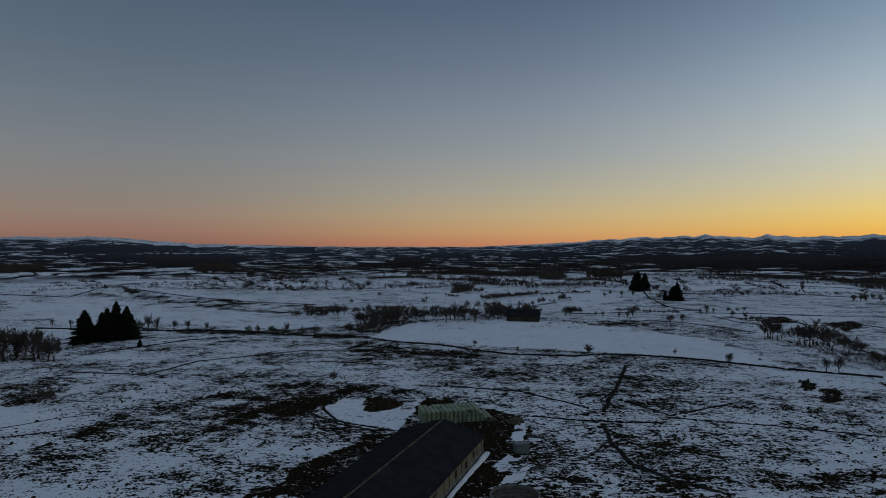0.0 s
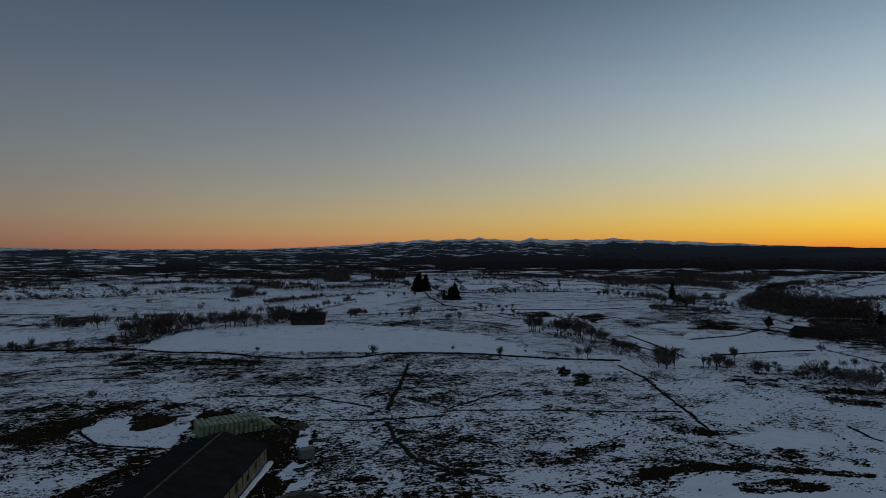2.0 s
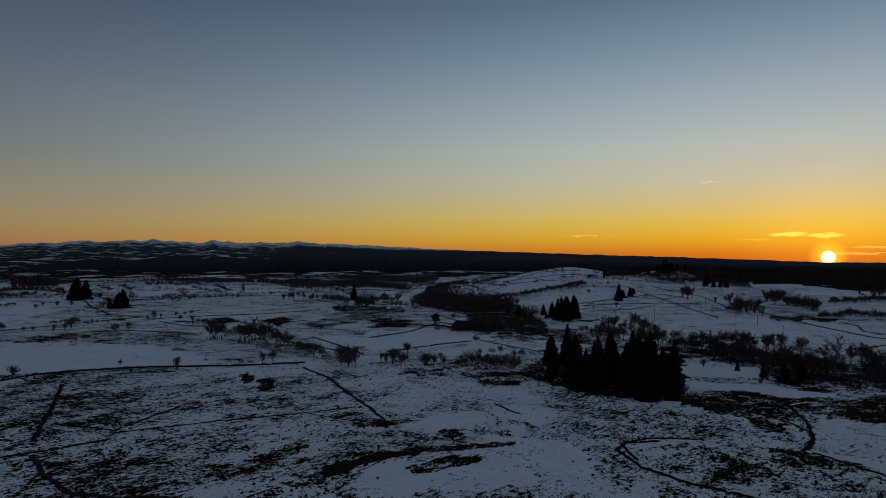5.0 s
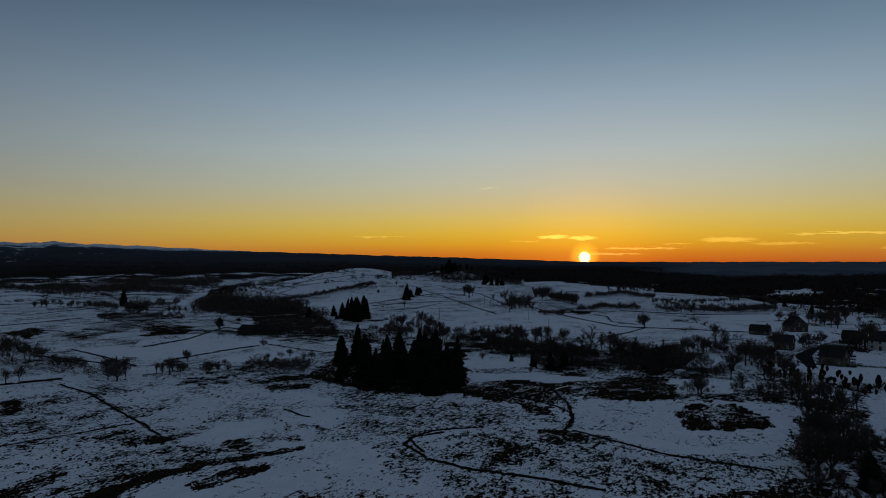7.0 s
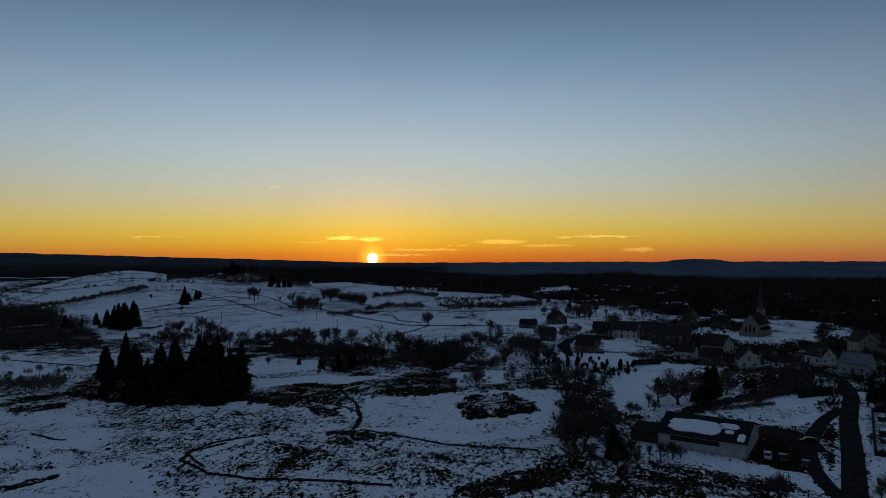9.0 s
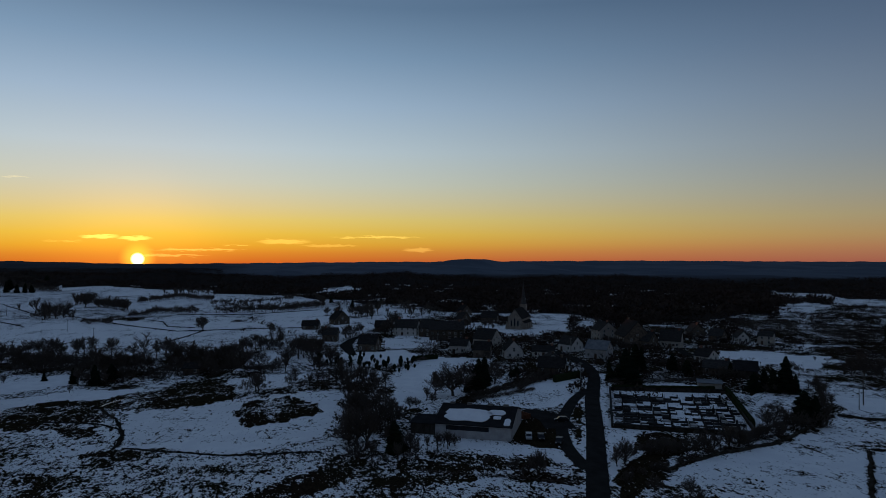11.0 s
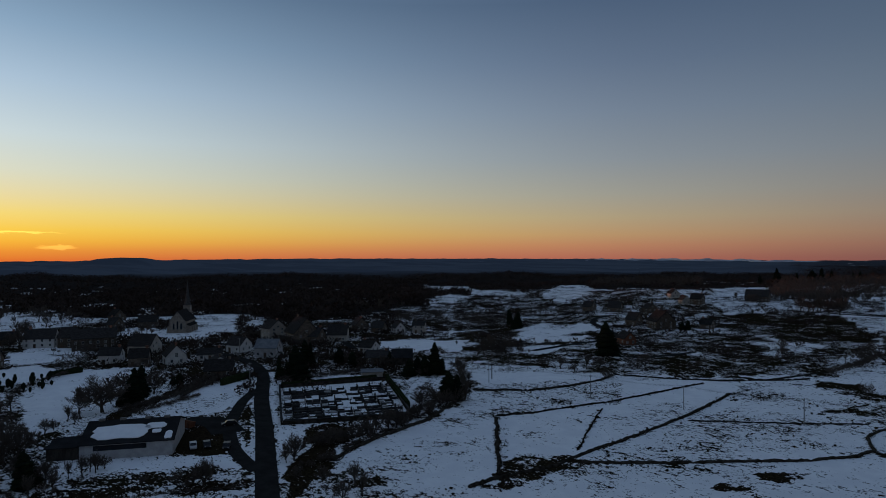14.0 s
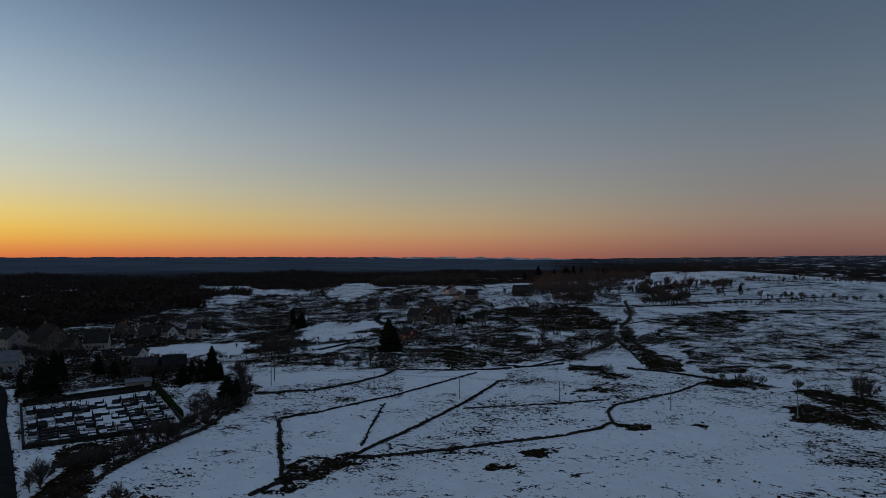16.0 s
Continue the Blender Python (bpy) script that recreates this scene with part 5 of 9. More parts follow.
FIRS_B = [(226.5, -66.2, 5.4),
    (233.5, -121.0, 9.2),
    (235.8, -129.4, 12.8),
    (233.8, -126.8, 9.4),
    (244.0, -154.9, 8.6),
    (236.7, -156.9, 7.0),
    (249.1, -87.3, 4.6),
    (248.0, -84.5, 3.7),
    (363.1, -948.9, 23.2),
    (337.8, -949.7, 15.9),
    (338.0, -1007.8, 18.7),
    (326.5, -1009.5, 22.4),
    (327.9, -1052.1, 17.4),
    (274.2, -992.8, 16.3),
    (391.4, -961.4, 12.8),
    (298.8, -1048.2, 13.4),
    (201.4, -385.6, 6.9),
    (201.2, -377.7, 6.0),
    (189.1, -275.3, 11.7),
    (185.4, -273.0, 13.3),
    (186.3, -278.4, 10.0),
    (283.7, -317.8, 11.2),
    (285.1, -316.6, 8.2)]
FIRS = FIRS_A + FIRS_B
# far woods: plan outline, closeness
DARK_A = [([(-1544.3, 2478.2), (-1585.1, 2675.7), (-1463.9, 3668.7), (-1288.5, 3265.0), (-1249.2, 2661.4), (-1372.7, 2463.3)], 0.9),
    ([(-1348.4, 2419.7), (-929.4, 2904.9), (-691.8, 2287.7), (-638.8, 1821.2), (-760.8, 1752.0), (-990.0, 2109.2), (-1217.2, 2331.4)], 0.95),
    ([(-945.4, 3721.8), (-834.6, 4146.8), (-629.8, 3198.6), (-735.2, 3052.7)], 0.9),
    ([(-186.7, 1830.5), (-195.2, 2642.8), (-95.0, 2768.4), (-48.8, 2309.5), (-64.2, 1868.9), (-123.0, 1665.5)], 0.95),
    ([(-101.1, 2948.3), (127.6, 3157.4), (118.6, 2647.3), (-55.1, 2609.4)], 0.9),
    ([(271.8, 2666.2), (342.6, 3221.8), (552.1, 2908.1), (636.5, 2623.9), (473.7, 2495.4)], 0.8),
    ([(491.7, 2185.4), (747.7, 2458.8), (1078.0, 2377.0), (1503.6, 2182.1), (941.8, 1366.9), (891.0, 1436.0), (880.8, 1626.9), (655.6, 1600.9), (630.8, 1961.1)], 0.9)]
DARK_B = [([(1191.1, 423.2), (1246.1, 157.7), (1209.0, 6.1), (1152.5, -163.1), (1564.4, -221.6), (1469.7, 124.6), (1400.3, 497.5)], 0.95),
    ([(1080.8, -738.5), (784.3, -943.6), (651.8, -1011.1), (519.6, -1078.4), (493.2, -1238.4), (780.7, -1960.3), (1332.7, -2067.7), (1535.7, -1049.3)], 0.95),
    ([(361.9, -929.0), (261.3, -1080.9), (288.9, -1827.3), (421.6, -2666.9), (762.2, -1956.8)], 0.95)]
DARK = DARK_A + DARK_B
# more field walls: plan points, width, height
WALLS_MORE_A = [([(203.7, 514.1), (191.6, 550.6), (204.5, 635.9), (230.5, 741.0)], 2.5, 0.7),
    ([(93.8, 472.8), (137.7, 496.2), (203.2, 518.6)], 1.8, 0.6),
    ([(195.9, 500.0), (240.1, 491.5), (281.9, 474.6), (340.3, 474.6)], 1.6, 0.6),
    ([(239.9, 707.4), (320.4, 706.7), (381.5, 682.6), (430.6, 625.0)], 1.6, 0.6),
    ([(131.6, 420.9), (155.3, 414.9), (173.9, 391.1), (182.1, 372.9)], 1.4, 0.5),
    ([(208.1, 450.2), (235.3, 464.9), (235.2, 408.1), (271.5, 419.9), (275.7, 400.2)], 1.6, 0.6),
    ([(197.1, 471.4), (194.5, 429.0), (204.2, 414.4)], 1.5, 0.5),
    ([(247.4, 295.0), (281.8, 297.8), (336.2, 321.2), (314.8, 259.5), (325.8, 228.6)], 1.6, 0.6),
    ([(216.5, 245.0), (254.5, 243.2), (275.2, 238.2)], 1.5, 0.6)]
WALLS_MORE_B = [([(224.8, 321.1), (215.5, 285.9), (202.2, 245.4)], 1.4, 0.6),
    ([(365.7, 386.4), (375.3, 358.5), (342.4, 301.2)], 1.2, 0.5),
    ([(631.8, 552.1), (1099.1, 847.7), (730.4, 499.7), (770.8, 472.3)], 1.8, 0.6),
    ([(671.3, 526.3), (702.4, 480.5), (743.5, 455.6), (748.1, 424.1)], 1.8, 0.6),
    ([(560.9, 476.5), (655.6, 505.7), (685.2, 452.2)], 1.6, 0.6),
    ([(544.8, 333.9), (612.1, 333.3), (713.8, 326.6), (687.0, 285.7)], 1.6, 0.6),
    ([(794.6, 380.5), (769.3, 342.3), (726.3, 287.2), (597.4, 212.3), (574.6, 176.3), (483.1, 107.8), (448.6, 76.2), (448.6, 20.0), (450.8, -14.8)], 1.6, 0.6),
    ([(535.4, 112.2), (517.8, 97.9), (481.0, 88.0), (467.2, 67.2)], 1.4, 0.5),
    ([(381.1, 78.2), (414.7, 66.8), (450.1, 59.0)], 1.4, 0.5)]
WALLS_MORE_C = [([(378.8, 134.7), (408.2, 125.3), (424.3, 120.1)], 1.4, 0.5),
    ([(579.7, 98.4), (565.7, 38.9), (594.7, -19.6)], 1.6, 0.6),
    ([(488.9, 291.1), (523.8, 273.6), (590.5, 276.5)], 1.4, 0.5),
    ([(640.3, 348.6), (655.6, 300.0), (713.9, 304.3)], 1.2, 0.5),
    ([(115.2, -254.1), (102.6, -257.3), (96.9, -278.6), (91.9, -298.2)], 1.6, 0.7),
    ([(198.4, -775.0), (145.6, -723.5), (116.9, -738.8)], 1.6, 0.7),
    ([(171.8, -530.9), (136.2, -531.8), (109.5, -544.1), (92.3, -582.7)], 1.8, 0.7),
    ([(103.7, -428.6), (93.4, -463.7), (76.8, -485.0)], 1.4, 0.6),
    ([(94.5, -180.8), (70.4, -202.1), (56.9, -215.6)], 1.2, 0.4)]
WALLS_MORE = WALLS_MORE_A + WALLS_MORE_B + WALLS_MORE_C
# more ground without snow: plan outline, how bare
BARE_MORE_A = [([(-363.1, 719.6), (-348.4, 709.0), (-284.1, 616.7), (-239.5, 600.0), (-188.7, 589.5), (-145.2, 542.9), (-191.3, 566.6), (-234.9, 552.1), (-294.3, 604.2)], 0.75),
    ([(-245.0, 542.2), (-226.1, 566.5), (-128.9, 555.2), (-67.9, 535.7), (-64.6, 509.9), (-112.9, 486.1), (-171.2, 506.9)], 0.62),
    ([(-43.2, 340.3), (-6.8, 319.9), (20.2, 303.3), (11.7, 291.8), (-22.8, 307.2), (-51.0, 314.9)], 0.9),
    ([(97.5, 402.3), (117.3, 409.5), (127.9, 397.9), (101.1, 389.1)], 0.85),
    ([(103.5, 361.5), (119.2, 360.8), (117.6, 356.1), (101.9, 353.6)], 0.9),
    ([(3.3, 355.0), (21.0, 363.4), (37.2, 366.1), (20.6, 356.4)], 0.9),
    ([(77.1, 330.1), (98.2, 332.8), (127.9, 319.3), (92.3, 312.7)], 0.8),
    ([(279.4, 336.0), (311.9, 352.9), (317.6, 329.9), (295.0, 317.0)], 0.98)]
BARE_MORE_B = [([(216.4, 446.3), (251.8, 474.3), (240.0, 431.8), (221.8, 426.8)], 0.98),
    ([(249.2, 421.9), (282.5, 443.7), (267.1, 403.7), (242.6, 388.5)], 0.98),
    ([(358.7, 484.7), (405.3, 500.5), (379.5, 400.9), (326.2, 410.1)], 0.8),
    ([(253.8, 383.6), (296.3, 407.7), (350.9, 418.3), (352.7, 372.6), (294.5, 370.2), (254.5, 350.3)], 0.7),
    ([(316.9, 334.8), (321.3, 287.3), (323.3, 253.8), (304.9, 272.6)], 0.75),
    ([(511.9, 144.9), (568.2, 147.5), (567.7, 118.9), (510.4, 118.5)], 0.98),
    ([(494.0, 54.3), (527.1, 44.8), (509.6, 37.1), (469.6, 47.7)], 0.9),
    ([(417.6, 258.3), (444.5, 252.0), (414.3, 244.3)], 0.95),
    ([(923.9, 422.7), (2012.9, 837.0), (1238.0, 452.1), (875.7, 400.7)], 0.8)]
BARE_MORE_C = [([(226.6, 13.9), (234.9, 5.0), (248.5, -15.4), (225.9, -5.6), (217.9, 4.7)], 0.92),
    ([(232.3, 60.4), (251.7, 51.7), (260.6, 35.4), (243.3, 28.9), (226.3, 46.5)], 0.9),
    ([(226.4, -460.3), (202.9, -498.3), (155.3, -517.2), (113.4, -436.5), (108.9, -402.5), (136.3, -411.0), (159.2, -417.7), (191.7, -441.2)], 1.0),
    ([(167.1, -428.6), (135.2, -417.7), (131.4, -377.8), (142.3, -374.9)], 0.85),
    ([(188.4, -314.9), (180.1, -338.0), (167.4, -314.2), (173.6, -295.8)], 0.9),
    ([(155.9, -323.4), (151.1, -355.2), (139.1, -353.6), (127.5, -313.0), (135.4, -298.7)], 0.9),
    ([(143.6, -254.2), (149.9, -275.9), (125.2, -270.4), (119.0, -246.8), (130.4, -239.9)], 0.9),
    ([(116.3, -334.3), (117.5, -371.9), (101.0, -353.9), (101.6, -329.7)], 0.92)]
BARE_MORE_D = [([(86.9, -262.0), (82.6, -274.8), (64.3, -258.1), (60.8, -250.7), (69.1, -248.6)], 0.92),
    ([(95.0, -381.3), (95.7, -406.9), (65.8, -326.4), (48.7, -307.2), (43.9, -276.5), (56.3, -279.4)], 0.92),
    ([(132.5, -274.7), (117.0, -300.0), (106.1, -279.5), (115.9, -250.5)], 0.85),
    ([(83.5, -365.6), (81.8, -405.8), (61.3, -375.0), (69.7, -346.0)], 0.85),
    ([(134.4, -208.4), (133.5, -223.1), (126.4, -223.7), (127.3, -201.1)], 0.85),
    ([(64.7, -245.6), (63.8, -229.3), (74.3, -213.4), (67.0, -234.6)], 0.85)]
BARE_MORE = BARE_MORE_A + BARE_MORE_B + BARE_MORE_C + BARE_MORE_D
# more unbroken snow: plan outline
CLEAN_MORE_A = [([(-999.8, 1615.7), (-679.9, 1742.0), (-543.7, 1408.7), (-334.9, 1107.5), (-171.6, 871.3), (-58.9, 796.8), (-148.4, 753.5), (-429.8, 837.1), (-791.0, 1147.8)], 1),
    ([(-391.6, 568.1), (-284.7, 536.1), (-155.2, 484.8), (-52.8, 416.7), (-92.1, 396.4), (-181.3, 426.0), (-255.6, 425.1)], 1),
    ([(-99.3, 783.7), (-2.8, 770.0), (9.6, 688.9), (-55.7, 752.9)], 1),
    ([(307.7, 956.7), (455.1, 1023.4), (498.1, 891.2), (480.3, 723.0), (395.1, 729.9), (283.9, 776.7)], 1),
    ([(119.6, 694.8), (176.6, 755.6), (173.6, 625.4), (122.8, 546.4), (45.1, 597.3)], 1),
    ([(-400.7, 2234.4), (-284.0, 2503.9), (-202.6, 2451.6), (-213.0, 1807.5)], 1),
    ([(-7.6, 2130.0), (143.0, 2465.9), (140.6, 2105.3), (9.2, 1760.0)], 1)]
CLEAN_MORE_B = [([(-143.8, 1220.6), (68.7, 1185.0), (184.3, 1263.6), (19.3, 1379.9)], 1),
    ([(910.4, 360.0), (1144.7, 373.1), (971.7, 316.7), (881.6, 348.6)], 1),
    ([(305.0, 24.8), (334.4, 20.4), (334.9, 9.2), (305.8, 10.1)], 1),
    ([(354.8, 28.8), (375.0, 2.1), (394.0, 3.7), (382.9, 29.5)], 1),
    ([(277.7, 121.3), (302.1, 92.7), (278.9, 83.0), (258.5, 107.6)], 1),
    ([(897.6, 258.2), (880.4, 149.3), (1025.9, 121.2), (1036.2, 175.7)], 1),
    ([(757.7, 89.6), (772.2, 34.3), (753.8, -19.2), (704.3, 31.3)], 1),
    ([(944.7, -24.1), (1124.2, -79.0), (1000.8, -92.1), (878.3, -35.6)], 1),
    ([(245.6, 107.3), (261.9, 80.4), (260.6, 53.5), (237.7, 70.7), (230.8, 96.1)], 1)]
CLEAN_MORE_C = [([(302.9, -7.2), (311.0, -24.6), (287.1, -47.3), (299.1, -59.9), (333.5, -54.9), (330.5, -31.7), (325.9, -7.2)], 1),
    ([(226.6, -33.3), (279.6, -49.7), (307.3, -64.3), (294.0, -91.7), (276.4, -80.9), (264.8, -53.0), (211.4, -32.9)], 1),
    ([(509.4, -68.4), (588.3, -117.8), (564.8, -118.2), (456.2, -59.3)], 1),
    ([(419.1, -108.8), (469.0, -141.8), (426.5, -137.1), (433.1, -151.9), (378.7, -151.8), (384.7, -120.0)], 1),
    ([(451.5, -162.9), (503.7, -191.8), (489.3, -216.3), (388.7, -171.8), (384.3, -154.0)], 1),
    ([(446.5, -204.3), (449.1, -219.8), (406.8, -197.0), (402.8, -184.3)], 1),
    ([(353.0, -45.8), (378.9, -62.4), (360.2, -70.5), (339.1, -63.3), (344.7, -47.7)], 1),
    ([(387.8, -838.7), (347.1, -871.4), (244.5, -624.8), (270.3, -584.5)], 1)]
CLEAN_MORE_D = [([(220.7, -1079.7), (259.3, -1639.6), (146.5, -926.5), (193.1, -959.8)], 1),
    ([(206.7, -706.4), (174.5, -813.5), (128.0, -808.9), (178.0, -658.4)], 1),
    ([(153.8, -518.7), (130.0, -537.5), (110.7, -471.2), (116.6, -442.9)], 1),
    ([(140.9, -218.5), (114.7, -247.7), (102.9, -236.6), (103.8, -210.8), (119.3, -184.9)], 1),
    ([(842.9, -706.7), (776.8, -743.1), (684.3, -654.6), (768.6, -644.4)], 1),
    ([(453.8, -377.1), (577.6, -524.2), (496.6, -483.4), (447.1, -398.6)], 1),
    ([(278.3, -301.0), (290.4, -355.5), (244.1, -351.6), (243.6, -314.7)], 1),
    ([(238.4, -267.1), (233.2, -323.8), (223.5, -304.8), (230.0, -271.7)], 1),
    ([(433.4, -521.4), (635.6, -806.7), (600.1, -818.6), (465.9, -671.2), (373.4, -482.4)], 1)]
CLEAN_MORE = CLEAN_MORE_A + CLEAN_MORE_B + CLEAN_MORE_C + CLEAN_MORE_D
# more copses: plan outline, height
WOODS_MORE_A = [([(-921.0, 1271.5), (-888.6, 1425.8), (-1024.0, 1647.7), (-1208.4, 1668.4)], 41.4),
    ([(-532.2, 1385.3), (-500.7, 1445.7), (-572.0, 1643.3), (-659.4, 1728.5)], 37.7),
    ([(9.6, 688.9), (28.4, 704.4), (37.5, 763.1), (14.0, 764.9)], 10.3),
    ([(29.3, 429.0), (45.1, 424.6), (54.6, 514.1), (38.7, 512.5)], 9.1),
    ([(-47.6, 389.1), (-33.1, 399.6), (-23.4, 427.4), (-20.0, 461.6), (-39.5, 477.4), (-53.0, 448.9)], 10.7),
    ([(134.6, 895.9), (229.3, 1441.9), (288.0, 1553.5), (167.0, 900.7)], 34.2),
    ([(481.8, 749.5), (671.4, 923.8), (856.7, 1076.7), (896.1, 1058.7), (647.4, 764.8), (509.9, 640.9), (500.3, 676.0)], 8.4),
    ([(396.4, 415.2), (498.7, 517.9), (572.0, 546.3), (539.8, 410.3), (462.5, 363.1), (410.6, 355.3)], 6.8)]
WOODS_MORE_B = [([(550.3, 685.5), (644.7, 768.4), (854.1, 1003.8), (835.3, 1022.1)], 12.9),
    ([(181.0, 340.9), (197.5, 298.6), (189.7, 256.4), (185.3, 230.9), (175.5, 237.1), (176.9, 272.6)], 2.9),
    ([(424.1, 371.8), (527.1, 460.6), (544.6, 427.0), (521.9, 395.8), (435.5, 335.9)], 6.1),
    ([(414.0, 311.4), (413.6, 288.0), (459.4, 325.5), (471.3, 351.6)], 6.7),
    ([(867.7, 415.5), (935.7, 428.1), (2012.9, 837.0), (1214.6, 431.5), (903.9, 357.4)], 11.3),
    ([(213.2, -54.3), (219.0, -70.3), (243.2, -97.4), (251.4, -95.6), (238.7, -74.4), (227.5, -59.0)], 1.9),
    ([(299.8, -56.0), (314.2, -65.7), (348.5, -77.6), (355.0, -71.1), (320.7, -58.5)], 3.8),
    ([(226.5, -575.0), (323.8, -831.1), (279.4, -931.0), (247.4, -1023.5), (203.1, -839.8), (228.3, -741.6), (211.4, -608.3)], 11.0)]
WOODS_MORE_C = [([(227.9, -221.8), (264.0, -259.2), (247.8, -268.0), (214.5, -227.9)], 3.6),
    ([(94.6, -335.9), (107.6, -392.5), (100.5, -392.3), (90.6, -358.7)], 4.0)]
WOODS_MORE = WOODS_MORE_A + WOODS_MORE_B + WOODS_MORE_C
# hedges and trees about the hall and cemetery: plan line, spacing, height
ROWS_NEAR_A = [([(151.7, -112.7), (152.2, -120.3), (155.0, -127.9)], 1.5, 4.4),
    ([(140.2, -90.7), (145.0, -104.9), (154.2, -130.5), (168.0, -157.1)], 0.9, 1.2),
    ([(146.5, -27.3), (138.9, -44.9), (130.9, -60.0)], 0.9, 0.9),
    ([(158.3, -131.8), (163.3, -142.9), (164.7, -150.3)], 1.9, 3.4),
    ([(192.7, -35.9), (194.5, -42.0), (199.7, -46.5)], 0.9, 1.8)]
ROWS_NEAR = ROWS_NEAR_A
# single trees about the hall: x, y, height
LONE_NEAR_A = [(143.9, -78.6, 6.1),
    (141.5, -99.6, 5.5),
    (110.6, -75.7, 5.4),
    (111.2, -71.2, 4.6),
    (122.6, -73.6, 4.5),
    (144.8, -42.8, 3.7),
    (139.8, -54.4, 6.1),
    (139.2, -50.4, 2.3),
    (164.4, -39.0, 5.1),
    (163.8, -37.4, 4.1),
    (164.1, -40.4, 3.9),
    (162.6, -28.2, 6.4),
    (155.4, -28.3, 5.0),
    (-17.1, -266.5, 8.0),
    (-15.4, -265.6, 5.1),
    (-5.6, -243.9, 4.3),
    (21.3, -265.1, 5.1),
    (27.6, -265.6, 3.8),
    (2.3, -265.0, 4.7)]
LONE_NEAR = LONE_NEAR_A
# firs about the hall: x, y, height
FIRS_NEAR_A = [(162.4, -146.9, 10.0)]
FIRS_NEAR = FIRS_NEAR_A
# tracks and low walls close by: plan points, width, height
WALLS_NEAR_A = [([(234.1, 65.1), (213.4, 53.4), (195.3, 47.5), (181.2, 46.2)], 1.6, 0.5),
    ([(145.5, 73.4), (154.4, 82.3), (164.7, 79.9), (175.2, 68.3)], 1.4, 0.4),
    ([(181.8, 43.9), (168.2, 16.4), (165.9, -6.9)], 1.4, 0.4),
    ([(-58.7, 210.0), (-42.4, 198.5), (-29.2, 183.7), (-16.7, 177.2)], 2.2, 0.15),
    ([(-38.3, 221.7), (-37.8, 202.5), (-31.1, 187.4), (-12.8, 177.5)], 2.0, 0.15),
    ([(-85.3, 305.3), (-67.7, 316.9), (-34.0, 313.2), (-15.4, 313.6)], 1.4, 0.3),
    ([(-79.1, 283.2), (-51.1, 284.5), (-19.7, 275.3)], 1.4, 0.3),
    ([(1.2, 235.0), (27.1, 226.4), (45.7, 202.9)], 1.4, 0.4),
    ([(26.4, 193.2), (42.2, 187.3), (63.2, 184.5)], 1.2, 0.4)]
WALLS_NEAR_B = [([(162.5, 239.0), (155.7, 212.0), (147.1, 192.2), (138.4, 171.0), (134.6, 159.9), (130.3, 151.7), (128.3, 145.5)], 1.3, 0.5),
    ([(68.2, 190.1), (93.3, 181.4), (117.0, 170.7), (134.7, 163.7)], 0.9, 0.3),
    ([(122.9, 134.3), (123.2, 131.2), (120.3, 128.5)], 1.2, 0.3),
    ([(167.3, 135.0), (162.7, 124.8), (162.3, 120.2)], 1.4, 0.3)]
WALLS_NEAR = WALLS_NEAR_A + WALLS_NEAR_B
# bare ground close by: plan outline, how bare
BARE_NEAR_A = [([(209.1, -98.2), (197.6, -89.6), (183.5, -82.0), (169.7, -76.1), (161.0, -73.6), (157.8, -73.4), (203.1, -94.5)], 0.95),
    ([(162.7, -92.1), (163.9, -100.1), (156.3, -100.8), (144.0, -94.1), (145.9, -87.3), (150.6, -85.2)], 1.1),
    ([(129.0, -68.3), (141.8, -76.3), (146.7, -87.8), (146.1, -94.5), (134.1, -81.6), (128.4, -73.6)], 1.1),
    ([(150.5, -27.4), (142.7, -46.2), (132.5, -61.4), (129.7, -60.2), (138.0, -44.6), (144.6, -26.3)], 1.1),
    ([(153.8, -44.1), (155.1, -53.2), (146.5, -61.8), (135.4, -62.1), (143.7, -46.5), (149.0, -34.7), (155.8, -36.3)], 0.75),
    ([(-22.8, 200.7), (-24.9, 213.6), (-18.5, 223.2), (-9.1, 221.8), (-12.0, 211.7), (-17.1, 206.3)], 0.95)]
BARE_NEAR_B = [([(-106.2, 153.9), (-102.6, 161.1), (-99.9, 179.0), (-82.7, 194.1), (-68.4, 219.6), (-53.0, 227.9), (-43.4, 219.8), (-63.5, 198.1), (-63.7, 179.0), (-81.8, 159.2), (-93.5, 146.8)], 0.8),
    ([(-58.0, 136.2), (-53.5, 143.3), (-33.5, 144.2), (-36.5, 136.2), (-43.9, 129.8)], 0.62),
    ([(-63.1, 228.4), (-34.3, 237.5), (-4.7, 220.9), (-6.4, 210.9), (-28.0, 220.2), (-50.0, 215.3)], 0.75),
    ([(45.4, 181.4), (49.9, 160.4), (52.9, 133.9), (61.1, 128.2), (82.1, 139.6), (95.2, 131.1), (69.1, 127.5), (53.0, 122.0), (45.7, 142.9)], 0.72),
    ([(102.1, 109.9), (112.8, 107.8), (121.0, 103.1), (119.1, 100.7), (106.0, 104.7)], 0.95),
    ([(77.2, 142.4), (101.5, 145.0), (101.0, 140.4), (83.0, 135.6)], 0.85)]
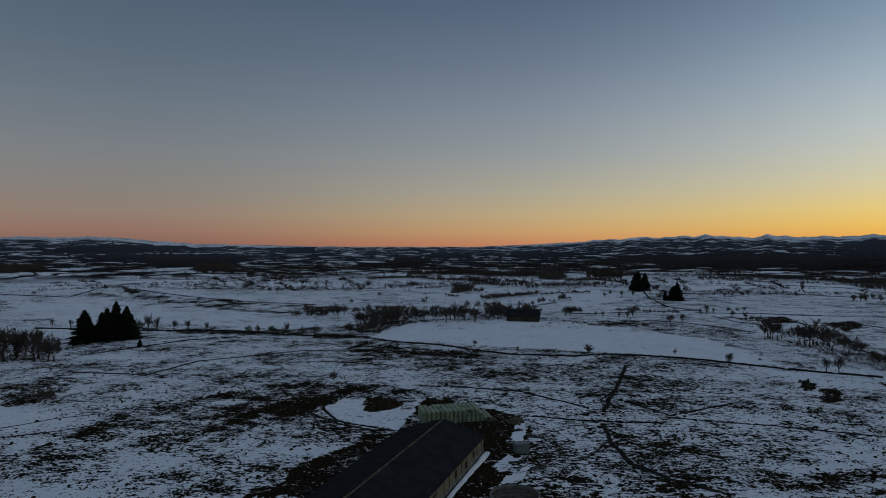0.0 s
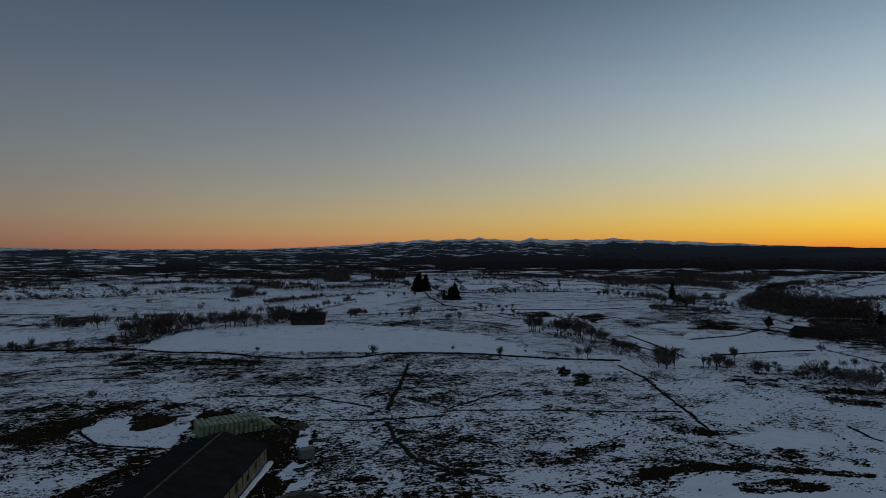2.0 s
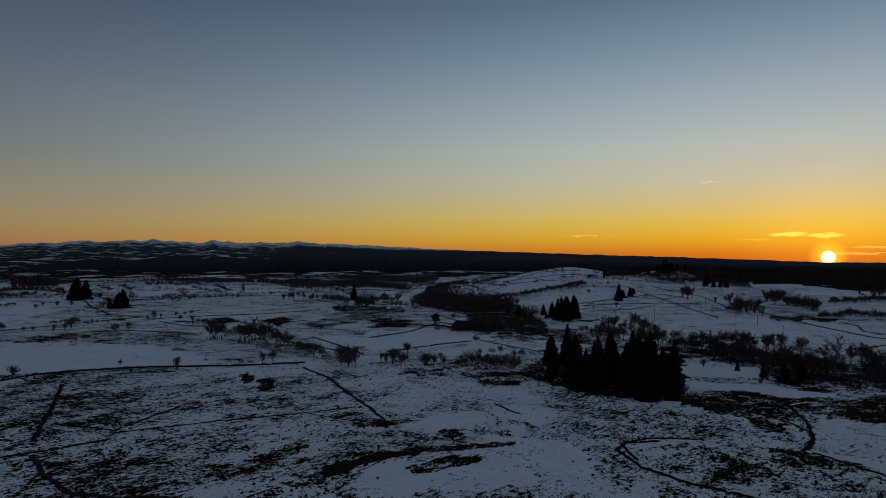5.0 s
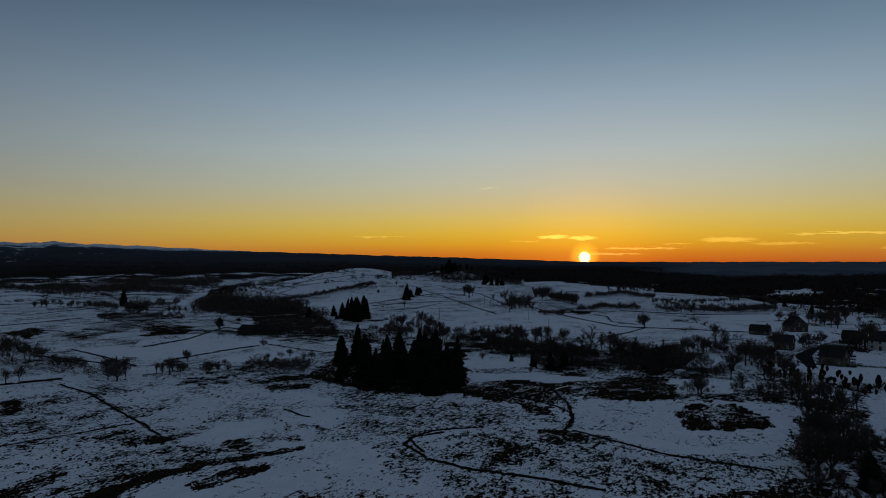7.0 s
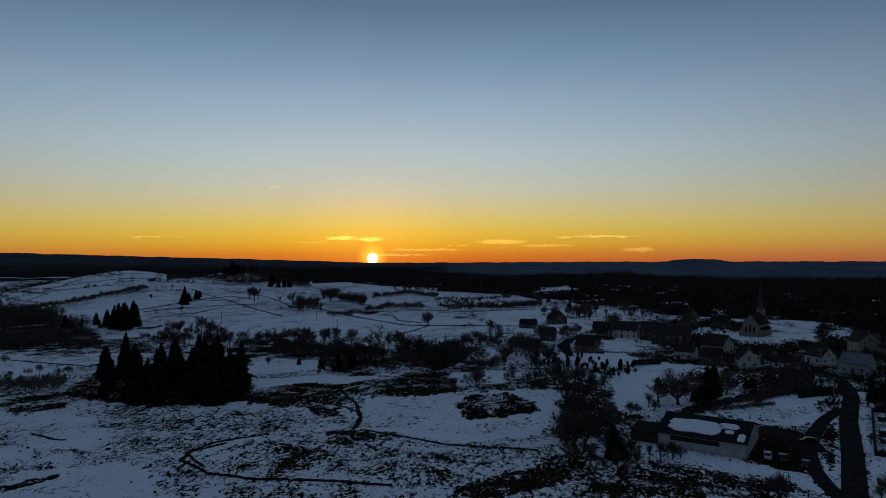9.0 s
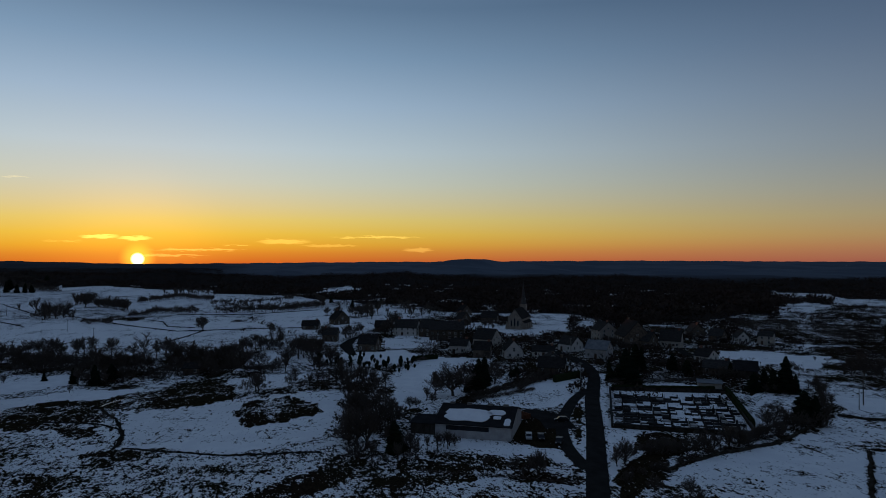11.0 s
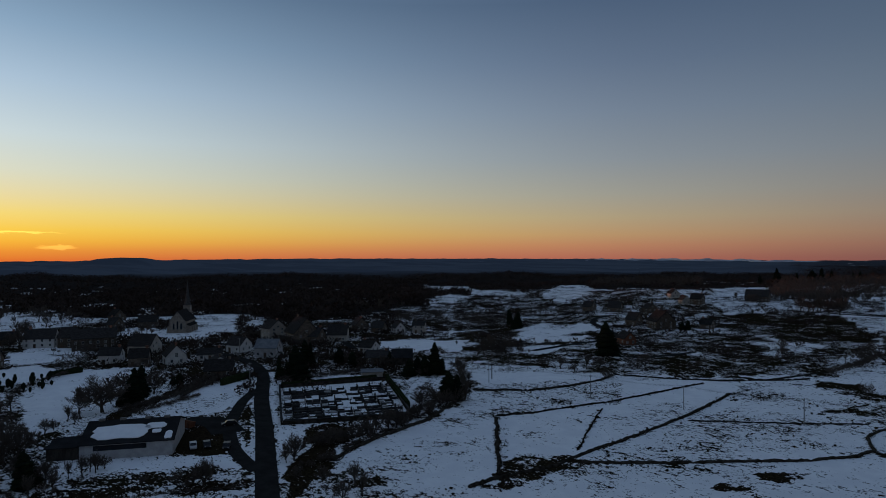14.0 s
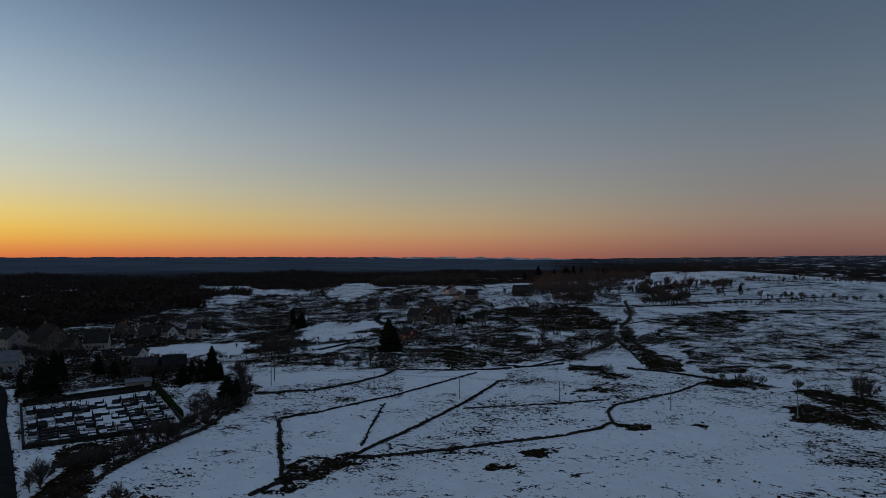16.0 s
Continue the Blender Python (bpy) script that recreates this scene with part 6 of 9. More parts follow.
BARE_NEAR_C = [([(84.9, 214.9), (116.1, 205.5), (124.3, 168.0), (133.6, 146.1), (112.4, 151.9), (93.4, 172.3)], 0.62),
    ([(193.5, 13.7), (209.0, 20.4), (220.4, 15.6), (221.0, 2.1), (213.9, -7.2), (203.8, -8.6), (198.0, 1.9)], 0.97),
    ([(221.1, 51.3), (255.2, 54.6), (238.9, 23.3), (226.6, 14.1), (223.0, 29.6)], 0.95),
    ([(161.5, 86.1), (174.0, 71.1), (182.8, 44.1), (163.2, 15.9), (152.0, -3.7), (142.5, 11.4), (143.6, 39.9), (145.2, 64.8)], 0.68),
    ([(142.8, 7.7), (154.9, -6.5), (161.4, -13.6), (145.5, -12.3), (133.0, 1.4), (131.1, 15.1)], 1.0),
    ([(143.0, -16.9), (147.7, -26.1), (150.3, -48.7), (147.6, -61.9), (138.9, -45.0), (136.3, -21.8)], 0.9)]
BARE_NEAR_D = [([(231.7, 99.1), (243.3, 85.7), (245.9, 59.3), (225.5, 58.5), (214.1, 75.4), (209.6, 89.7)], 0.92),
    ([(-24.7, 202.5), (-25.1, 216.6), (-10.7, 217.7), (-7.8, 211.9), (-14.9, 207.5)], 0.95),
    ([(-65.4, 234.0), (-43.5, 242.1), (-16.7, 232.4), (4.6, 221.0), (21.6, 209.9), (24.1, 201.6), (4.4, 213.0), (-16.1, 224.4), (-32.5, 224.7), (-40.2, 215.3), (-48.1, 224.9), (-63.3, 226.3)], 0.85),
    ([(136.5, 246.8), (141.1, 247.6), (133.0, 228.0), (126.8, 227.0)], 1.0),
    ([(127.5, 217.4), (138.9, 225.7), (131.0, 210.6), (124.2, 207.7)], 1.0),
    ([(88.6, 141.5), (94.1, 147.5), (100.1, 146.0), (99.1, 140.6), (92.1, 139.3)], 0.98)]
BARE_NEAR_E = [([(117.1, 147.0), (125.0, 149.7), (124.8, 145.9), (118.8, 144.4)], 0.98),
    ([(121.0, 142.6), (129.9, 144.1), (136.1, 138.3), (130.3, 138.3)], 0.95),
    ([(85.4, 118.4), (92.7, 124.2), (105.7, 122.8), (117.1, 119.1), (127.3, 111.2), (137.7, 103.1), (135.3, 101.3), (123.5, 107.9), (113.6, 115.5), (103.3, 118.2), (91.0, 118.0)], 0.95),
    ([(101.4, 109.2), (107.3, 109.1), (119.0, 104.0), (119.5, 100.3), (113.0, 100.1), (100.9, 105.6)], 1.05),
    ([(46.6, 136.2), (51.3, 143.1), (80.6, 141.7), (81.9, 119.6), (69.6, 113.3), (42.1, 123.0)], 0.62),
    ([(130.7, 123.8), (135.3, 124.7), (138.6, 121.0), (130.9, 120.6)], 0.95),
    ([(188.7, 162.5), (197.2, 163.3), (202.6, 151.5), (196.2, 146.7), (188.9, 154.4)], 0.95)]
BARE_NEAR_F = [([(191.4, 203.0), (204.6, 176.2), (218.6, 161.8), (210.6, 155.9), (191.2, 176.1), (179.6, 196.2)], 0.72),
    ([(87.6, -259.6), (77.2, -265.0), (60.5, -253.9), (70.9, -251.2)], 0.95),
    ([(33.4, -266.9), (22.0, -274.1), (9.6, -264.8), (15.1, -256.6), (28.3, -257.5)], 1.1),
    ([(3.9, -262.0), (-2.6, -269.0), (-12.7, -261.7), (-23.4, -258.9), (-22.0, -243.0), (-12.2, -250.7)], 1.1),
    ([(5.1, -233.9), (0.8, -241.0), (-11.2, -231.7), (-20.1, -222.1), (-15.7, -214.4), (-4.9, -212.9), (0.8, -219.0)], 1.1),
    ([(62.1, -147.5), (57.7, -153.5), (53.1, -157.3), (55.2, -147.0), (59.3, -144.3)], 1.0),
    ([(64.6, -132.0), (60.4, -138.4), (59.3, -136.7), (62.0, -131.1)], 1.0),
    ([(46.0, -137.5), (43.5, -140.4), (43.0, -137.4)], 1.0)]
BARE_NEAR_G = [([(45.1, -184.6), (38.7, -189.1), (38.7, -183.0), (43.6, -179.8)], 1.0),
    ([(29.3, -195.8), (23.3, -198.6), (24.1, -192.5)], 0.97),
    ([(64.6, -229.1), (60.7, -237.4), (54.8, -231.6), (62.7, -222.3)], 0.8),
    ([(48.9, -391.0), (8.3, -489.9), (-53.5, -591.6), (-31.8, -351.6), (5.6, -328.0), (28.5, -299.7), (46.4, -297.4)], 0.74),
    ([(41.2, -470.2), (-62.2, -688.2), (-51.1, -564.7), (31.3, -428.9)], 0.62)]
BARE_NEAR = BARE_NEAR_A + BARE_NEAR_B + BARE_NEAR_C + BARE_NEAR_D + BARE_NEAR_E + BARE_NEAR_F + BARE_NEAR_G
# unbroken snow close by: plan outline
CLEAN_NEAR_A = [([(216.8, -103.0), (213.6, -98.0), (199.5, -88.0), (184.3, -80.3), (168.5, -73.9), (159.8, -71.4), (152.5, -70.4), (153.2, -71.4), (161.2, -73.1), (171.8, -76.4), (186.4, -82.9), (198.7, -89.7), (210.0, -98.6)], 1),
    ([(199.4, -93.0), (207.0, -97.9), (152.8, -72.2), (155.0, -72.2)], 1),
    ([(166.5, -85.0), (164.5, -93.1), (151.6, -85.4), (147.3, -86.8), (143.9, -78.6), (138.8, -73.5), (131.6, -69.9), (130.8, -67.2)], 1),
    ([(249.7, -124.6), (248.2, -127.4), (204.2, -103.6), (175.2, -90.1), (175.8, -88.8), (212.8, -106.6)], 1),
    ([(170.9, -42.1), (162.7, -58.9), (150.9, -69.2), (148.3, -62.6), (157.7, -45.2), (161.4, -39.0)], 1),
    ([(216.5, -114.7), (201.7, -146.0), (195.1, -143.2), (208.5, -110.5)], 1)]
CLEAN_NEAR_B = [([(126.5, -78.7), (138.5, -89.6), (150.6, -119.0), (165.8, -155.0), (141.7, -148.1), (97.5, -101.8), (109.4, -79.1)], 1),
    ([(207.4, -56.6), (240.7, -87.2), (233.5, -109.7), (218.5, -96.8), (199.7, -82.3), (199.9, -70.5)], 1),
    ([(11.3, 147.6), (15.6, 156.2), (19.0, 153.8), (17.1, 149.0), (13.3, 143.4)], 1),
    ([(17.7, 167.1), (20.5, 182.9), (23.6, 184.5), (20.2, 163.8)], 1),
    ([(11.3, 135.5), (13.7, 141.3), (18.4, 143.8), (17.1, 138.9)], 1),
    ([(-37.5, 203.6), (-34.7, 214.2), (-24.5, 215.6), (-21.8, 202.8), (-15.5, 208.4), (-8.1, 217.8), (-8.3, 203.8), (-10.4, 188.7), (-14.7, 177.4), (-23.3, 183.5), (-32.7, 191.2)], 1)]
CLEAN_NEAR_C = [([(83.2, 103.8), (92.3, 109.2), (101.0, 109.6), (118.8, 99.6), (132.1, 103.8), (132.2, 93.6), (114.1, 82.8), (91.4, 96.6)], 1),
    ([(225.5, 54.4), (234.9, 43.9), (222.0, 21.6), (227.8, -9.6), (216.6, -13.7), (180.8, -7.6), (179.2, 17.5), (196.3, 38.4)], 1),
    ([(182.2, 157.7), (188.7, 140.0), (169.3, 112.0), (153.8, 106.3), (156.7, 125.9)], 1),
    ([(146.3, 92.4), (135.7, 79.0), (126.2, 73.4), (122.5, 106.0), (135.4, 117.1), (140.6, 104.2)], 1),
    ([(131.2, -145.6), (109.9, -206.6), (92.5, -217.1), (97.7, -183.6), (99.2, -126.8), (112.5, -124.8)], 1),
    ([(163.3, 133.6), (175.2, 129.7), (139.0, 103.0), (147.8, 117.8)], 1),
    ([(88.4, 111.1), (96.8, 115.9), (106.3, 112.8), (95.8, 104.8), (86.8, 107.3)], 1)]
CLEAN_NEAR_D = [([(75.0, 134.5), (79.8, 137.5), (83.3, 134.3), (76.4, 122.1), (73.8, 127.1)], 1),
    ([(127.2, 137.0), (146.7, 138.9), (155.5, 130.5), (147.8, 122.5), (127.2, 127.4)], 1)]
CLEAN_NEAR = CLEAN_NEAR_A + CLEAN_NEAR_B + CLEAN_NEAR_C + CLEAN_NEAR_D
# brush close by: plan outline, height
WOODS_NEAR_A = [([(149.6, -84.8), (160.5, -92.0), (157.9, -100.2), (145.1, -94.2)], 1.4)]
WOODS_NEAR = WOODS_NEAR_A
WALLS, WOODS = WALLS + WALLS_MORE + WALLS_NEAR, WOODS + WOODS_MORE + WOODS_NEAR
BARE, CLEAN = BARE + BARE_MORE, CLEAN + CLEAN_MORE
ROWS, LONE, FIRS = ROWS + ROWS_NEAR, LONE + LONE_NEAR, FIRS + FIRS_NEAR


# ---- small makers ----
class Form:
    """Collects corners and faces of one mesh."""

    def __init__(self):
        self.v, self.f = [], []

    def add(self, verts, faces):
        n = len(self.v)
        self.v += [tuple(p) for p in verts]
        self.f += [tuple(i + n for i in q) for q in faces]
        return self

    def box(self, x0, y0, z0, x1, y1, z1, bevel=0.0):
        b = bevel
        if not b:
            return self.add([(x, y, z) for z in (z0, z1) for x, y in ((x0, y0), (x1, y0), (x1, y1), (x0, y1))],
                            [(3, 2, 1, 0), (4, 5, 6, 7), (0, 1, 5, 4), (1, 2, 6, 5), (2, 3, 7, 6), (3, 0, 4, 7)])
        ring = [(x0 + b, y0), (x1 - b, y0), (x1, y0 + b), (x1, y1 - b), (x1 - b, y1), (x0 + b, y1), (x0, y1 - b), (x0, y0 + b)]
        inn = [(min(max(x, x0 + b), x1 - b), min(max(y, y0 + b), y1 - b)) for x, y in ring]
        v = [(x, y, z0) for x, y in ring] + [(x, y, z1 - b) for x, y in ring] + [(x, y, z1) for x, y in inn]
        f = [tuple(range(7, -1, -1)), tuple(range(16, 24))]
        for k in (0, 8):
            f += [(k + i, k + (i + 1) % 8, k + 8 + (i + 1) % 8, k + 8 + i) for i in range(8)]
        return self.add(v, f)

    def tube(self, p, q, ra, rb, n=6, cap=True):
        p, q = Vector(p), Vector(q)
        d = (q - p).normalized()
        a = d.orthogonal().normalized()
        b = d.cross(a)
        ring = [a * math.cos(2 * math.pi * i / n) + b * math.sin(2 * math.pi * i / n) for i in range(n)]
        f = [(i, (i + 1) % n, n + (i + 1) % n, n + i) for i in range(n)]
        if cap:
            f += [tuple(range(n - 1, -1, -1)), tuple(range(n, 2 * n))]
        return self.add([p + r * ra for r in ring] + [q + r * rb for r in ring], f)

    def prism(self, outline, y0, y1):
        """An outline in x and z, drawn from y0 to y1."""
        n = len(outline)
        return self.add([(x, y0, z) for x, z in outline] + [(x, y1, z) for x, z in outline],
                        [tuple(range(n)), tuple(range(2 * n - 1, n - 1, -1))] + [(i, n + i, n + (i + 1) % n, (i + 1) % n) for i in range(n)])

    def data(self, name, material):
        me = bpy.data.meshes.new(name)
        me.from_pydata(self.v, [], self.f)
        me.materials.append(material)
        me.validate()
        return me


def part(name, form, material, parent, label="", place=None):
    ob = new(name, form if isinstance(form, bpy.types.Mesh) else form.data(name, material))
    ob.parent = parent
    if place is not None:
        ob.matrix_basis = place
    return tagged(ob, label)


def thing(name, label, category, m=None, group="", kind=""):
    ob = new(name)
    ob.empty_display_size = 0.5
    if m is not None:
        ob.matrix_basis = m
    return tagged(ob, label, category, group, kind)


def solo(name, form, material, label, category, m=None, group="", kind=""):
    ob = new(name, form.data(name, material))
    if m is not None:
        ob.matrix_basis = m
    return tagged(ob, label, category, group, kind)


def big_mesh(name, verts, faces, material):
    """A mesh from arrays of corners and of triangles or quads."""
    me = bpy.data.meshes.new(name)
    verts, faces = np.asarray(verts, np.float32), np.asarray(faces, np.int32)
    k = faces.shape[1]
    me.vertices.add(len(verts))
    me.vertices.foreach_set("co", verts.ravel())
    me.loops.add(faces.size)
    me.loops.foreach_set("vertex_index", faces.ravel())
    me.polygons.add(len(faces))
    me.polygons.foreach_set("loop_start", np.arange(0, faces.size, k, dtype=np.int32))
    me.update(calc_edges=True)
    me.materials.append(material)
    return me


def inside(poly, x, y):
    """Which of the points lie in the outline."""
    hit = np.zeros(x.shape, bool)
    for (ax, ay), (bx, by) in zip(poly, poly[1:] + poly[:1]):
        if ay != by:
            hit ^= ((ay > y) != (by > y)) & (x < (bx - ax) * (y - ay) / (by - ay) + ax)
    return hit


def to_line(line, x, y):
    """Distance of the points to a line through plan points."""
    d = np.full(x.shape, 1e9)
    for (ax, ay), (bx, by) in zip(line, line[1:]):
        ux, uy = bx - ax, by - ay
        s = np.clip(((x - ax) * ux + (y - ay) * uy) / (ux * ux + uy * uy + 1e-9), 0, 1)
        d = np.minimum(d, np.hypot(x - ax - s * ux, y - ay - s * uy))
    return d


def boxed(line, x, y, margin):
    xs, ys = [p[0] for p in line], [p[1] for p in line]
    return (x > min(xs) - margin) & (x < max(xs) + margin) & (y > min(ys) - margin) & (y < max(ys) + margin)


def lumps(x, y, s):
    """A soft irregular field between about -1 and 1."""
    return (np.sin(x / s + 1.7 * np.sin(y / s * 0.7 + 2)) * np.sin(y / s * 1.1 + 1.3 * np.sin(x / s * 0.6)) + 0.6 * np.sin(x / s * 2.3 + y / s * 1.7 + 1) * np.sin(y / s * 2.9 - x / s * 0.8)) / 1.3


def bareness(x, y):
    r = np.hypot(x, y)
    v = 0.36 + 0.15 * lumps(x, y, 38) + 0.09 * lumps(x, y, 90) + 0.08 * lumps(x, y, 14)
    v = np.where(r > 420, 0.31 + 0.16 * lumps(x, y, 70), v)
    v = v + 0.10 * smooth(50, 10, np.degrees(np.arctan2(x, y))) * smooth(470, 400, r)
    v = v - 0.03 * smooth(128, 136, np.degrees(np.arctan2(x, y))) * smooth(330, 250, r)
    bb = np.degrees(np.arctan2(x, y))
    v = v + 0.10 * smooth(20, 45, bb) * smooth(112, 96, bb) * smooth(235, 175, r)
    for poly, s in BARE:
        box = boxed(poly, x, y, 3)
        if box.any():
            idx = np.nonzero(box)
            hit = inside(poly, x[idx] + 1.8 * lumps(x[idx], y[idx], 4), y[idx] + 1.8 * lumps(y[idx] + 50, x[idx], 4))
            v[idx] = np.where(hit, np.maximum(v[idx], s - 0.08 + 0.13 * lumps(x[idx], y[idx], 6) + ((0.25 * lumps(x[idx], y[idx], 15) + 0.25 * lumps(x[idx], y[idx], 5)) if 0.48 < s < 0.8 and len(poly) > 6 else 0)), v[idx])
    for poly, s in CLEAN:
        box = boxed(poly, x, y, 3)
        if box.any():
            idx = np.nonzero(box)
            ragged = 1 + 7 * smooth(350, 600, r[idx])
            hit = inside(poly, x[idx] + ragged * lumps(x[idx], y[idx], 5), y[idx] + ragged * lumps(y[idx] + 9, x[idx], 7))
            v[idx] = np.where(hit, np.where(r[idx] > 380, 0.12 + 0.2 * smooth(400, 520, r[idx]) * smooth(98, 106, np.degrees(np.arctan2(x[idx], y[idx]))) + 0.16 * lumps(x[idx], y[idx], 11) + 0.12 * lumps(x[idx], y[idx], 4), -0.05), v[idx])
    for near, level in ((CLEAN_NEAR, 0.165), (BARE_NEAR, None)):
        for poly, s in near:
            box = boxed(poly, x, y, 3)
            if box.any():
                idx = np.nonzero(box)
                rim = sum(math.hypot(b[0] - a[0], b[1] - a[1]) for a, b in zip(poly, poly[1:] + poly[:1]))
                area = abs(sum(a[0] * b[1] - a[1] * b[0] for a, b in zip(poly, poly[1:] + poly[:1]))) / 2
                k = min(1.0, max(0.12, area / rim / 3.5))      # narrow strips keep their shape
                hit = inside(poly, x[idx] + k * (1.5 * lumps(x[idx], y[idx], 4) + 0.8 * lumps(x[idx], y[idx], 1.7)), y[idx] + k * (1.5 * lumps(y[idx] + 50, x[idx], 4) + 0.8 * lumps(y[idx], x[idx], 1.7)))
                v[idx] = np.where(hit, level + 0.1 * lumps(x[idx], y[idx], 11) + 0.08 * lumps(x[idx], y[idx], 4) if level is not None else s - 0.16 + 0.2 * lumps(x[idx], y[idx], 5) + 0.12 * lumps(x[idx], y[idx], 14), v[idx])
    for line, w, h in WALLS:
        box = boxed(line, x, y, 6)
        if box.any():
            idx = np.nonzero(box)
            d = to_line(line, x[idx], y[idx]) + 0.5 * lumps(x[idx], y[idx], 3)
            v[idx] = np.maximum(v[idx], 0.6 * smooth(w * 0.35 + 0.7 + r[idx] * 0.001, w * 0.25, d))
    for line, space, deep, h in BELTS:
        box = boxed(line, x, y, 12)
        if box.any():
            idx = np.nonzero(box)
            d = to_line(line, x[idx], y[idx]) + 1.2 * lumps(x[idx], y[idx], 4)
            v[idx] = np.maximum(v[idx], 0.64 * smooth(2.2 + 0.3 * deep, 1.0, d))
    for line, w in ROADS:
        box = boxed(line, x, y, 9)
        if box.any():
            idx = np.nonzero(box)
            d = to_line(line, x[idx], y[idx]) - w / 2
            v[idx] = np.maximum(v[idx], 0.5 * smooth(0.9, 0.2, d))
    return v


EDGE_B = [-180, -100, -40, 28, 34, 58, 66, 75, 80, 86, 93, 100, 106, 112, 120, 130, 137, 158, 166, 176, 180]
EDGE_R = [1060, 1500, 1500, 1500, 1700, 1600, 1250, 1080, 1000, 860, 690, 570, 505, 480, 470, 530, 880, 930, 980, 1060, 1060]
EDGE_W = [0.64, 0.58, 0.58, 0.60, 0.80, 0.95, 0.95, 0.95, 0.95, 0.9, 0.9, 0.95, 0.95, 0.95, 0.95, 0.9, 0.85, 0.85, 0.75, 0.66, 0.64]


def woodedness(x, y, z):
    r, b = np.hypot(x, y), np.degrees(np.arctan2(x, y))
    edge = np.interp(b, EDGE_B, EDGE_R) + 40 * lumps(x, y, 60)
    w = np.interp(b, EDGE_B, EDGE_W) * smooth(edge, edge + 60, r)
    w = w - 0.8 * smooth(0.55, 0.8, lumps(x, y, 31)) * smooth(1500, 1000, r)
    snowcap = smooth(3500, 4200, r) * smooth(56, 84, z + 8 * lumps(x, y, 90)) * smooth(60, 50, b)
    w = w * (1 - 0.9 * snowcap)
    for poly, s in DARK:
        box = boxed(poly, x, y, 40)
        if box.any():
            idx = np.nonzero(box)
            w[idx] = np.where(inside(poly, x[idx] + 14 * lumps(x[idx], y[idx], 22), y[idx] + 14 * lumps(y[idx] + 9, x[idx], 31)), np.maximum(w[idx], s), w[idx])
    for poly, s in CLEAN:
        box = boxed(poly, x, y, 3)
        if box.any():
            idx = np.nonzero(box)
            w[idx] = np.where(inside(poly, x[idx] + 8 * lumps(x[idx], y[idx], 5), y[idx] + 8 * lumps(y[idx] + 9, x[idx], 7)), -1.0, w[idx])
    return w


def build_ground():
    """One sheet of land out to the skyline, finer towards the side that is looked at."""
    b = np.radians(np.concatenate([np.arange(-40, 190, 0.2), np.arange(190, 320, 2.0)]))
    dep = np.radians(np.arange(23.5, 2.0, -0.1))
    r = np.concatenate([[0.5, 30, 60, 85, 105], 50 / np.tan(dep), np.geomspace(1460, 4960, 52)])
    R, B = np.meshgrid(r, b, indexing="ij")
    X, Y = R * np.sin(B), R * np.cos(B)
    Z = ground_z(X, Y)
    nr, nb = X.shape
    i, j = np.meshgrid(np.arange(nr - 1), np.arange(nb), indexing="ij")
    k = (j + 1) % nb
    quads = np.stack([i * nb + j, i * nb + k, (i + 1) * nb + k, (i + 1) * nb + j], -1).reshape(-1, 4)
    me = big_mesh("ground", np.stack([X, Y, Z], -1).reshape(-1, 3), quads, GROUND)
    bare = bareness(X, Y)
    wood = woodedness(X, Y, Z)
    bd = np.degrees(np.arctan2(X, Y))
    # share of painted haze: full over the western plain, partial elsewhere far off
    haziness = np.maximum(smooth(1600, 2100, R) * smooth(79, 88, bd) * smooth(168, 156, bd), 0.4 * smooth(1500, 3600, R))
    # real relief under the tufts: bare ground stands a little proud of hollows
    for name, value in (("bare", bare), ("wood", wood), ("far", smooth(900, 1600, R) * smooth(4200, 3500, R)), ("plain", haziness)):
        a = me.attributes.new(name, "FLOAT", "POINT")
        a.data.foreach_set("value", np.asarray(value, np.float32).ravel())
    me.shade_smooth()
    return tagged(new("ground", me), "rolling pasture land under thin patchy snow with brown heather", "ground", kind="structure")


ground = build_ground()


def gz(x, y):
    return float(ground_z(x, y))


def draped(line, w, lift, name, material, label, category, step=2.0, kind="structure"):
    """A strip laid on the land along a line."""
    pts = []
    for (ax, ay), (bx, by) in zip(line, line[1:]):
        n = max(1, int(math.hypot(bx - ax, by - ay) / step))
        pts += [(ax + (bx - ax) * k / n, ay + (by - ay) * k / n) for k in range(n)]
    pts.append(line[-1])
    for _ in range(6):
        pts = [pts[0]] + [((a[0] + 2 * p[0] + c[0]) / 4, (a[1] + 2 * p[1] + c[1]) / 4) for a, p, c in zip(pts, pts[1:], pts[2:])] + [pts[-1]]
    form = Form()
    rows = []
    for k, (x, y) in enumerate(pts):
        ax, ay = pts[max(0, k - 1)]
        bx, by = pts[min(len(pts) - 1, k + 1)]
        d = math.hypot(bx - ax, by - ay) or 1
        nx, ny = (by - ay) / d, -(bx - ax) / d
        rows.append([(x + nx * w * s, y + ny * w * s, gz(x + nx * w * s, y + ny * w * s) + lift - (0.5 if abs(s) > 0.5 else 0)) for s in (-0.54, -0.5, 0, 0.5, 0.54)])
    form.v = [p for row in rows for p in row]
    form.f = [(5 * k + i, 5 * k + i + 1, 5 * k + 6 + i, 5 * k + 5 + i) for k in range(len(rows) - 1) for i in range(4)]
    return solo(name, form, material, label, category, kind=kind)


for n, (line, w) in enumerate(ROADS):
    draped(line, w, 0.12, "road", ASPHALT, "cleared dark asphalt road between snowy verges" if n == 0 else "narrow dark asphalt lane cleared of snow", "road")


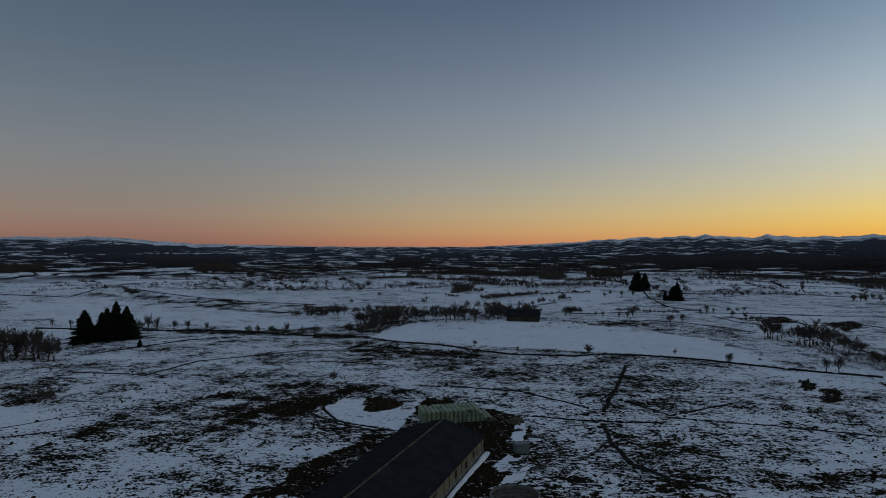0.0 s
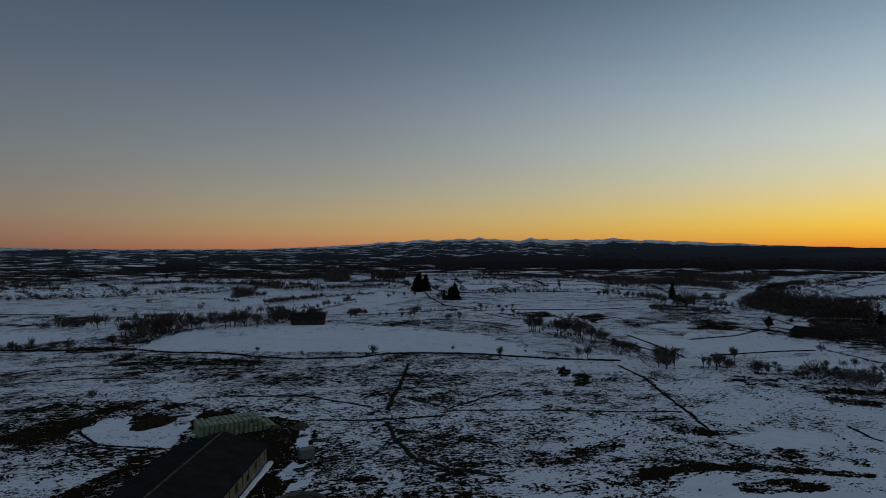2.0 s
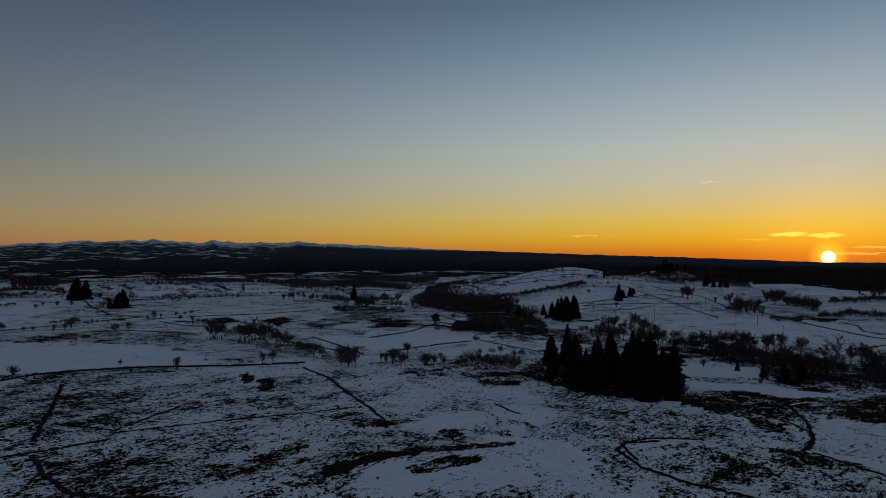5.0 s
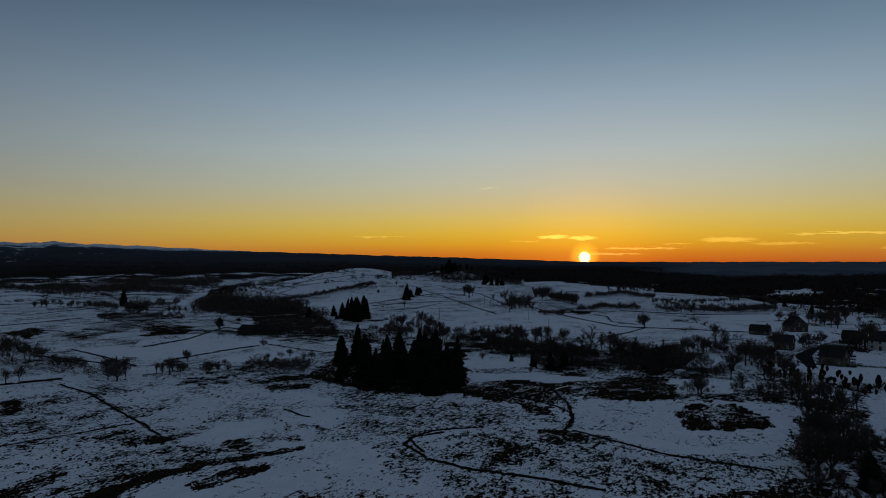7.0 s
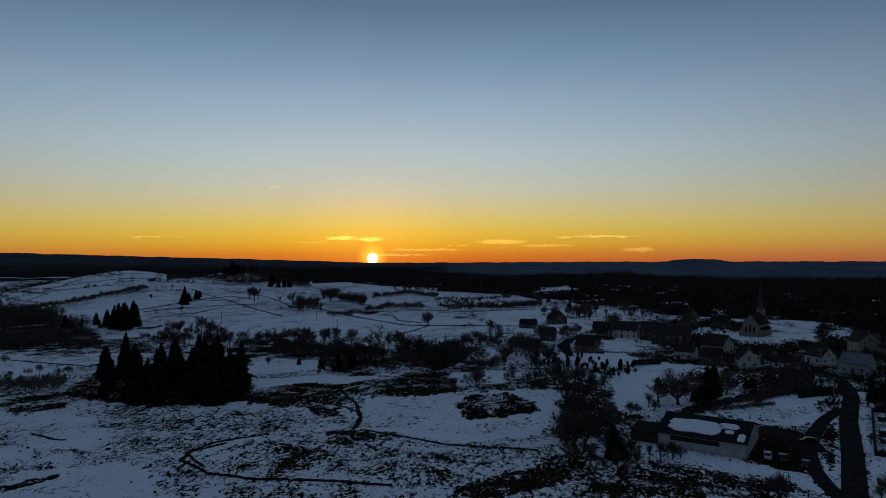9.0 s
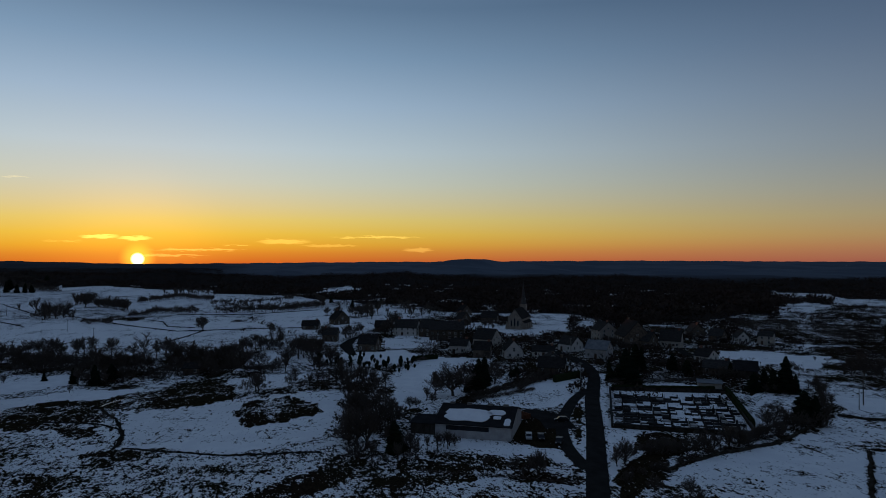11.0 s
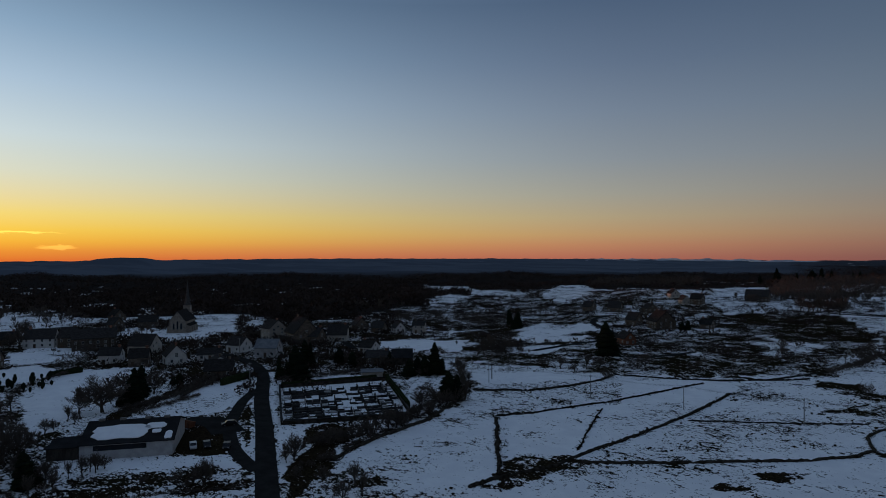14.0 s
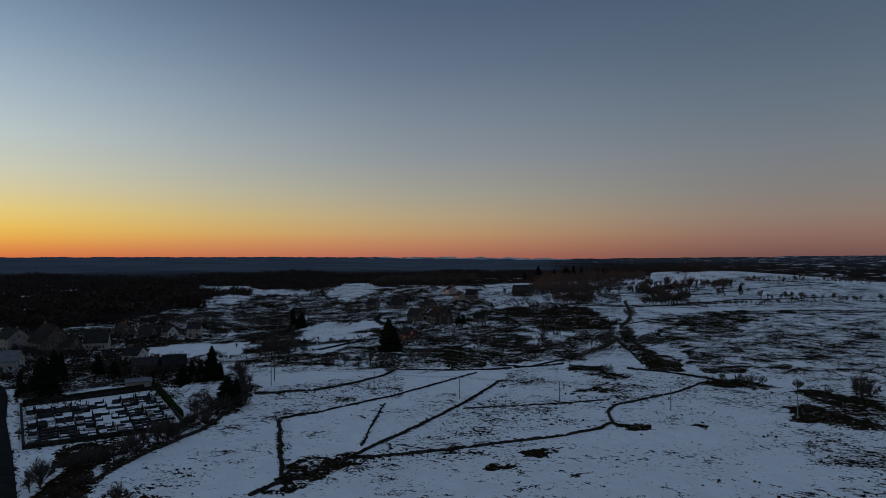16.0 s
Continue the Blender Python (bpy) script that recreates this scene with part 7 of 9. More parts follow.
# ---- field walls ----
def build_wall(line, w, h, seed):
    rnd = random.Random(seed)
    form, rows = Form(), []
    for (ax, ay), (bx, by) in zip(line, line[1:]):
        d = math.hypot(bx - ax, by - ay)
        n = max(1, int(d / 0.8))
        nx, ny = (by - ay) / d, -(bx - ax) / d
        for k in range(n):
            sway = 0.16 * math.sin(k * 0.37 + seed) + rnd.gauss(0, 0.07)
            x, y = ax + (bx - ax) * k / n + nx * sway, ay + (by - ay) * k / n + ny * sway
            ww, hh = w * rnd.uniform(0.45, 0.62), h * (rnd.uniform(0.62, 1.0) if rnd.random() > 0.06 else 0.2)
            z = gz(x, y)
            rows.append([(x + nx * ww * a + rnd.gauss(0, 0.05), y + ny * ww * a + rnd.gauss(0, 0.05), z + hh * c + rnd.gauss(0, 0.05) * (c > 0))
                         for a, c in ((-0.5, -0.4), (-0.42, 0.55), (-0.15, 0.95), (0.18, 0.9), (0.42, 0.5), (0.5, -0.4))])
    form.v = [p for row in rows for p in row]
    form.f = [(6 * k + i, 6 * k + i + 1, 6 * k + 7 + i, 6 * k + 6 + i) for k in range(len(rows) - 1) for i in range(5)]
    m = len(rows) * 6
    form.f += [(0, 5, 4, 3, 2, 1), (m - 6, m - 5, m - 4, m - 3, m - 2, m - 1)]
    solo("field_wall", form, DRYSTONE, "low tumbled dry-stone field wall with dead grass in snow", "stone wall", group="field walls")


for n, (line, w, h) in enumerate(WALLS):
    build_wall(line, w, h, 100 + n)


# ---- trees ----
def branching(seed, kids, lengths, widths, spread, stem, tube_levels, lean=0.1, stems=None):
    """A tree or bush ten high: limbs that fork again and again, the outer ones single slivers. Returns wood and crown."""
    rnd = random.Random(seed)
    wood, crown = Form(), Form()

    def sliver(p, q, w):
        side = (q - p).cross(Vector((rnd.gauss(0, 1), rnd.gauss(0, 1), rnd.gauss(0, 1)))).normalized() * w
        n = len(crown.v)
        crown.v += [tuple(p - side), tuple(p + side), tuple(q)]
        crown.f.append((n, n + 1, n + 2))

    def grow(p, d, level, reach=1.0):
        ln = lengths[level] * rnd.uniform(0.7, 1.2) * reach
        w = widths[level]
        bend = (d + Vector((rnd.gauss(0, 0.13), rnd.gauss(0, 0.13), lean + rnd.gauss(0, 0.08)))).normalized()
        mid = p + d * ln * 0.5
        tip = mid + bend * ln * 0.5
        if level < tube_levels:
            wood.tube(p, mid, w, w * 0.75, 3, cap=False)
            wood.tube(mid, tip, w * 0.75, w * 0.35, 3, cap=False)
        else:
            sliver(p, tip, w)
        if level + 1 < len(lengths):
            n = kids[level]
            for k in range(n):
                u = 0.25 + 0.75 * (k + rnd.random()) / n
                q = p.lerp(mid, u * 2) if u < 0.5 else mid.lerp(tip, u * 2 - 1)
                axis = Vector((rnd.gauss(0, 1), rnd.gauss(0, 1), rnd.gauss(0, 0.8)))
                out = (axis - bend * axis.dot(bend)).normalized()
                grow(q, (bend * 0.8 + out * spread * rnd.uniform(0.5, 1.15) + Vector((0, 0, 0.08))).normalized(), level + 1)

    limbs = stems or kids[-1]
    if stem:
        top = Vector((rnd.gauss(0, 0.15), rnd.gauss(0, 0.15), stem))
        wood.tube((0, 0, -0.4), top * 0.5, 0.30, 0.22, 6, cap=False)
        wood.tube(top * 0.5, top, 0.22, 0.16, 6, cap=False)
    for k in range(limbs):
        a = 6.283 * (k + rnd.uniform(0.1, 0.9)) / limbs
        t = math.tan(rnd.uniform(0.05, 0.45 + 0.7 * spread))
        base = top * rnd.uniform(0.62, 1.0) if stem else Vector((0.5 * math.cos(a), 0.5 * math.sin(a), -0.2))
        grow(base, Vector((math.cos(a) * t, math.sin(a) * t, 1)).normalized(), 0, 1.15 - 0.34 * t)
    high = max(v[2] for v in crown.v)
    for form in (wood, crown):
        form.v = [(x * 10 / high, y * 10 / high, z * 10 / high) for x, y, z in form.v]
    # the outermost twigs end on an uneven rounded crown
    wide, up, mid = 2.9 + 1.9 * spread, 4.6 if stem else 5.4, 5.4 if stem else 4.4
    for k, (x, y, z) in enumerate(crown.v):
        q = math.sqrt((x * x + y * y) / wide ** 2 + ((z - mid) / up) ** 2)
        lim = 0.9 + 0.1 * math.sin(3 * math.atan2(y, x) + seed) + rnd.uniform(-0.12, 0.12)
        if q > lim and z > mid - 2:
            crown.v[k] = (x * lim / q, y * lim / q, mid + (z - mid) * lim / q)
    return wood, crown


def bare_tree_meshes(seed, spread=0.6, stem=2.6, limbs=6, twig=0.038):
    wood, crown = branching(seed, (5, 5, 6), (3.3, 2.0, 1.25, 0.8), (0.12, 0.06, 0.045, twig), spread, stem, 2, stems=limbs)
    return wood.data("trunk", BARK), crown.data("crown", TWIG)


def bush_meshes(seed):
    wood, crown = branching(seed, (6, 8), (4.2, 2.8, 1.7), (0.10, 0.07, 0.085), 0.85, 0, 1, 0.0, stems=10)
    return wood.data("stem", BARK), crown.data("crown", TWIG)


def conifer_meshes(seed, wide=0.2, full=0.05, pine=False):
    rnd = random.Random(seed)
    wood, crown = Form(), Form()
    wood.tube((0, 0, -0.3), (0, 0, 9.6), 0.2, 0.03, 6, cap=False)
    z = 10 * full + 0.3
    while z < 9.8:
        u = (z - 10 * full) / (10 - 10 * full)
        reach = 10 * wide * ((1 - u) ** 0.66 if not pine else math.sin(math.pi * min(1, 0.25 + 0.75 * u)) ** 0.6) * rnd.uniform(0.8, 1.15) + 0.08
        n = 7 + int(8 * (1 - u))
        a0 = rnd.uniform(0, 6.28)
        for k in range(n):
            a = a0 + 6.28 * k / n + rnd.gauss(0, 0.15)
            rr = reach * rnd.uniform(0.5, 1.2)
            c, s = math.cos(a), math.sin(a)
            wv = rr * 0.34 + 0.1
            droop = rr * rnd.uniform(0.18, 0.42)
            i = len(crown.v)
            tip = (c * rr, s * rr, z - droop + rnd.gauss(0, 0.05))
            crown.v += [(0, 0, z + 0.22), (c * rr * 0.55 - s * wv, s * rr * 0.55 + c * wv, z - droop * 0.45 - 0.12), tip, (c * rr * 0.55 + s * wv, s * rr * 0.55 - c * wv, z - droop * 0.45 - 0.12), (c * rr * 0.6, s * rr * 0.6, z - droop * 0.7 - 0.4)]
            crown.f += [(i, i + 1, i + 2), (i, i + 2, i + 3), (i + 1, i + 4, i + 2), (i + 3, i + 2, i + 4)]
        z += rnd.uniform(0.24, 0.46)
    crown.add([(0.1, 0, 9.3), (-0.05, 0.09, 9.3), (-0.05, -0.09, 9.3), (0, 0, 10)], [(0, 1, 3), (1, 2, 3), (2, 0, 3)])
    return wood.data("trunk", BARK), crown.data("crown", NEEDLE)


BARE_KINDS = [bare_tree_meshes(11, 0.6, 1.6, 7), bare_tree_meshes(12, 0.48, 2.2, 6), bare_tree_meshes(13, 0.72, 1.4, 8), bare_tree_meshes(14, 0.55, 0.9, 8), bare_tree_meshes(15, 0.42, 1.8, 6)]
BUSH_KINDS = [bush_meshes(31), bush_meshes(32), bush_meshes(33)]
FIR_KINDS = [conifer_meshes(21, 0.25), conifer_meshes(22, 0.30), conifer_meshes(23, 0.22, 0.08), conifer_meshes(24, 0.27, 0.22, True)]


FAR_KINDS = [branching(16 + k, (5, 6), (3.4, 2.2, 1.5), (0.10, 0.10, 0.16), w, st, 0, stems=5) for k, (w, st) in enumerate(((0.62, 1.2), (0.48, 1.8), (0.72, 0.7)))]
FAR_KINDS += [branching(41 + k, (4, 4, 6), (2.9, 1.9, 1.4, 1.05), (0.07, 0.05, 0.045, 0.06), w, st, 0, stems=5) for k, (w, st) in enumerate(((0.6, 1.4), (0.48, 2.0), (0.72, 0.9)))]   # finer, for belts less far off
FAR_KINDS += [branching(61 + k, (4, 4), (3.4, 2.4, 1.6), (0.14, 0.18, 0.30), w, st, 0, stems=5) for k, (w, st) in enumerate(((0.62, 0.9), (0.5, 1.4), (0.72, 0.6)))]   # coarse, for the farthest
FAR_KINDS += [branching(71 + k, (4, 5), (4.2, 2.9, 1.9), (0.10, 0.10, 0.15), 0.85, 0, 0, 0.0, stems=8) for k in range(3)]   # bushes
FAR_TREES = []


def plant(name, meshes, x, y, h, label, category, group, rnd, fat=1.0):
    s = h / 10
    ob = thing(name, label, category, pose(x, y, gz(x, y), rnd.gauss(0, 2), rnd.gauss(0, 2), rnd.uniform(0, 360)) @ Matrix.Diagonal((s * fat, s * fat, s, 1)), group)
    part(meshes[0].name.split(".")[0], meshes[0], None, ob)
    part("crown", meshes[1], None, ob)
    return ob


rng = random.Random(5)
for x, y, h in BARE_TREES:
    plant("bare_tree", rng.choice(BARE_KINDS), x, y, h, "leafless broadleaved tree with fine dark twigs on snow" if h > 6 else "small leafless tree standing alone in the snow", "tree", "bare trees", rng, rng.uniform(1.0, 1.3))
OAK = tuple(f.data(n, m) for f, n, m in zip(branching(19, (6, 7, 9), (3.6, 2.2, 1.3, 0.8), (0.17, 0.07, 0.035, 0.022), 0.8, 1.8, 2, stems=9), ("trunk", "crown"), (BARK, TWIG)))
plant("oak_tree", OAK, 221.5, -54.0, 13.5, "large leafless oak with a wide finely branched crown", "tree", "bare trees", rng, 1.3)
for x, y, h in CONIFERS:
    plant("fir_tree", rng.choice(FIR_KINDS[:3] if h > 7 else FIR_KINDS), x, y, h, "tall dark evergreen fir with drooping branches" if h > 12 else "dark evergreen fir among snowy gardens and fields", "conifer", "firs", rng, rng.uniform(1.2, 1.75))
for x, y, h in BUSHES:
    plant("bush", rng.choice(BUSH_KINDS), x, y, h, "leafless rounded bush on snowy pasture", "bush", "bushes", rng, 1.2)


def along_line(line, s):
    for (ax, ay), (bx, by) in zip(line, line[1:]):
        d = math.hypot(bx - ax, by - ay)
        if s <= d:
            return ax + (bx - ax) * s / d, ay + (by - ay) * s / d
        s -= d
    return line[-1]


def line_length(line):
    return sum(math.hypot(b[0] - a[0], b[1] - a[1]) for a, b in zip(line, line[1:]))


for line, space, deep, h in BELTS:
    total, s = line_length(line), rng.uniform(0, space)
    while s < total:
        x, y = along_line(line, s)
        r = math.hypot(x, y)
        off = rng.uniform(-0.25, 1) * deep
        x, y = x * (1 + off / r), y * (1 + off / r)
        hh = h * rng.choice((0.3, 0.5, 0.7, 0.9, 1.0)) * rng.uniform(0.85, 1.15)
        s += space * rng.uniform(0.2, 0.75) * (3.0 if rng.random() < 0.14 else 1.0)
        if r > 290:
            FAR_TREES.append((x, y, hh, rng.uniform(0, 6.28), rng.randrange(3) + (3 if r < 440 else 0 if r < 720 else 6)))
        elif rng.random() < 0.4:
            plant("bush", rng.choice(BUSH_KINDS), x, y, hh * 0.5, "leafless rounded bush in a belt of trees", "bush", "bushes", rng, 1.25)
        else:
            plant("bare_tree", rng.choice(BARE_KINDS), x, y, hh, "leafless tree in a hedgerow belt over snow", "tree", "bare trees", rng, rng.uniform(1.0, 1.35))


for line, space, h in ROWS:
    total, s = line_length(line), rng.uniform(0, space)
    while s < total:
        x, y = along_line(line, s)
        r = math.hypot(x, y)
        off = rng.gauss(0, 0.35) * h
        x, y = x * (1 + off / r), y * (1 + off / r)
        hh = h * rng.uniform(0.6, 1.12)
        s += space * rng.uniform(0.35, 1.1)
        if r > 290:
            FAR_TREES.append((x, y, hh, rng.uniform(0, 6.28), rng.randrange(3) + (3 if r < 440 else 0 if r < 720 else 6)))
        elif hh < 4 and r > 150:
            FAR_TREES.append((x, y, hh, rng.uniform(0, 6.28), rng.randrange(3) + 9))
        elif hh < 4:
            plant("bush", rng.choice(BUSH_KINDS), x, y, hh, "leafless bush in a hedge between snowy fields", "bush", "bushes", rng, 1.25)
        else:
            plant("bare_tree", rng.choice(BARE_KINDS), x, y, hh, "leafless tree in a row over snow", "tree", "bare trees", rng, rng.uniform(1.0, 1.35))
for x, y, h in LONE:
    if math.hypot(x, y) > 650:
        FAR_TREES.append((x, y, h, rng.uniform(0, 6.28), rng.randrange(3) + 6))
    else:
        plant("bare_tree", rng.choice(BARE_KINDS), x, y, h, "leafless broadleaved tree standing alone in the snow", "tree", "bare trees", rng, rng.uniform(1.0, 1.3))
for x, y, h in FIRS:
    plant("fir_tree", rng.choice(FIR_KINDS), x, y, h, "dark evergreen fir standing among bare trees and snow", "conifer", "firs", rng, rng.uniform(1.1, 1.6))


def join_far_trees():
    vs, fs, n = [], [], 0
    shapes = []
    for pair in FAR_KINDS:
        v, f, k = [], [], 0
        for form in pair:
            v.append(np.array(form.v).reshape(-1, 3))
            for q in form.f:
                q = [i + k for i in q]
                f += [q[:3]] if len(q) == 3 else [q[:3], [q[0], q[2], q[3]]]
            k += len(form.v)
        shapes.append((np.concatenate(v), np.array(f)))
    for x, y, h, a, kind in FAR_TREES:
        v, f = shapes[kind]
        c, s = math.cos(a) * h / 8.5, math.sin(a) * h / 8.5
        vs.append(np.stack([x + v[:, 0] * c - v[:, 1] * s, y + v[:, 0] * s + v[:, 1] * c, gz(x, y) + v[:, 2] * h / 10], -1))
        fs.append(f + n)
        n += len(v)
    tagged(new("far_tree_belts", big_mesh("far_tree_belts", np.concatenate(vs), np.concatenate(fs), TWIG)), "far belts of leafless trees along fields and stream", "trees", kind="stuff")


join_far_trees()


def scatter(poly, n, rnd, gap=0.0):
    xs, ys = [p[0] for p in poly], [p[1] for p in poly]
    got, tries = [], 0
    while len(got) < n and tries < n * 60:
        tries += 1
        x, y = rnd.uniform(min(xs), max(xs)), rnd.uniform(min(ys), max(ys))
        if inside(poly, np.array([x]), np.array([y]))[0] and all(math.hypot(x - a, y - b) > gap for a, b in got):
            got.append((x, y))
    return got


for poly, n, h in GROVES:
    for x, y in scatter(poly, int(n), rng, 2.6):
        plant("fir_tree", rng.choice(FIR_KINDS[:3]), x, y, h * rng.choice((0.42, 0.6, 0.75, 0.9, 1.08)) * rng.uniform(0.88, 1.1), "tall dark fir in a dense plantation", "conifer", "fir plantation", rng, rng.uniform(0.9, 1.25))


# ---- far woods and tussocks, too many to count ----
def crowns(points, heights, seed, sides=5, wide=1.0):
    """Small uneven crowns, joined into one mesh."""
    rs = np.random.RandomState(seed)
    n = len(points)
    z = ground_z(points[:, 0], points[:, 1])
    ang = np.arange(sides) * 2 * np.pi / sides
    verts = np.zeros((n, 2 * sides + 1, 3))
    for ring, (rad, up) in enumerate(((0.40, 0.12), (0.40, 0.68))):
        rr = heights[:, None] * rad * wide * rs.uniform(0.6, 1.35, (n, sides))
        a = ang[None] + rs.uniform(0, 6.28, (n, 1)) + rs.normal(0, 0.25, (n, sides))
        k = slice(ring * sides, (ring + 1) * sides)
        verts[:, k, 0] = points[:, :1] + rr * np.cos(a)
        verts[:, k, 1] = points[:, 1:] + rr * np.sin(a)
        verts[:, k, 2] = z[:, None] + heights[:, None] * (up + rs.uniform(-0.14, 0.14, (n, sides)))
    verts[:, -1, :2] = points + rs.normal(0, 0.08, (n, 2)) * heights[:, None]
    verts[:, -1, 2] = z + heights
    one = []
    for i in range(sides):
        j = (i + 1) % sides
        one += [(i, j, sides + j), (i, sides + j, sides + i), (sides + i, sides + j, 2 * sides)]
    faces = (np.array(one)[None] + (np.arange(n) * (2 * sides + 1))[:, None, None]).reshape(-1, 3)
    return verts.reshape(-1, 3), faces


def twig_clumps(points, heights, seed, per=24, wide=0.75, fat=1.0):
    """Ragged leafless bushes of thin twigs, joined into one mesh."""
    rs = np.random.RandomState(seed)
    n = len(points)
    z = ground_z(points[:, 0], points[:, 1])
    h = heights[:, None]
    a = rs.uniform(0, 6.283, (n, per))
    q = np.sqrt(rs.uniform(0, 1, (n, per)))
    up = rs.uniform(0.0, 1.0, (n, per)) * np.sqrt(1 - 0.75 * q * q)
    bx, by, bz = points[:, :1] + np.cos(a) * q * h * wide * 0.55, points[:, 1:] + np.sin(a) * q * h * wide * 0.55, z[:, None] + (up * 0.75 - 0.05) * h
    ln = h * rs.uniform(0.2, 0.42, (n, per))
    da = a + rs.normal(0, 0.8, (n, per))
    tx, ty, tz = bx + np.cos(da) * ln * 0.6, by + np.sin(da) * ln * 0.6, bz + ln * rs.uniform(0.2, 1.0, (n, per))
    w = h * fat * rs.uniform(0.07, 0.17, (n, per))
    wa = rs.uniform(0, 6.283, (n, per))
    ox, oy, oz = np.cos(wa) * w, np.sin(wa) * w, rs.uniform(-0.6, 0.6, (n, per)) * w
    v = np.stack([np.stack([bx - ox, by - oy, bz - oz], -1), np.stack([bx + ox, by + oy, bz + oz], -1), np.stack([tx, ty, tz], -1)], 2).reshape(-1, 3)
    return v, np.arange(len(v)).reshape(-1, 3)


def far_woods():
    rs = np.random.RandomState(8)
    n = 72000
    b = np.radians(rs.uniform(-40, 192, n))
    r = 480 * (2700 / 480) ** rs.uniform(0, 1, n)
    x, y = r * np.sin(b), r * np.cos(b)
    z = ground_z(x, y)
    w = woodedness(x, y, z) + 0.45 * lumps(x, y, 70) * (r > 900)
    bd = np.degrees(b)
    keep = (w > 0.5) & ~((bd > 84) & (bd < 160) & (r > 1750))
    x, y, r = x[keep], y[keep], r[keep]
    h = rs.uniform(6, 11, len(x)) * np.where(np.degrees(np.arctan2(x, y)) < 32, 0.6, 1.0)
    v, f = twig_clumps(np.stack([x, y], -1), h * 0.9, 9, 8, 1.7, 1.2)
    return tagged(new("far_woods", big_mesh("far_woods", v, f, FARWOOD)), "distant dark leafless woods over the hills", "woods", kind="stuff")


far_woods()


def hedges():
    """Rows of bushes along far field edges, and small woods."""
    rs = np.random.RandomState(18)
    pts, hs, wood, tall = [], [], [], []
    for poly, h in WOODS:
        h = min(h, 16)
        xs, ys = np.array([p[0] for p in poly]), np.array([p[1] for p in poly])
        n = int(min(1500, 6 + (xs.max() - xs.min()) * (ys.max() - ys.min()) / ((0.45 if h < 8.5 else 0.22) * h * h + 6)))
        x, y = rs.uniform(xs.min(), xs.max(), n), rs.uniform(ys.min(), ys.max(), n)
        ok = inside(poly, x, y)
        x, y = x[ok][:420], y[ok][:420]
        wood.append(np.stack([x, y], -1)), tall.append(h * rs.choice((0.45, 0.7, 0.9, 1.0), len(x)) * rs.uniform(0.8, 1.15, len(x)))
    v, f = twig_clumps(np.concatenate(wood), np.concatenate(tall), 20, 26, 1.0, 0.42)
    tagged(new("copses", big_mesh("copses", v, f, TWIG)), "dark leafless copses along stream and field corners", "woods", kind="stuff")
    for k in range(230):
        b, r = math.radians(rs.uniform(-38, 62) if k < 310 else rs.uniform(164, 188)), 720 * (1900 / 720) ** rs.uniform(0, 1)
        x, y, a, n = r * math.sin(b), r * math.cos(b), rs.choice((0.1, 0.1, 1.67)) + rs.normal(0, 0.16) - b * 0.6, rs.randint(12, 46)
        s = np.arange(n) * 4.5
        p = np.stack([x + np.cos(a) * s + rs.normal(0, 1.5, n), y + np.sin(a) * s + rs.normal(0, 1.5, n)], -1)
        pts.append(p), hs.append(rs.uniform(1.2, 3.6, n) * rs.choice((1, 1, 1, 1, 2.2), n))
    v, f = twig_clumps(np.concatenate(pts), np.concatenate(hs), 19, 22, 1.2)
    return tagged(new("far_hedgerows", big_mesh("far_hedgerows", v, f, FARWOOD)), "distant dark hedgerows and copses between snowfields", "hedgerow", kind="stuff")


hedges()


def scrub():
    rs = np.random.RandomState(38)
    pts, hs = [], []
    for b0, b1, r0, r1, n, lo, hi, cut in ((126, 166, 330, 950, 15000, 0.8, 3.6, -0.05), (102, 128, 240, 520, 4200, 1.0, 4.6, -0.1), (96, 128, 230, 560, 900, 1.0, 3.2, 0.3), (84, 104, 420, 700, 500, 2, 6, 0.2), (150, 190, 270, 520, 260, 0.8, 2.2, 0.3), (-38, 60, 420, 1200, 260, 1.0, 3, 0.35)):
        b, r = np.radians(rs.uniform(b0, b1, n)), np.sqrt(rs.uniform(r0 ** 2, r1 ** 2, n))
        x, y = r * np.sin(b), r * np.cos(b)
        ok = 0.7 * lumps(x, y, 24) + 0.6 * lumps(x, y, 7) > cut
        for line, w in ROADS:
            ok &= to_line(line, x, y) > w / 2 + 1.5
        for poly, s in CLEAN:
            ok &= ~inside(poly, x, y)
        for group in (HOUSES_WHITE, HOUSES_PALE, HOUSES_STONE, HOUSES_GREY):
            for h in group:
                ok &= np.hypot(x - h[0], y - h[1]) > 8
        pts.append(np.stack([x[ok], y[ok]], -1)), hs.append(rs.uniform(lo, hi, ok.sum()))
    p, f = twig_clumps(np.concatenate(pts), np.concatenate(hs), 39, 22, 1.3)
    return tagged(new("scrub_bushes", big_mesh("scrub_bushes", p, f, FARWOOD)), "brown leafless scrub scattered over snowy slopes and gardens", "scrub", kind="stuff")


scrub()


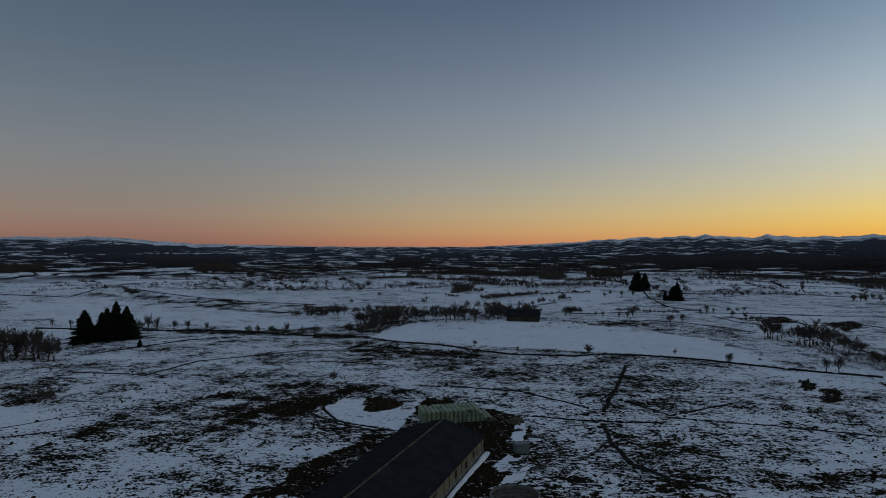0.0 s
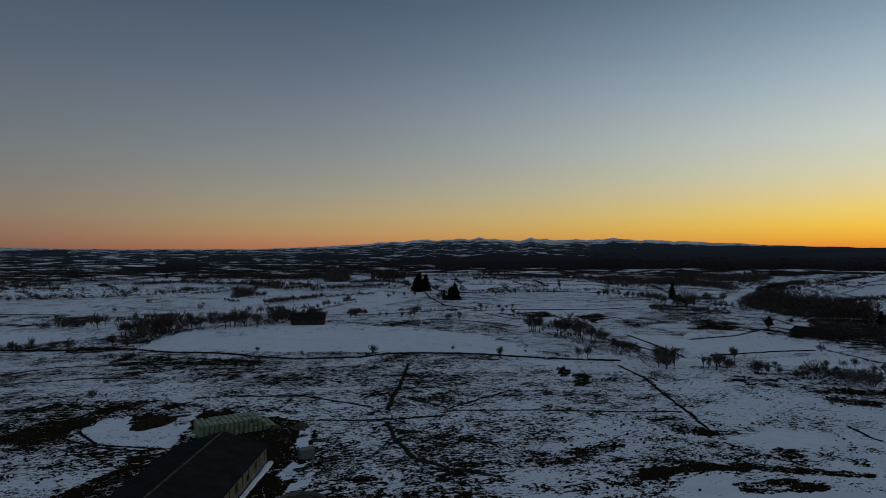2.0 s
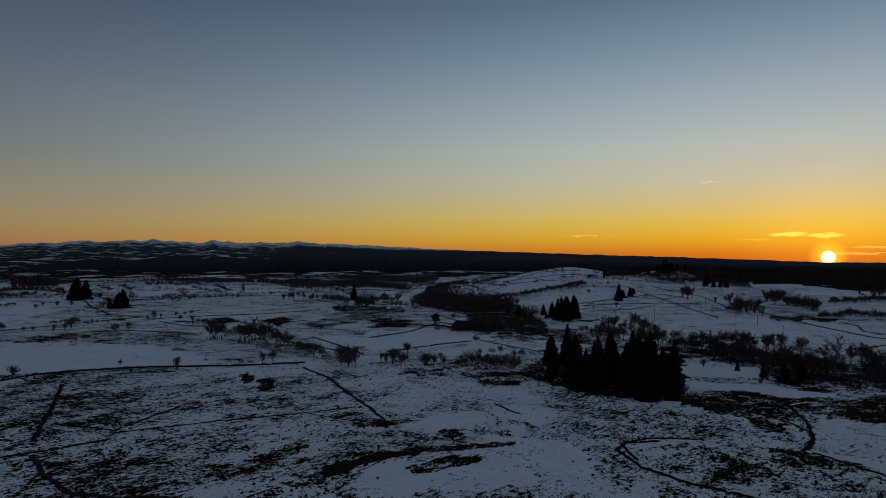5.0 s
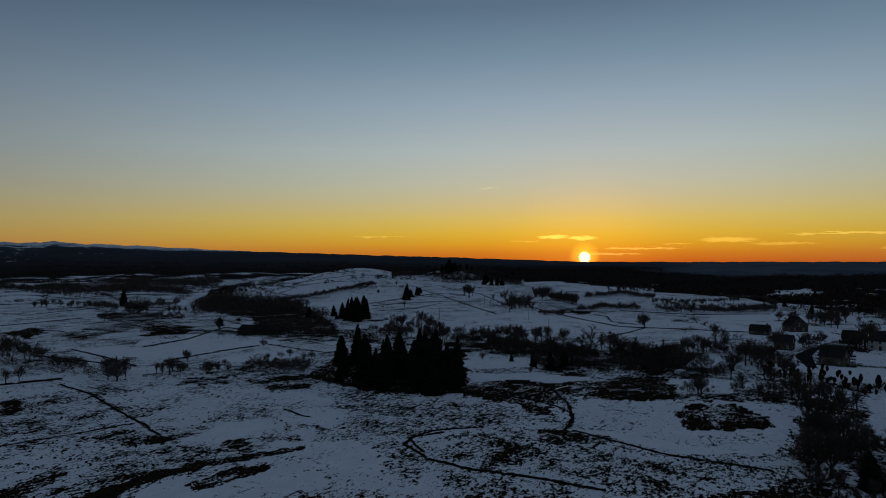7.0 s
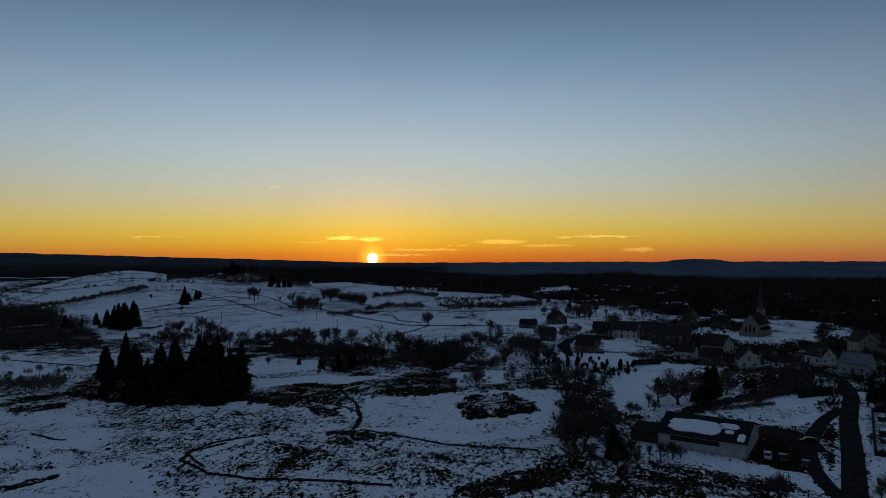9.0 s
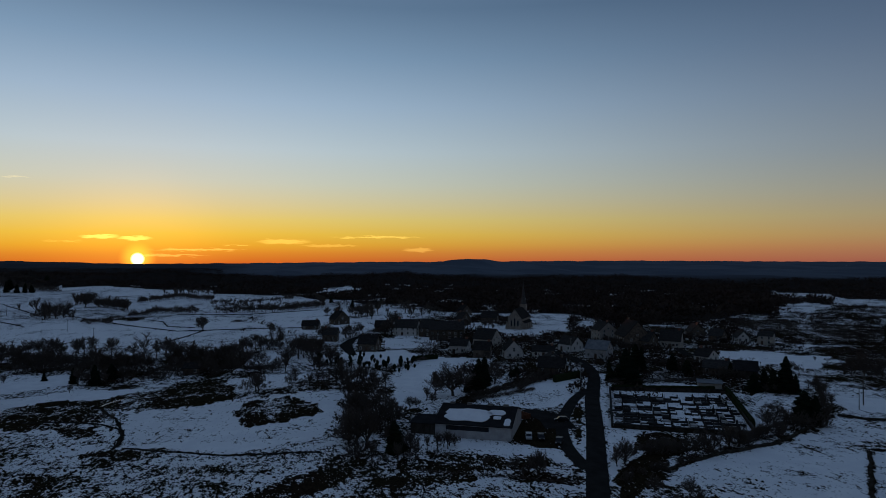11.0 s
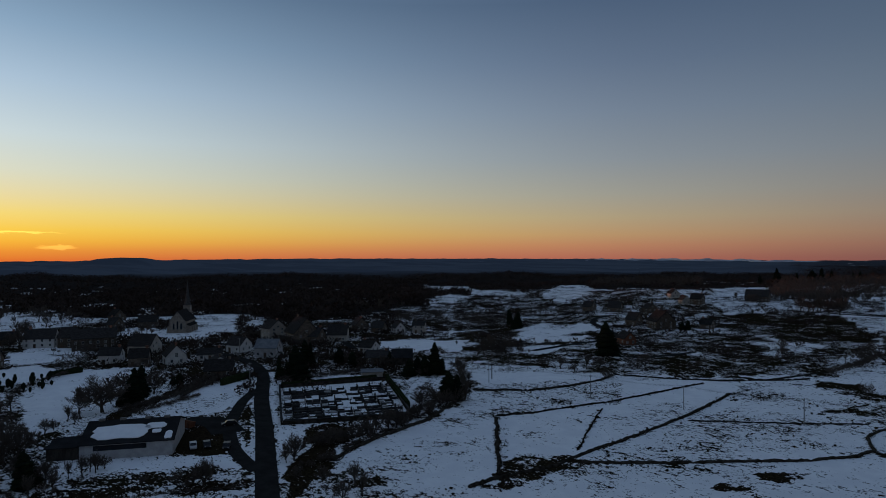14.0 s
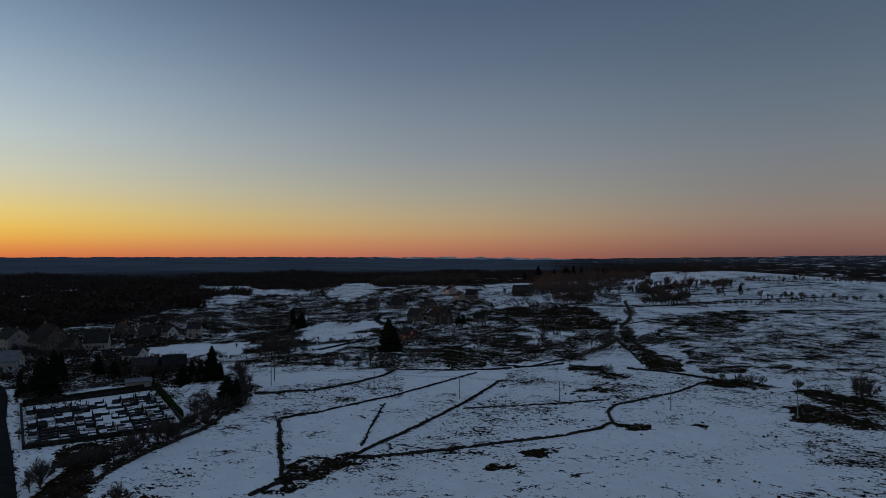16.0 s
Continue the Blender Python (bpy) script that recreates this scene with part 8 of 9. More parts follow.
def tussocks():
    rs = np.random.RandomState(28)
    n = 130000
    b = np.radians(rs.uniform(-38, 188, n))
    r = np.sqrt(rs.uniform(110 ** 2, 420 ** 2, n))
    x, y = r * np.sin(b), r * np.cos(b)
    v = bareness(x, y) + 0.25 * lumps(x, y, 9) + 0.12 * lumps(x + 31, y, 3.1)
    keep = (v > 0.36) & (v < 0.9) & (rs.uniform(0, 1, n) < 0.55) & ((r < 260) | (rs.uniform(0, 1, n) < 0.3))
    for line, w in ROADS:
        keep &= to_line(line, x, y) > w / 2 + 1
    x, y = x[keep][:9000], y[keep][:9000]
    h = rs.uniform(0.35, 1.0, len(x)) * rs.uniform(0.6, 1.2, len(x))
    p, f = crowns(np.stack([x, y], -1), h * 0.5, 29, 4, 2.2)
    return tagged(new("heather_tussocks", big_mesh("heather_tussocks", p, f, HEATHER)), "dark heather and rush tussocks poking through snow", "heather", kind="stuff")


tussocks()


# ---- houses ----
def window_meshes(w, h):
    fr = Form()
    fr.box(-w / 2 - 0.08, -0.05, -0.06, w / 2 + 0.08, 0.06, 0.06).box(-w / 2 - 0.08, -0.05, h - 0.06, w / 2 + 0.08, 0.05, h + 0.06)
    fr.box(-w / 2 - 0.08, -0.05, 0.06, -w / 2 + 0.04, 0.05, h - 0.06).box(w / 2 - 0.04, -0.05, 0.06, w / 2 + 0.08, 0.05, h - 0.06).box(-0.035, -0.05, 0.06, 0.035, 0.03, h - 0.06)
    return fr.data("window", FRAMEWOOD), Form().box(-w / 2, -0.05, 0, w / 2, 0.012, h).data("pane", GLASS)


WIN, WIN_LOW = window_meshes(1.0, 1.35), window_meshes(1.1, 1.0)
DOOR = Form().box(-0.55, -0.05, 0, 0.55, 0.05, 2.1).box(-0.65, -0.05, 0, -0.55, 0.08, 2.2).box(0.55, -0.05, 0, 0.65, 0.08, 2.2).box(-0.65, -0.05, 2.1, 0.65, 0.08, 2.22).data("door", DOORWOOD)


def gable_shell(gx, ly, wall, roof):
    return Form().prism([(-gx / 2, -0.6), (gx / 2, -0.6), (gx / 2, wall), (0, wall + roof - 0.03), (-gx / 2, wall)], -ly / 2, ly / 2)


def gable_roof(gx, ly, wall, roof, over=0.4, thick=0.2):
    """Two pitched slabs with eaves."""
    k = roof / (gx / 2)
    e = gx / 2 + over
    z = wall - over * k
    return Form().prism([(-e, z), (0, wall + roof), (e, z), (e, z + thick), (0, wall + roof + thick * 1.25), (-e, z + thick)], -ly / 2 - over, ly / 2 + over)


def opening(name, meshes, wall_ob, m, label=""):
    ob = part(name, meshes[0] if isinstance(meshes, tuple) else meshes, None, wall_ob, label, m)
    if isinstance(meshes, tuple):
        part("pane", meshes[1], None, ob)
    return ob


def house(x, y, w, d, wall, roof, turn, wallmat, roofmat, label, rnd, windows=True, chimney=True, name="house", category="house"):
    a = radians(turn) + math.atan2(x, y)
    s, c = abs(math.sin(a)), abs(math.cos(a))
    gx, ly = (w, d) if s < 0.6 else (d, max(7.0, (w - d * c * 0.8) / s))
    ob = thing(name, label, category, pose(x, y, gz(x, y), 0, 0, turn) @ Matrix.Translation((0, 0, 0)), "village houses" if windows else "farm sheds")
    shell = part("wall", gable_shell(gx, ly, wall, roof), wallmat, ob)
    cover = part("roof", gable_roof(gx, ly, wall, roof), roofmat, ob)
    if chimney:
        cy = rnd.choice((-0.38, 0.36)) * ly
        part("chimney", Form().box(-0.4, cy - 0.5, wall + roof * 0.72, 0.4, cy + 0.5, wall + roof + 1.0).box(-0.5, cy - 0.6, wall + roof + 1.0, 0.5, cy + 0.6, wall + roof + 1.15), BRICKRED if rnd.random() < 0.5 else GRANITE, ob)
    if windows:
        floors = [0.9] if wall < 3.4 else [0.9, 3.3] if wall < 6.2 else [0.9, 3.3, 5.4]
        for sd in (-1, 1):
            n = max(2, int(ly / 3.0))
            for fl in floors:
                if fl + 1.35 > wall + 0.05 and fl > 1:
                    continue
                for k in range(n):
                    yy = (k + 0.5) / n * ly - ly / 2
                    if fl < 1 and k == n // 2:
                        opening("door", DOOR, shell, pose(sd * gx / 2, yy, 0, 0, 0, -90 * sd))
                    else:
                        opening("window", WIN, shell, pose(sd * gx / 2, yy, fl, 0, 0, -90 * sd))
            for fl in floors + ([wall + 0.2] if roof > 2.6 else []):
                for k in ((-0.24, 0.24) if fl < wall - 1 else (0,)):
                    opening("window", WIN if fl < wall - 1 else WIN_LOW, shell, pose(k * gx, sd * ly / 2, fl, 0, 0, 0 if sd > 0 else 180))
    return ob


rh = random.Random(77)
for x, y, w, d, wl, rf, tn in HOUSES_WHITE:
    house(x, y, w, d, max(wl, 2.7), rf, tn, RENDER_WHITE, SLATE, "white rendered village house with dark slate gable roof", rh)
for x, y, w, d, wl, rf, tn in HOUSES_PALE:
    house(x, y, w, d, wl, rf, tn, RENDER_PALE, SLATE, "pale rendered house with steep slate roof", rh)
for x, y, w, d, wl, rf, tn in HOUSES_STONE:
    house(x, y, w, d, max(wl, 2.7), rf, tn, GRANITE, SLATE, "old grey stone house with slate gable roof" if w < 14 else "long grey stone building with slate roof", rh)
for x, y, w, d, wl, rf, tn in HOUSES_TIMBER:
    house(x, y, w, d, wl, rf, tn, TIMBER, SLATE, "small red-brown timber chalet below the winding road", rh)
for x, y, w, d, wl, rf, tn in HOUSES_GREY:
    house(x, y, w, d, wl, rf, tn, CLADDING, METALROOF, "grey sheet-clad hall beside the village street", rh, chimney=False)
for x, y, w, d, wl, rf, tn in HOUSES_DARK:
    house(x, y, w, d, wl, rf, tn, DARKWOOD, TINROOF, "dark boarded farm shed with sheet roof", rh, windows=False, chimney=False, name="farm_shed", category="shed")


# ---- church ----
def church(x, y, turn):
    ob = thing("church", "stone village church with steep slate roof and thin spire", "church", pose(x, y, gz(x, y), 0, 0, turn))
    body = part("nave", gable_shell(9.5, 22, 7.5, 6.0).prism([(-6.5, -0.6), (-4.7, -0.6), (-4.7, 5.2), (-6.5, 4.2)], -9, 9).prism([(4.7, -0.6), (6.5, -0.6), (6.5, 4.2), (4.7, 5.2)], -9, 9), CHURCHSTONE, ob)
    part("roof", gable_roof(9.5, 22, 7.5, 6.0, 0.35), SLATE, ob)
    for sd in (-1, 1):
        part("aisle_roof", Form().prism([(sd * 4.7, 5.25), (sd * 6.9, 4.05), (sd * 6.9, 4.25), (sd * 4.7, 5.5)], -9.3, 9.3), SLATE, ob)
        for k in range(4):
            part("buttress", Form().prism([(sd * 6.5, -0.4), (sd * 7.4, -0.4), (sd * 6.9, 3.6), (sd * 6.5, 3.8)], -8.2 + k * 5.2, -7.4 + k * 5.2), CHURCHSTONE, ob)
    # tall lancets in the gable that looks over the village
    for sx_, h in ((-2.2, 4.2), (0, 5.6), (2.2, 4.2)):
        fr = Form().prism([(-0.65, 2.2), (0.65, 2.2), (0.65, 2.2 + h - 0.8), (0, 2.2 + h), (-0.65, 2.2 + h - 0.8)], -0.08, 0.06)
        w_ = part("lancet_window", fr, CONCRETE, body, "", pose(sx_, -11, 0))
        part("pane", Form().prism([(-0.45, 2.4), (0.45, 2.4), (0.45, 2.2 + h - 0.9), (0, 2.2 + h - 0.35), (-0.45, 2.2 + h - 0.9)], -0.1, 0.0), GLASS, w_)
    for k in range(4):
        for sd in (-1, 1):
            opening("window", WIN, body, pose(sd * 6.5, -6.5 + k * 4.4, 1.6, 0, 0, -90 * sd))
    tower = part("tower", Form().box(-2.1, 9.0, -0.5, 2.1, 13.2, 15.5), CHURCHSTONE, ob)
    for sd in (-1, 1):
        opening("louvre", WIN, tower, pose(sd * 2.1, 11.1, 12.4, 0, 0, -90 * sd))
    sp = Form()
    sp.tube((0, 11.1, 15.5), (0, 11.1, 18.5), 2.5, 1.5, 8).tube((0, 11.1, 18.5), (0, 11.1, 31.5), 1.5, 0.06, 8)
    spire = part("spire", sp, SPIREMETAL, ob, "thin pointed slate spire")
    part("cross", Form().tube((0, 11.1, 31.3), (0, 11.1, 33.2), 0.06, 0.05, 4).tube((-0.5, 11.1, 32.5), (0.5, 11.1, 32.5), 0.05, 0.05, 4), WIRE, spire)
    ap = Form()
    n = 7
    for k in range(n):
        a0, a1 = math.pi * k / n, math.pi * (k + 1) / n
        ap.add([(3.6 * math.cos(a0), 13 + 3.6 * math.sin(a0), -0.5), (3.6 * math.cos(a1), 13 + 3.6 * math.sin(a1), -0.5), (3.6 * math.cos(a1), 13 + 3.6 * math.sin(a1), 5.5), (3.6 * math.cos(a0), 13 + 3.6 * math.sin(a0), 5.5), (0, 13, 8.2)], [(0, 1, 2, 3), (3, 2, 4)])
    part("apse", ap, CHURCHSTONE, ob)


church(414, -147, -125)


# ---- village hall with low roof, its yard and cars ----
def hall():
    m = Matrix.Translation((178.7, -51.5, gz(175, -45))) @ Matrix.Rotation(math.atan2(-56.0 + 41.6, 164.6 - 172.1), 4, "Z")
    ob = thing("village_hall", "low wide grey hall with shallow dark roof half covered in snow", "hall", m)
    L, D, e, rg = 21.0, 21.0, 3.7, 3.0
    # local +x runs towards the street, +y away from it
    f = Form()
    f.add([(-L / 2, -D / 2, -0.5), (L / 2, -D / 2, -0.5), (L / 2, D / 2, -0.5), (-L / 2, D / 2, -0.5), (-L / 2, -D / 2, e), (L / 2, -D / 2, e), (L / 2, D / 2, e), (-L / 2, D / 2, e), (-L / 2, 0, e + rg), (L / 2, 0, e + rg)],
          [(3, 2, 1, 0), (0, 1, 5, 4), (2, 3, 7, 6), (1, 2, 6, 9, 5), (3, 0, 4, 8, 7), (4, 5, 9, 8), (6, 7, 8, 9)])
    wall = part("wall", f, CLADDING, ob)
    r = Form()
    k = rg / (D / 2)
    o = 0.5
    pts = [(-D / 2 - o, e - o * k), (0, e + rg), (D / 2 + o, e - o * k), (D / 2 + o, e - o * k + 0.2), (0, e + rg + 0.25), (-D / 2 - o, e - o * k + 0.2)]
    r.add([(xx, yy, zz + 0.03) for xx in (-L / 2 - o, L / 2 + o) for yy, zz in pts], [(0, 1, 2, 3, 4, 5), (11, 10, 9, 8, 7, 6)] + [(i, 6 + i, 6 + (i + 1) % 6, (i + 1) % 6) for i in range(6)])
    roof = part("roof", r, TINROOF, ob)
    for xx in (-8, -3, 3, 7.6):
        part("roof_vent", Form().box(xx - 0.7, -0.5, e + rg + 0.1, xx + 0.7, 0.5, e + rg + 0.65), CONCRETE, roof)
    # snow left on the slope that is seen
    for cx, cy, rx, ry, seed in ((-2.2, NEAR * 6.0, 6.6, 3.2, 1), (5.6, NEAR * 4.0, 2.4, 1.3, 2), (6.2, NEAR * 6.6, 1.1, 0.8, 3), (9.3, NEAR * 8.6, 0.9, 1.7, 4)):
        rnd = random.Random(seed)
        n = 26
        ring = []
        for i in range(n):
            a = 2 * math.pi * i / n
            q = (abs(math.cos(a)) ** 4 + abs(math.sin(a)) ** 4) ** -0.25 * rnd.uniform(0.9, 1.06)
            ring.append((cx + rx * q * math.cos(a), cy + ry * q * math.sin(a)))
        top = [(px, py, e + rg - abs(py) * k + 0.40) for px, py in ring]
        low = [(px * 1.0, py, e + rg - abs(py) * k + 0.2) for px, py in ring]
        part("roof_snow", Form().add(top + low, [tuple(range(n))] + [(i, n + i, n + (i + 1) % n, (i + 1) % n) for i in range(n)]), SNOW, roof, "white patch of melting snow")
    part("window_band", Form().box(-L / 2 + 3, NEAR * D / 2 - 0.06, 2.1, L / 2 - 6, NEAR * D / 2 + 0.06, 3.3), GLASS, wall, "long dark strip of windows")
    part("annex", Form().box(-L / 2 - 7.5, -D / 2 * 0.9, -0.5, -L / 2 + 0.2, 0, 3.0), DARKWOOD, ob, "lower dark lean-to")
    part("annex_roof", Form().box(-L / 2 - 8.0, -D / 2 * 0.95, 3.0, -L / 2 + 0.3, 0.2, 3.25), TINROOF, ob)


NEAR = -1
hall()


def car(x, y, turn, paint, label, tall=1.45, longer=4.2, name="car"):
    ob = thing(name, label, "car" if name == "car" else "van", pose(x, y, gz(x, y) + 0.14, 0, 0, turn), "parked cars")
    h, L = tall, longer
    body = Form()
    prof = [(-L / 2, 0.3), (L / 2, 0.3), (L / 2 + 0.02, 0.62), (L * 0.3, 0.86), (L * 0.12, h), (-L * 0.32, h), (-L * 0.46, 0.92), (-L / 2, 0.8)]
    if name == "van":
        prof = [(-L / 2, 0.35), (L / 2, 0.35), (L / 2, 0.9), (L * 0.42, 1.1), (L * 0.3, h), (-L / 2, h)]
    body.prism(prof, -0.82, 0.82)
    b = part("body", body, paint, ob)
    for sd in (-1, 1):
        part("side_window", Form().prism([(L * 0.24, 0.92), (L * 0.11, h - 0.1), (-L * 0.3, h - 0.1), (-L * 0.4, 0.94)], sd * 0.80, sd * 0.835), GLASS, b)
        part("headlight", Form().box(L / 2 - 0.05, sd * 0.6 - 0.15, 0.55, L / 2 + 0.035, sd * 0.6 + 0.15, 0.72), FRAMEWOOD, b)
        part("tail_light", Form().box(-L / 2 - 0.03, sd * 0.65 - 0.1, 0.6, -L / 2 + 0.04, sd * 0.65 + 0.1, 0.78), BRICKRED, b)
        for xx in (-L * 0.3, L * 0.3):
            w = part("wheel", Form().tube((xx, sd * 0.68, 0.2), (xx, sd * 0.86, 0.2), 0.32, 0.32, 12), TYRE, ob)
            part("rim", Form().tube((xx, sd * 0.80, 0.2), (xx, sd * 0.875, 0.2), 0.18, 0.18, 8), METALROOF, w)
    part("windscreen", Form().add([(L * 0.285, -0.72, 0.9), (L * 0.285, 0.72, 0.9), (L * 0.135, 0.68, h - 0.06), (L * 0.135, -0.68, h - 0.06)], [(0, 1, 2, 3)]), GLASS, b, "", Matrix.Translation((0.03, 0, 0.03)))


car(166.0, -61.6, 162, PAINTS[0], "small white car parked on the hall yard")
car(164.6, -64.6, 165, PAINTS[1], "black car parked beside the white one")
car(160.2, -68.0, 150, PAINTS[1], "dark car parked at the yard's edge")
car(180.5, -77.4, 70, PAINTS[1], "dark car waiting on the hall's drive")
solo("skip_container", Form().prism([(-2.4, 0.1), (2.2, 0.1), (2.8, 1.7), (2.6, 1.7), (2.05, 0.3), (-2.2, 0.3), (-2.6, 1.7), (-2.8, 1.7)], -1.1, 1.1).box(-2.3, -1.1, 0.1, 2.2, -0.95, 1.6).box(-2.3, 0.95, 0.1, 2.2, 1.1, 1.6), TIMBER,
     "rusty open container standing on the hall yard", "container", pose(187.2, -67.4, gz(187, -67) + 0.1, 0, 0, 20))


# ---- cemetery ----
CEM = [(171.2, -89.1), (218.6, -112.9), (204.6, -152.1), (153.5, -123.4)]


def cem_at(u, v):
    """A place in the cemetery: u along the street, v away from it."""
    a, b, c, d = CEM
    return ((1 - u) * (1 - v) * a[0] + u * (1 - v) * b[0] + u * v * c[0] + (1 - u) * v * d[0], (1 - u) * (1 - v) * a[1] + u * (1 - v) * b[1] + u * v * c[1] + (1 - u) * v * d[1])


def cemetery():
    ob = thing("cemetery_wall", "rendered grey cemetery wall with stone coping", "wall")
    for (ax, ay), (bx, by) in zip(CEM, CEM[1:] + CEM[:1]):
        d = math.hypot(bx - ax, by - ay)
        m = pose(ax, ay, gz((ax + bx) / 2, (ay + by) / 2), 0, 0, math.degrees(math.atan2(by - ay, bx - ax)))
        w = part("wall_run", Form().box(-0.25, -0.25, -0.8, d - 0.27, 0.25, 1.25), DRYSTONE, ob, "", m)
        part("coping", Form().box(-0.3, -0.34, 1.25, d - 0.2, 0.34, 1.4, 0.04), STONEDARK, w)
    rnd = random.Random(3)
    slab_a = Form().box(-1.05, -0.5, -0.3, 1.05, 0.5, 0.38, 0.04)
    kinds = []
    for mat, light in ((STONEDARK, False), (STONELIGHT, True)):
        s_me = slab_a.data("slab", mat)
        for shape in range(3):
            h = Form()
            if shape == 0:
                h.prism([(-0.5, 0), (0.5, 0), (0.5, 0.85), (0.3, 1.1), (-0.3, 1.1), (-0.5, 0.85)], -0.09, 0.09)
            elif shape == 1:
                h.box(-0.08, -0.07, 0, 0.08, 0.07, 1.45).box(-0.4, -0.06, 0.9, 0.4, 0.06, 1.06).box(-0.3, -0.2, 0, 0.3, 0.2, 0.3)
            else:
                h.box(-0.65, -0.1, 0, 0.65, 0.1, 0.8, 0.05).box(-0.35, -0.12, 0.8, 0.35, 0.12, 1.25, 0.05)
            kinds.append((s_me, h.data("headstone", mat), light))
    along = math.degrees(math.atan2(CEM[3][1] - CEM[0][1], CEM[3][0] - CEM[0][0]))
    for row in range(8):
        for k in range(13):
            for side in (-1, 1):
                u, v = 0.05 + 0.80 * (k + 0.5) / 13, 0.03 + 0.94 * (row + 0.5) / 8 + side * 0.031
                if rnd.random() < 0.17 or k == 8 or (row == 4 and k > 2 and rnd.random() < 0.6):
                    continue
                x, y = cem_at(u + rnd.gauss(0, 0.004), v + rnd.gauss(0, 0.004))
                s_me, h_me, light = kinds[rnd.randrange(3)] if rnd.random() < 0.88 else kinds[3 + rnd.randrange(3)]
                g = thing("grave", "pale stone grave with headstone among snow" if light else "dark polished granite grave with headstone", "grave",
                          pose(x, y, gz(x, y), 0, 0, along + (180 if side > 0 else 0) + rnd.gauss(0, 1.5)) @ Matrix.Diagonal((rnd.uniform(1.05, 1.3), rnd.uniform(1.5, 2.3), rnd.uniform(0.8, 1.2), 1)), "graves")
                part("slab", s_me, None, g)
                part("headstone", h_me, None, g, "", pose(1.0, 0, 0.3, 0, 0, 90))
                if rnd.random() < 0.16:
                    part("snow_cap", Form().box(-0.85, -0.42, 0.38, 0.75, 0.42, 0.47, 0.03), SNOW, g, "snow lying on the slab")


cemetery()
house(212.5, -150.2, 8.5, 6.5, 2.8, 0.7, -31, RENDER_PALE, METALROOF, "flat pale shed at the cemetery's corner", rh, windows=False, chimney=False, name="garden_shed", category="shed")


# ---- clipped evergreens in the terraced garden ----
def clipped(seed):
    rnd = random.Random(seed)
    f = Form()
    n, rings = 9, 7
    for j in range(rings):
        t = j / (rings - 1)
        rad = 0.62 * math.sin(math.pi * (0.12 + 0.86 * (1 - t) ** 0.85)) ** 0.8 if j < rings - 1 else 0.03
        f.v += [(rad * rnd.uniform(0.85, 1.12) * math.cos(6.283 * k / n), rad * rnd.uniform(0.85, 1.12) * math.sin(6.283 * k / n), -0.05 + 2.1 * t + rnd.gauss(0, 0.04)) for k in range(n)]
    f.f = [(j * n + k, j * n + (k + 1) % n, (j + 1) * n + (k + 1) % n, (j + 1) * n + k) for j in range(rings - 1) for k in range(n)]
    return f.data("clipped_conifer", NEEDLE)


CLIPPED = [clipped(s) for s in (1, 2, 3)]
rc = random.Random(14)
GARDEN = [(299.9, -7.1), (268.4, -44.2), (291.2, -58.3), (319.5, -30.6), (321.9, -7.1)]
for x, y in scatter(GARDEN, 62, rc, 2.6):
    s = rc.uniform(0.8, 1.45)
    tagged(new("clipped_conifer", rc.choice(CLIPPED)), "small dark clipped conifer in a snowy garden", "shrub", "garden conifers").matrix_basis = pose(x, y, gz(x, y), 0, 0, rc.uniform(0, 360)) @ Matrix.Diagonal((s, s, s * rc.uniform(0.9, 1.3), 1))


def clipped_hedge(x, y, turn, length, h, label):
    rnd = random.Random(int(x * 10))
    ob = thing("clipped_hedge", label, "hedge", pose(x, y, gz(x, y), 0, 0, turn))
    f = Form()
    nl, rows = max(4, int(length / 0.7)), []
    for k in range(nl + 1):
        xx = -length / 2 + length * k / nl
        rows.append([(xx, yy + rnd.gauss(0, 0.07), zz * h + (rnd.gauss(0, 0.07) if zz > 0 else -0.3)) for yy, zz in ((-0.7, 0), (-0.75, 0.5), (-0.6, 1), (0, 1.03), (0.6, 1), (0.75, 0.5), (0.7, 0))])
    f.v = [p for r in rows for p in r]
    f.f = [(7 * k + i, 7 * k + i + 1, 7 * k + 8 + i, 7 * k + 7 + i) for k in range(nl) for i in range(6)] + [tuple(range(6, -1, -1)), tuple(range(7 * nl, 7 * nl + 7))]
    part("hedge_body", f, HEDGELEAF, ob)
    lv = Form()
    for _ in range(int(length * 30)):
        p = Vector((rnd.uniform(-length / 2, length / 2), rnd.choice((-0.75, 0.75)) + rnd.gauss(0, 0.06), rnd.uniform(0.1, 1.05) * h))
        if rnd.random() < 0.4:
            p.y, p.z = rnd.uniform(-0.6, 0.6), h * 1.03
        u, w = Vector((rnd.gauss(0, 1), rnd.gauss(0, 1), rnd.gauss(0, 1))).normalized() * 0.18, Vector((rnd.gauss(0, 1), rnd.gauss(0, 1), rnd.gauss(0, 1))).normalized() * 0.12
        lv.add([p, p + u, p + w], [(0, 1, 2)])
    part("leaves", lv, HEDGELEAF, ob)


clipped_hedge(240.5, -105.5, -62, 16, 2.6, "tall dark clipped hedge before a house")
clipped_hedge(213.4, -131.5, -107, 37, 1.9, "dark evergreen hedge behind the cemetery")
clipped_hedge(184.2, -141.0, 151.7, 47, 2.0, "untrimmed dark hedge along the cemetery wall")
clipped_hedge(300.5, -60.0, -78, 12, 2.0, "dark clipped hedge at the garden's end")


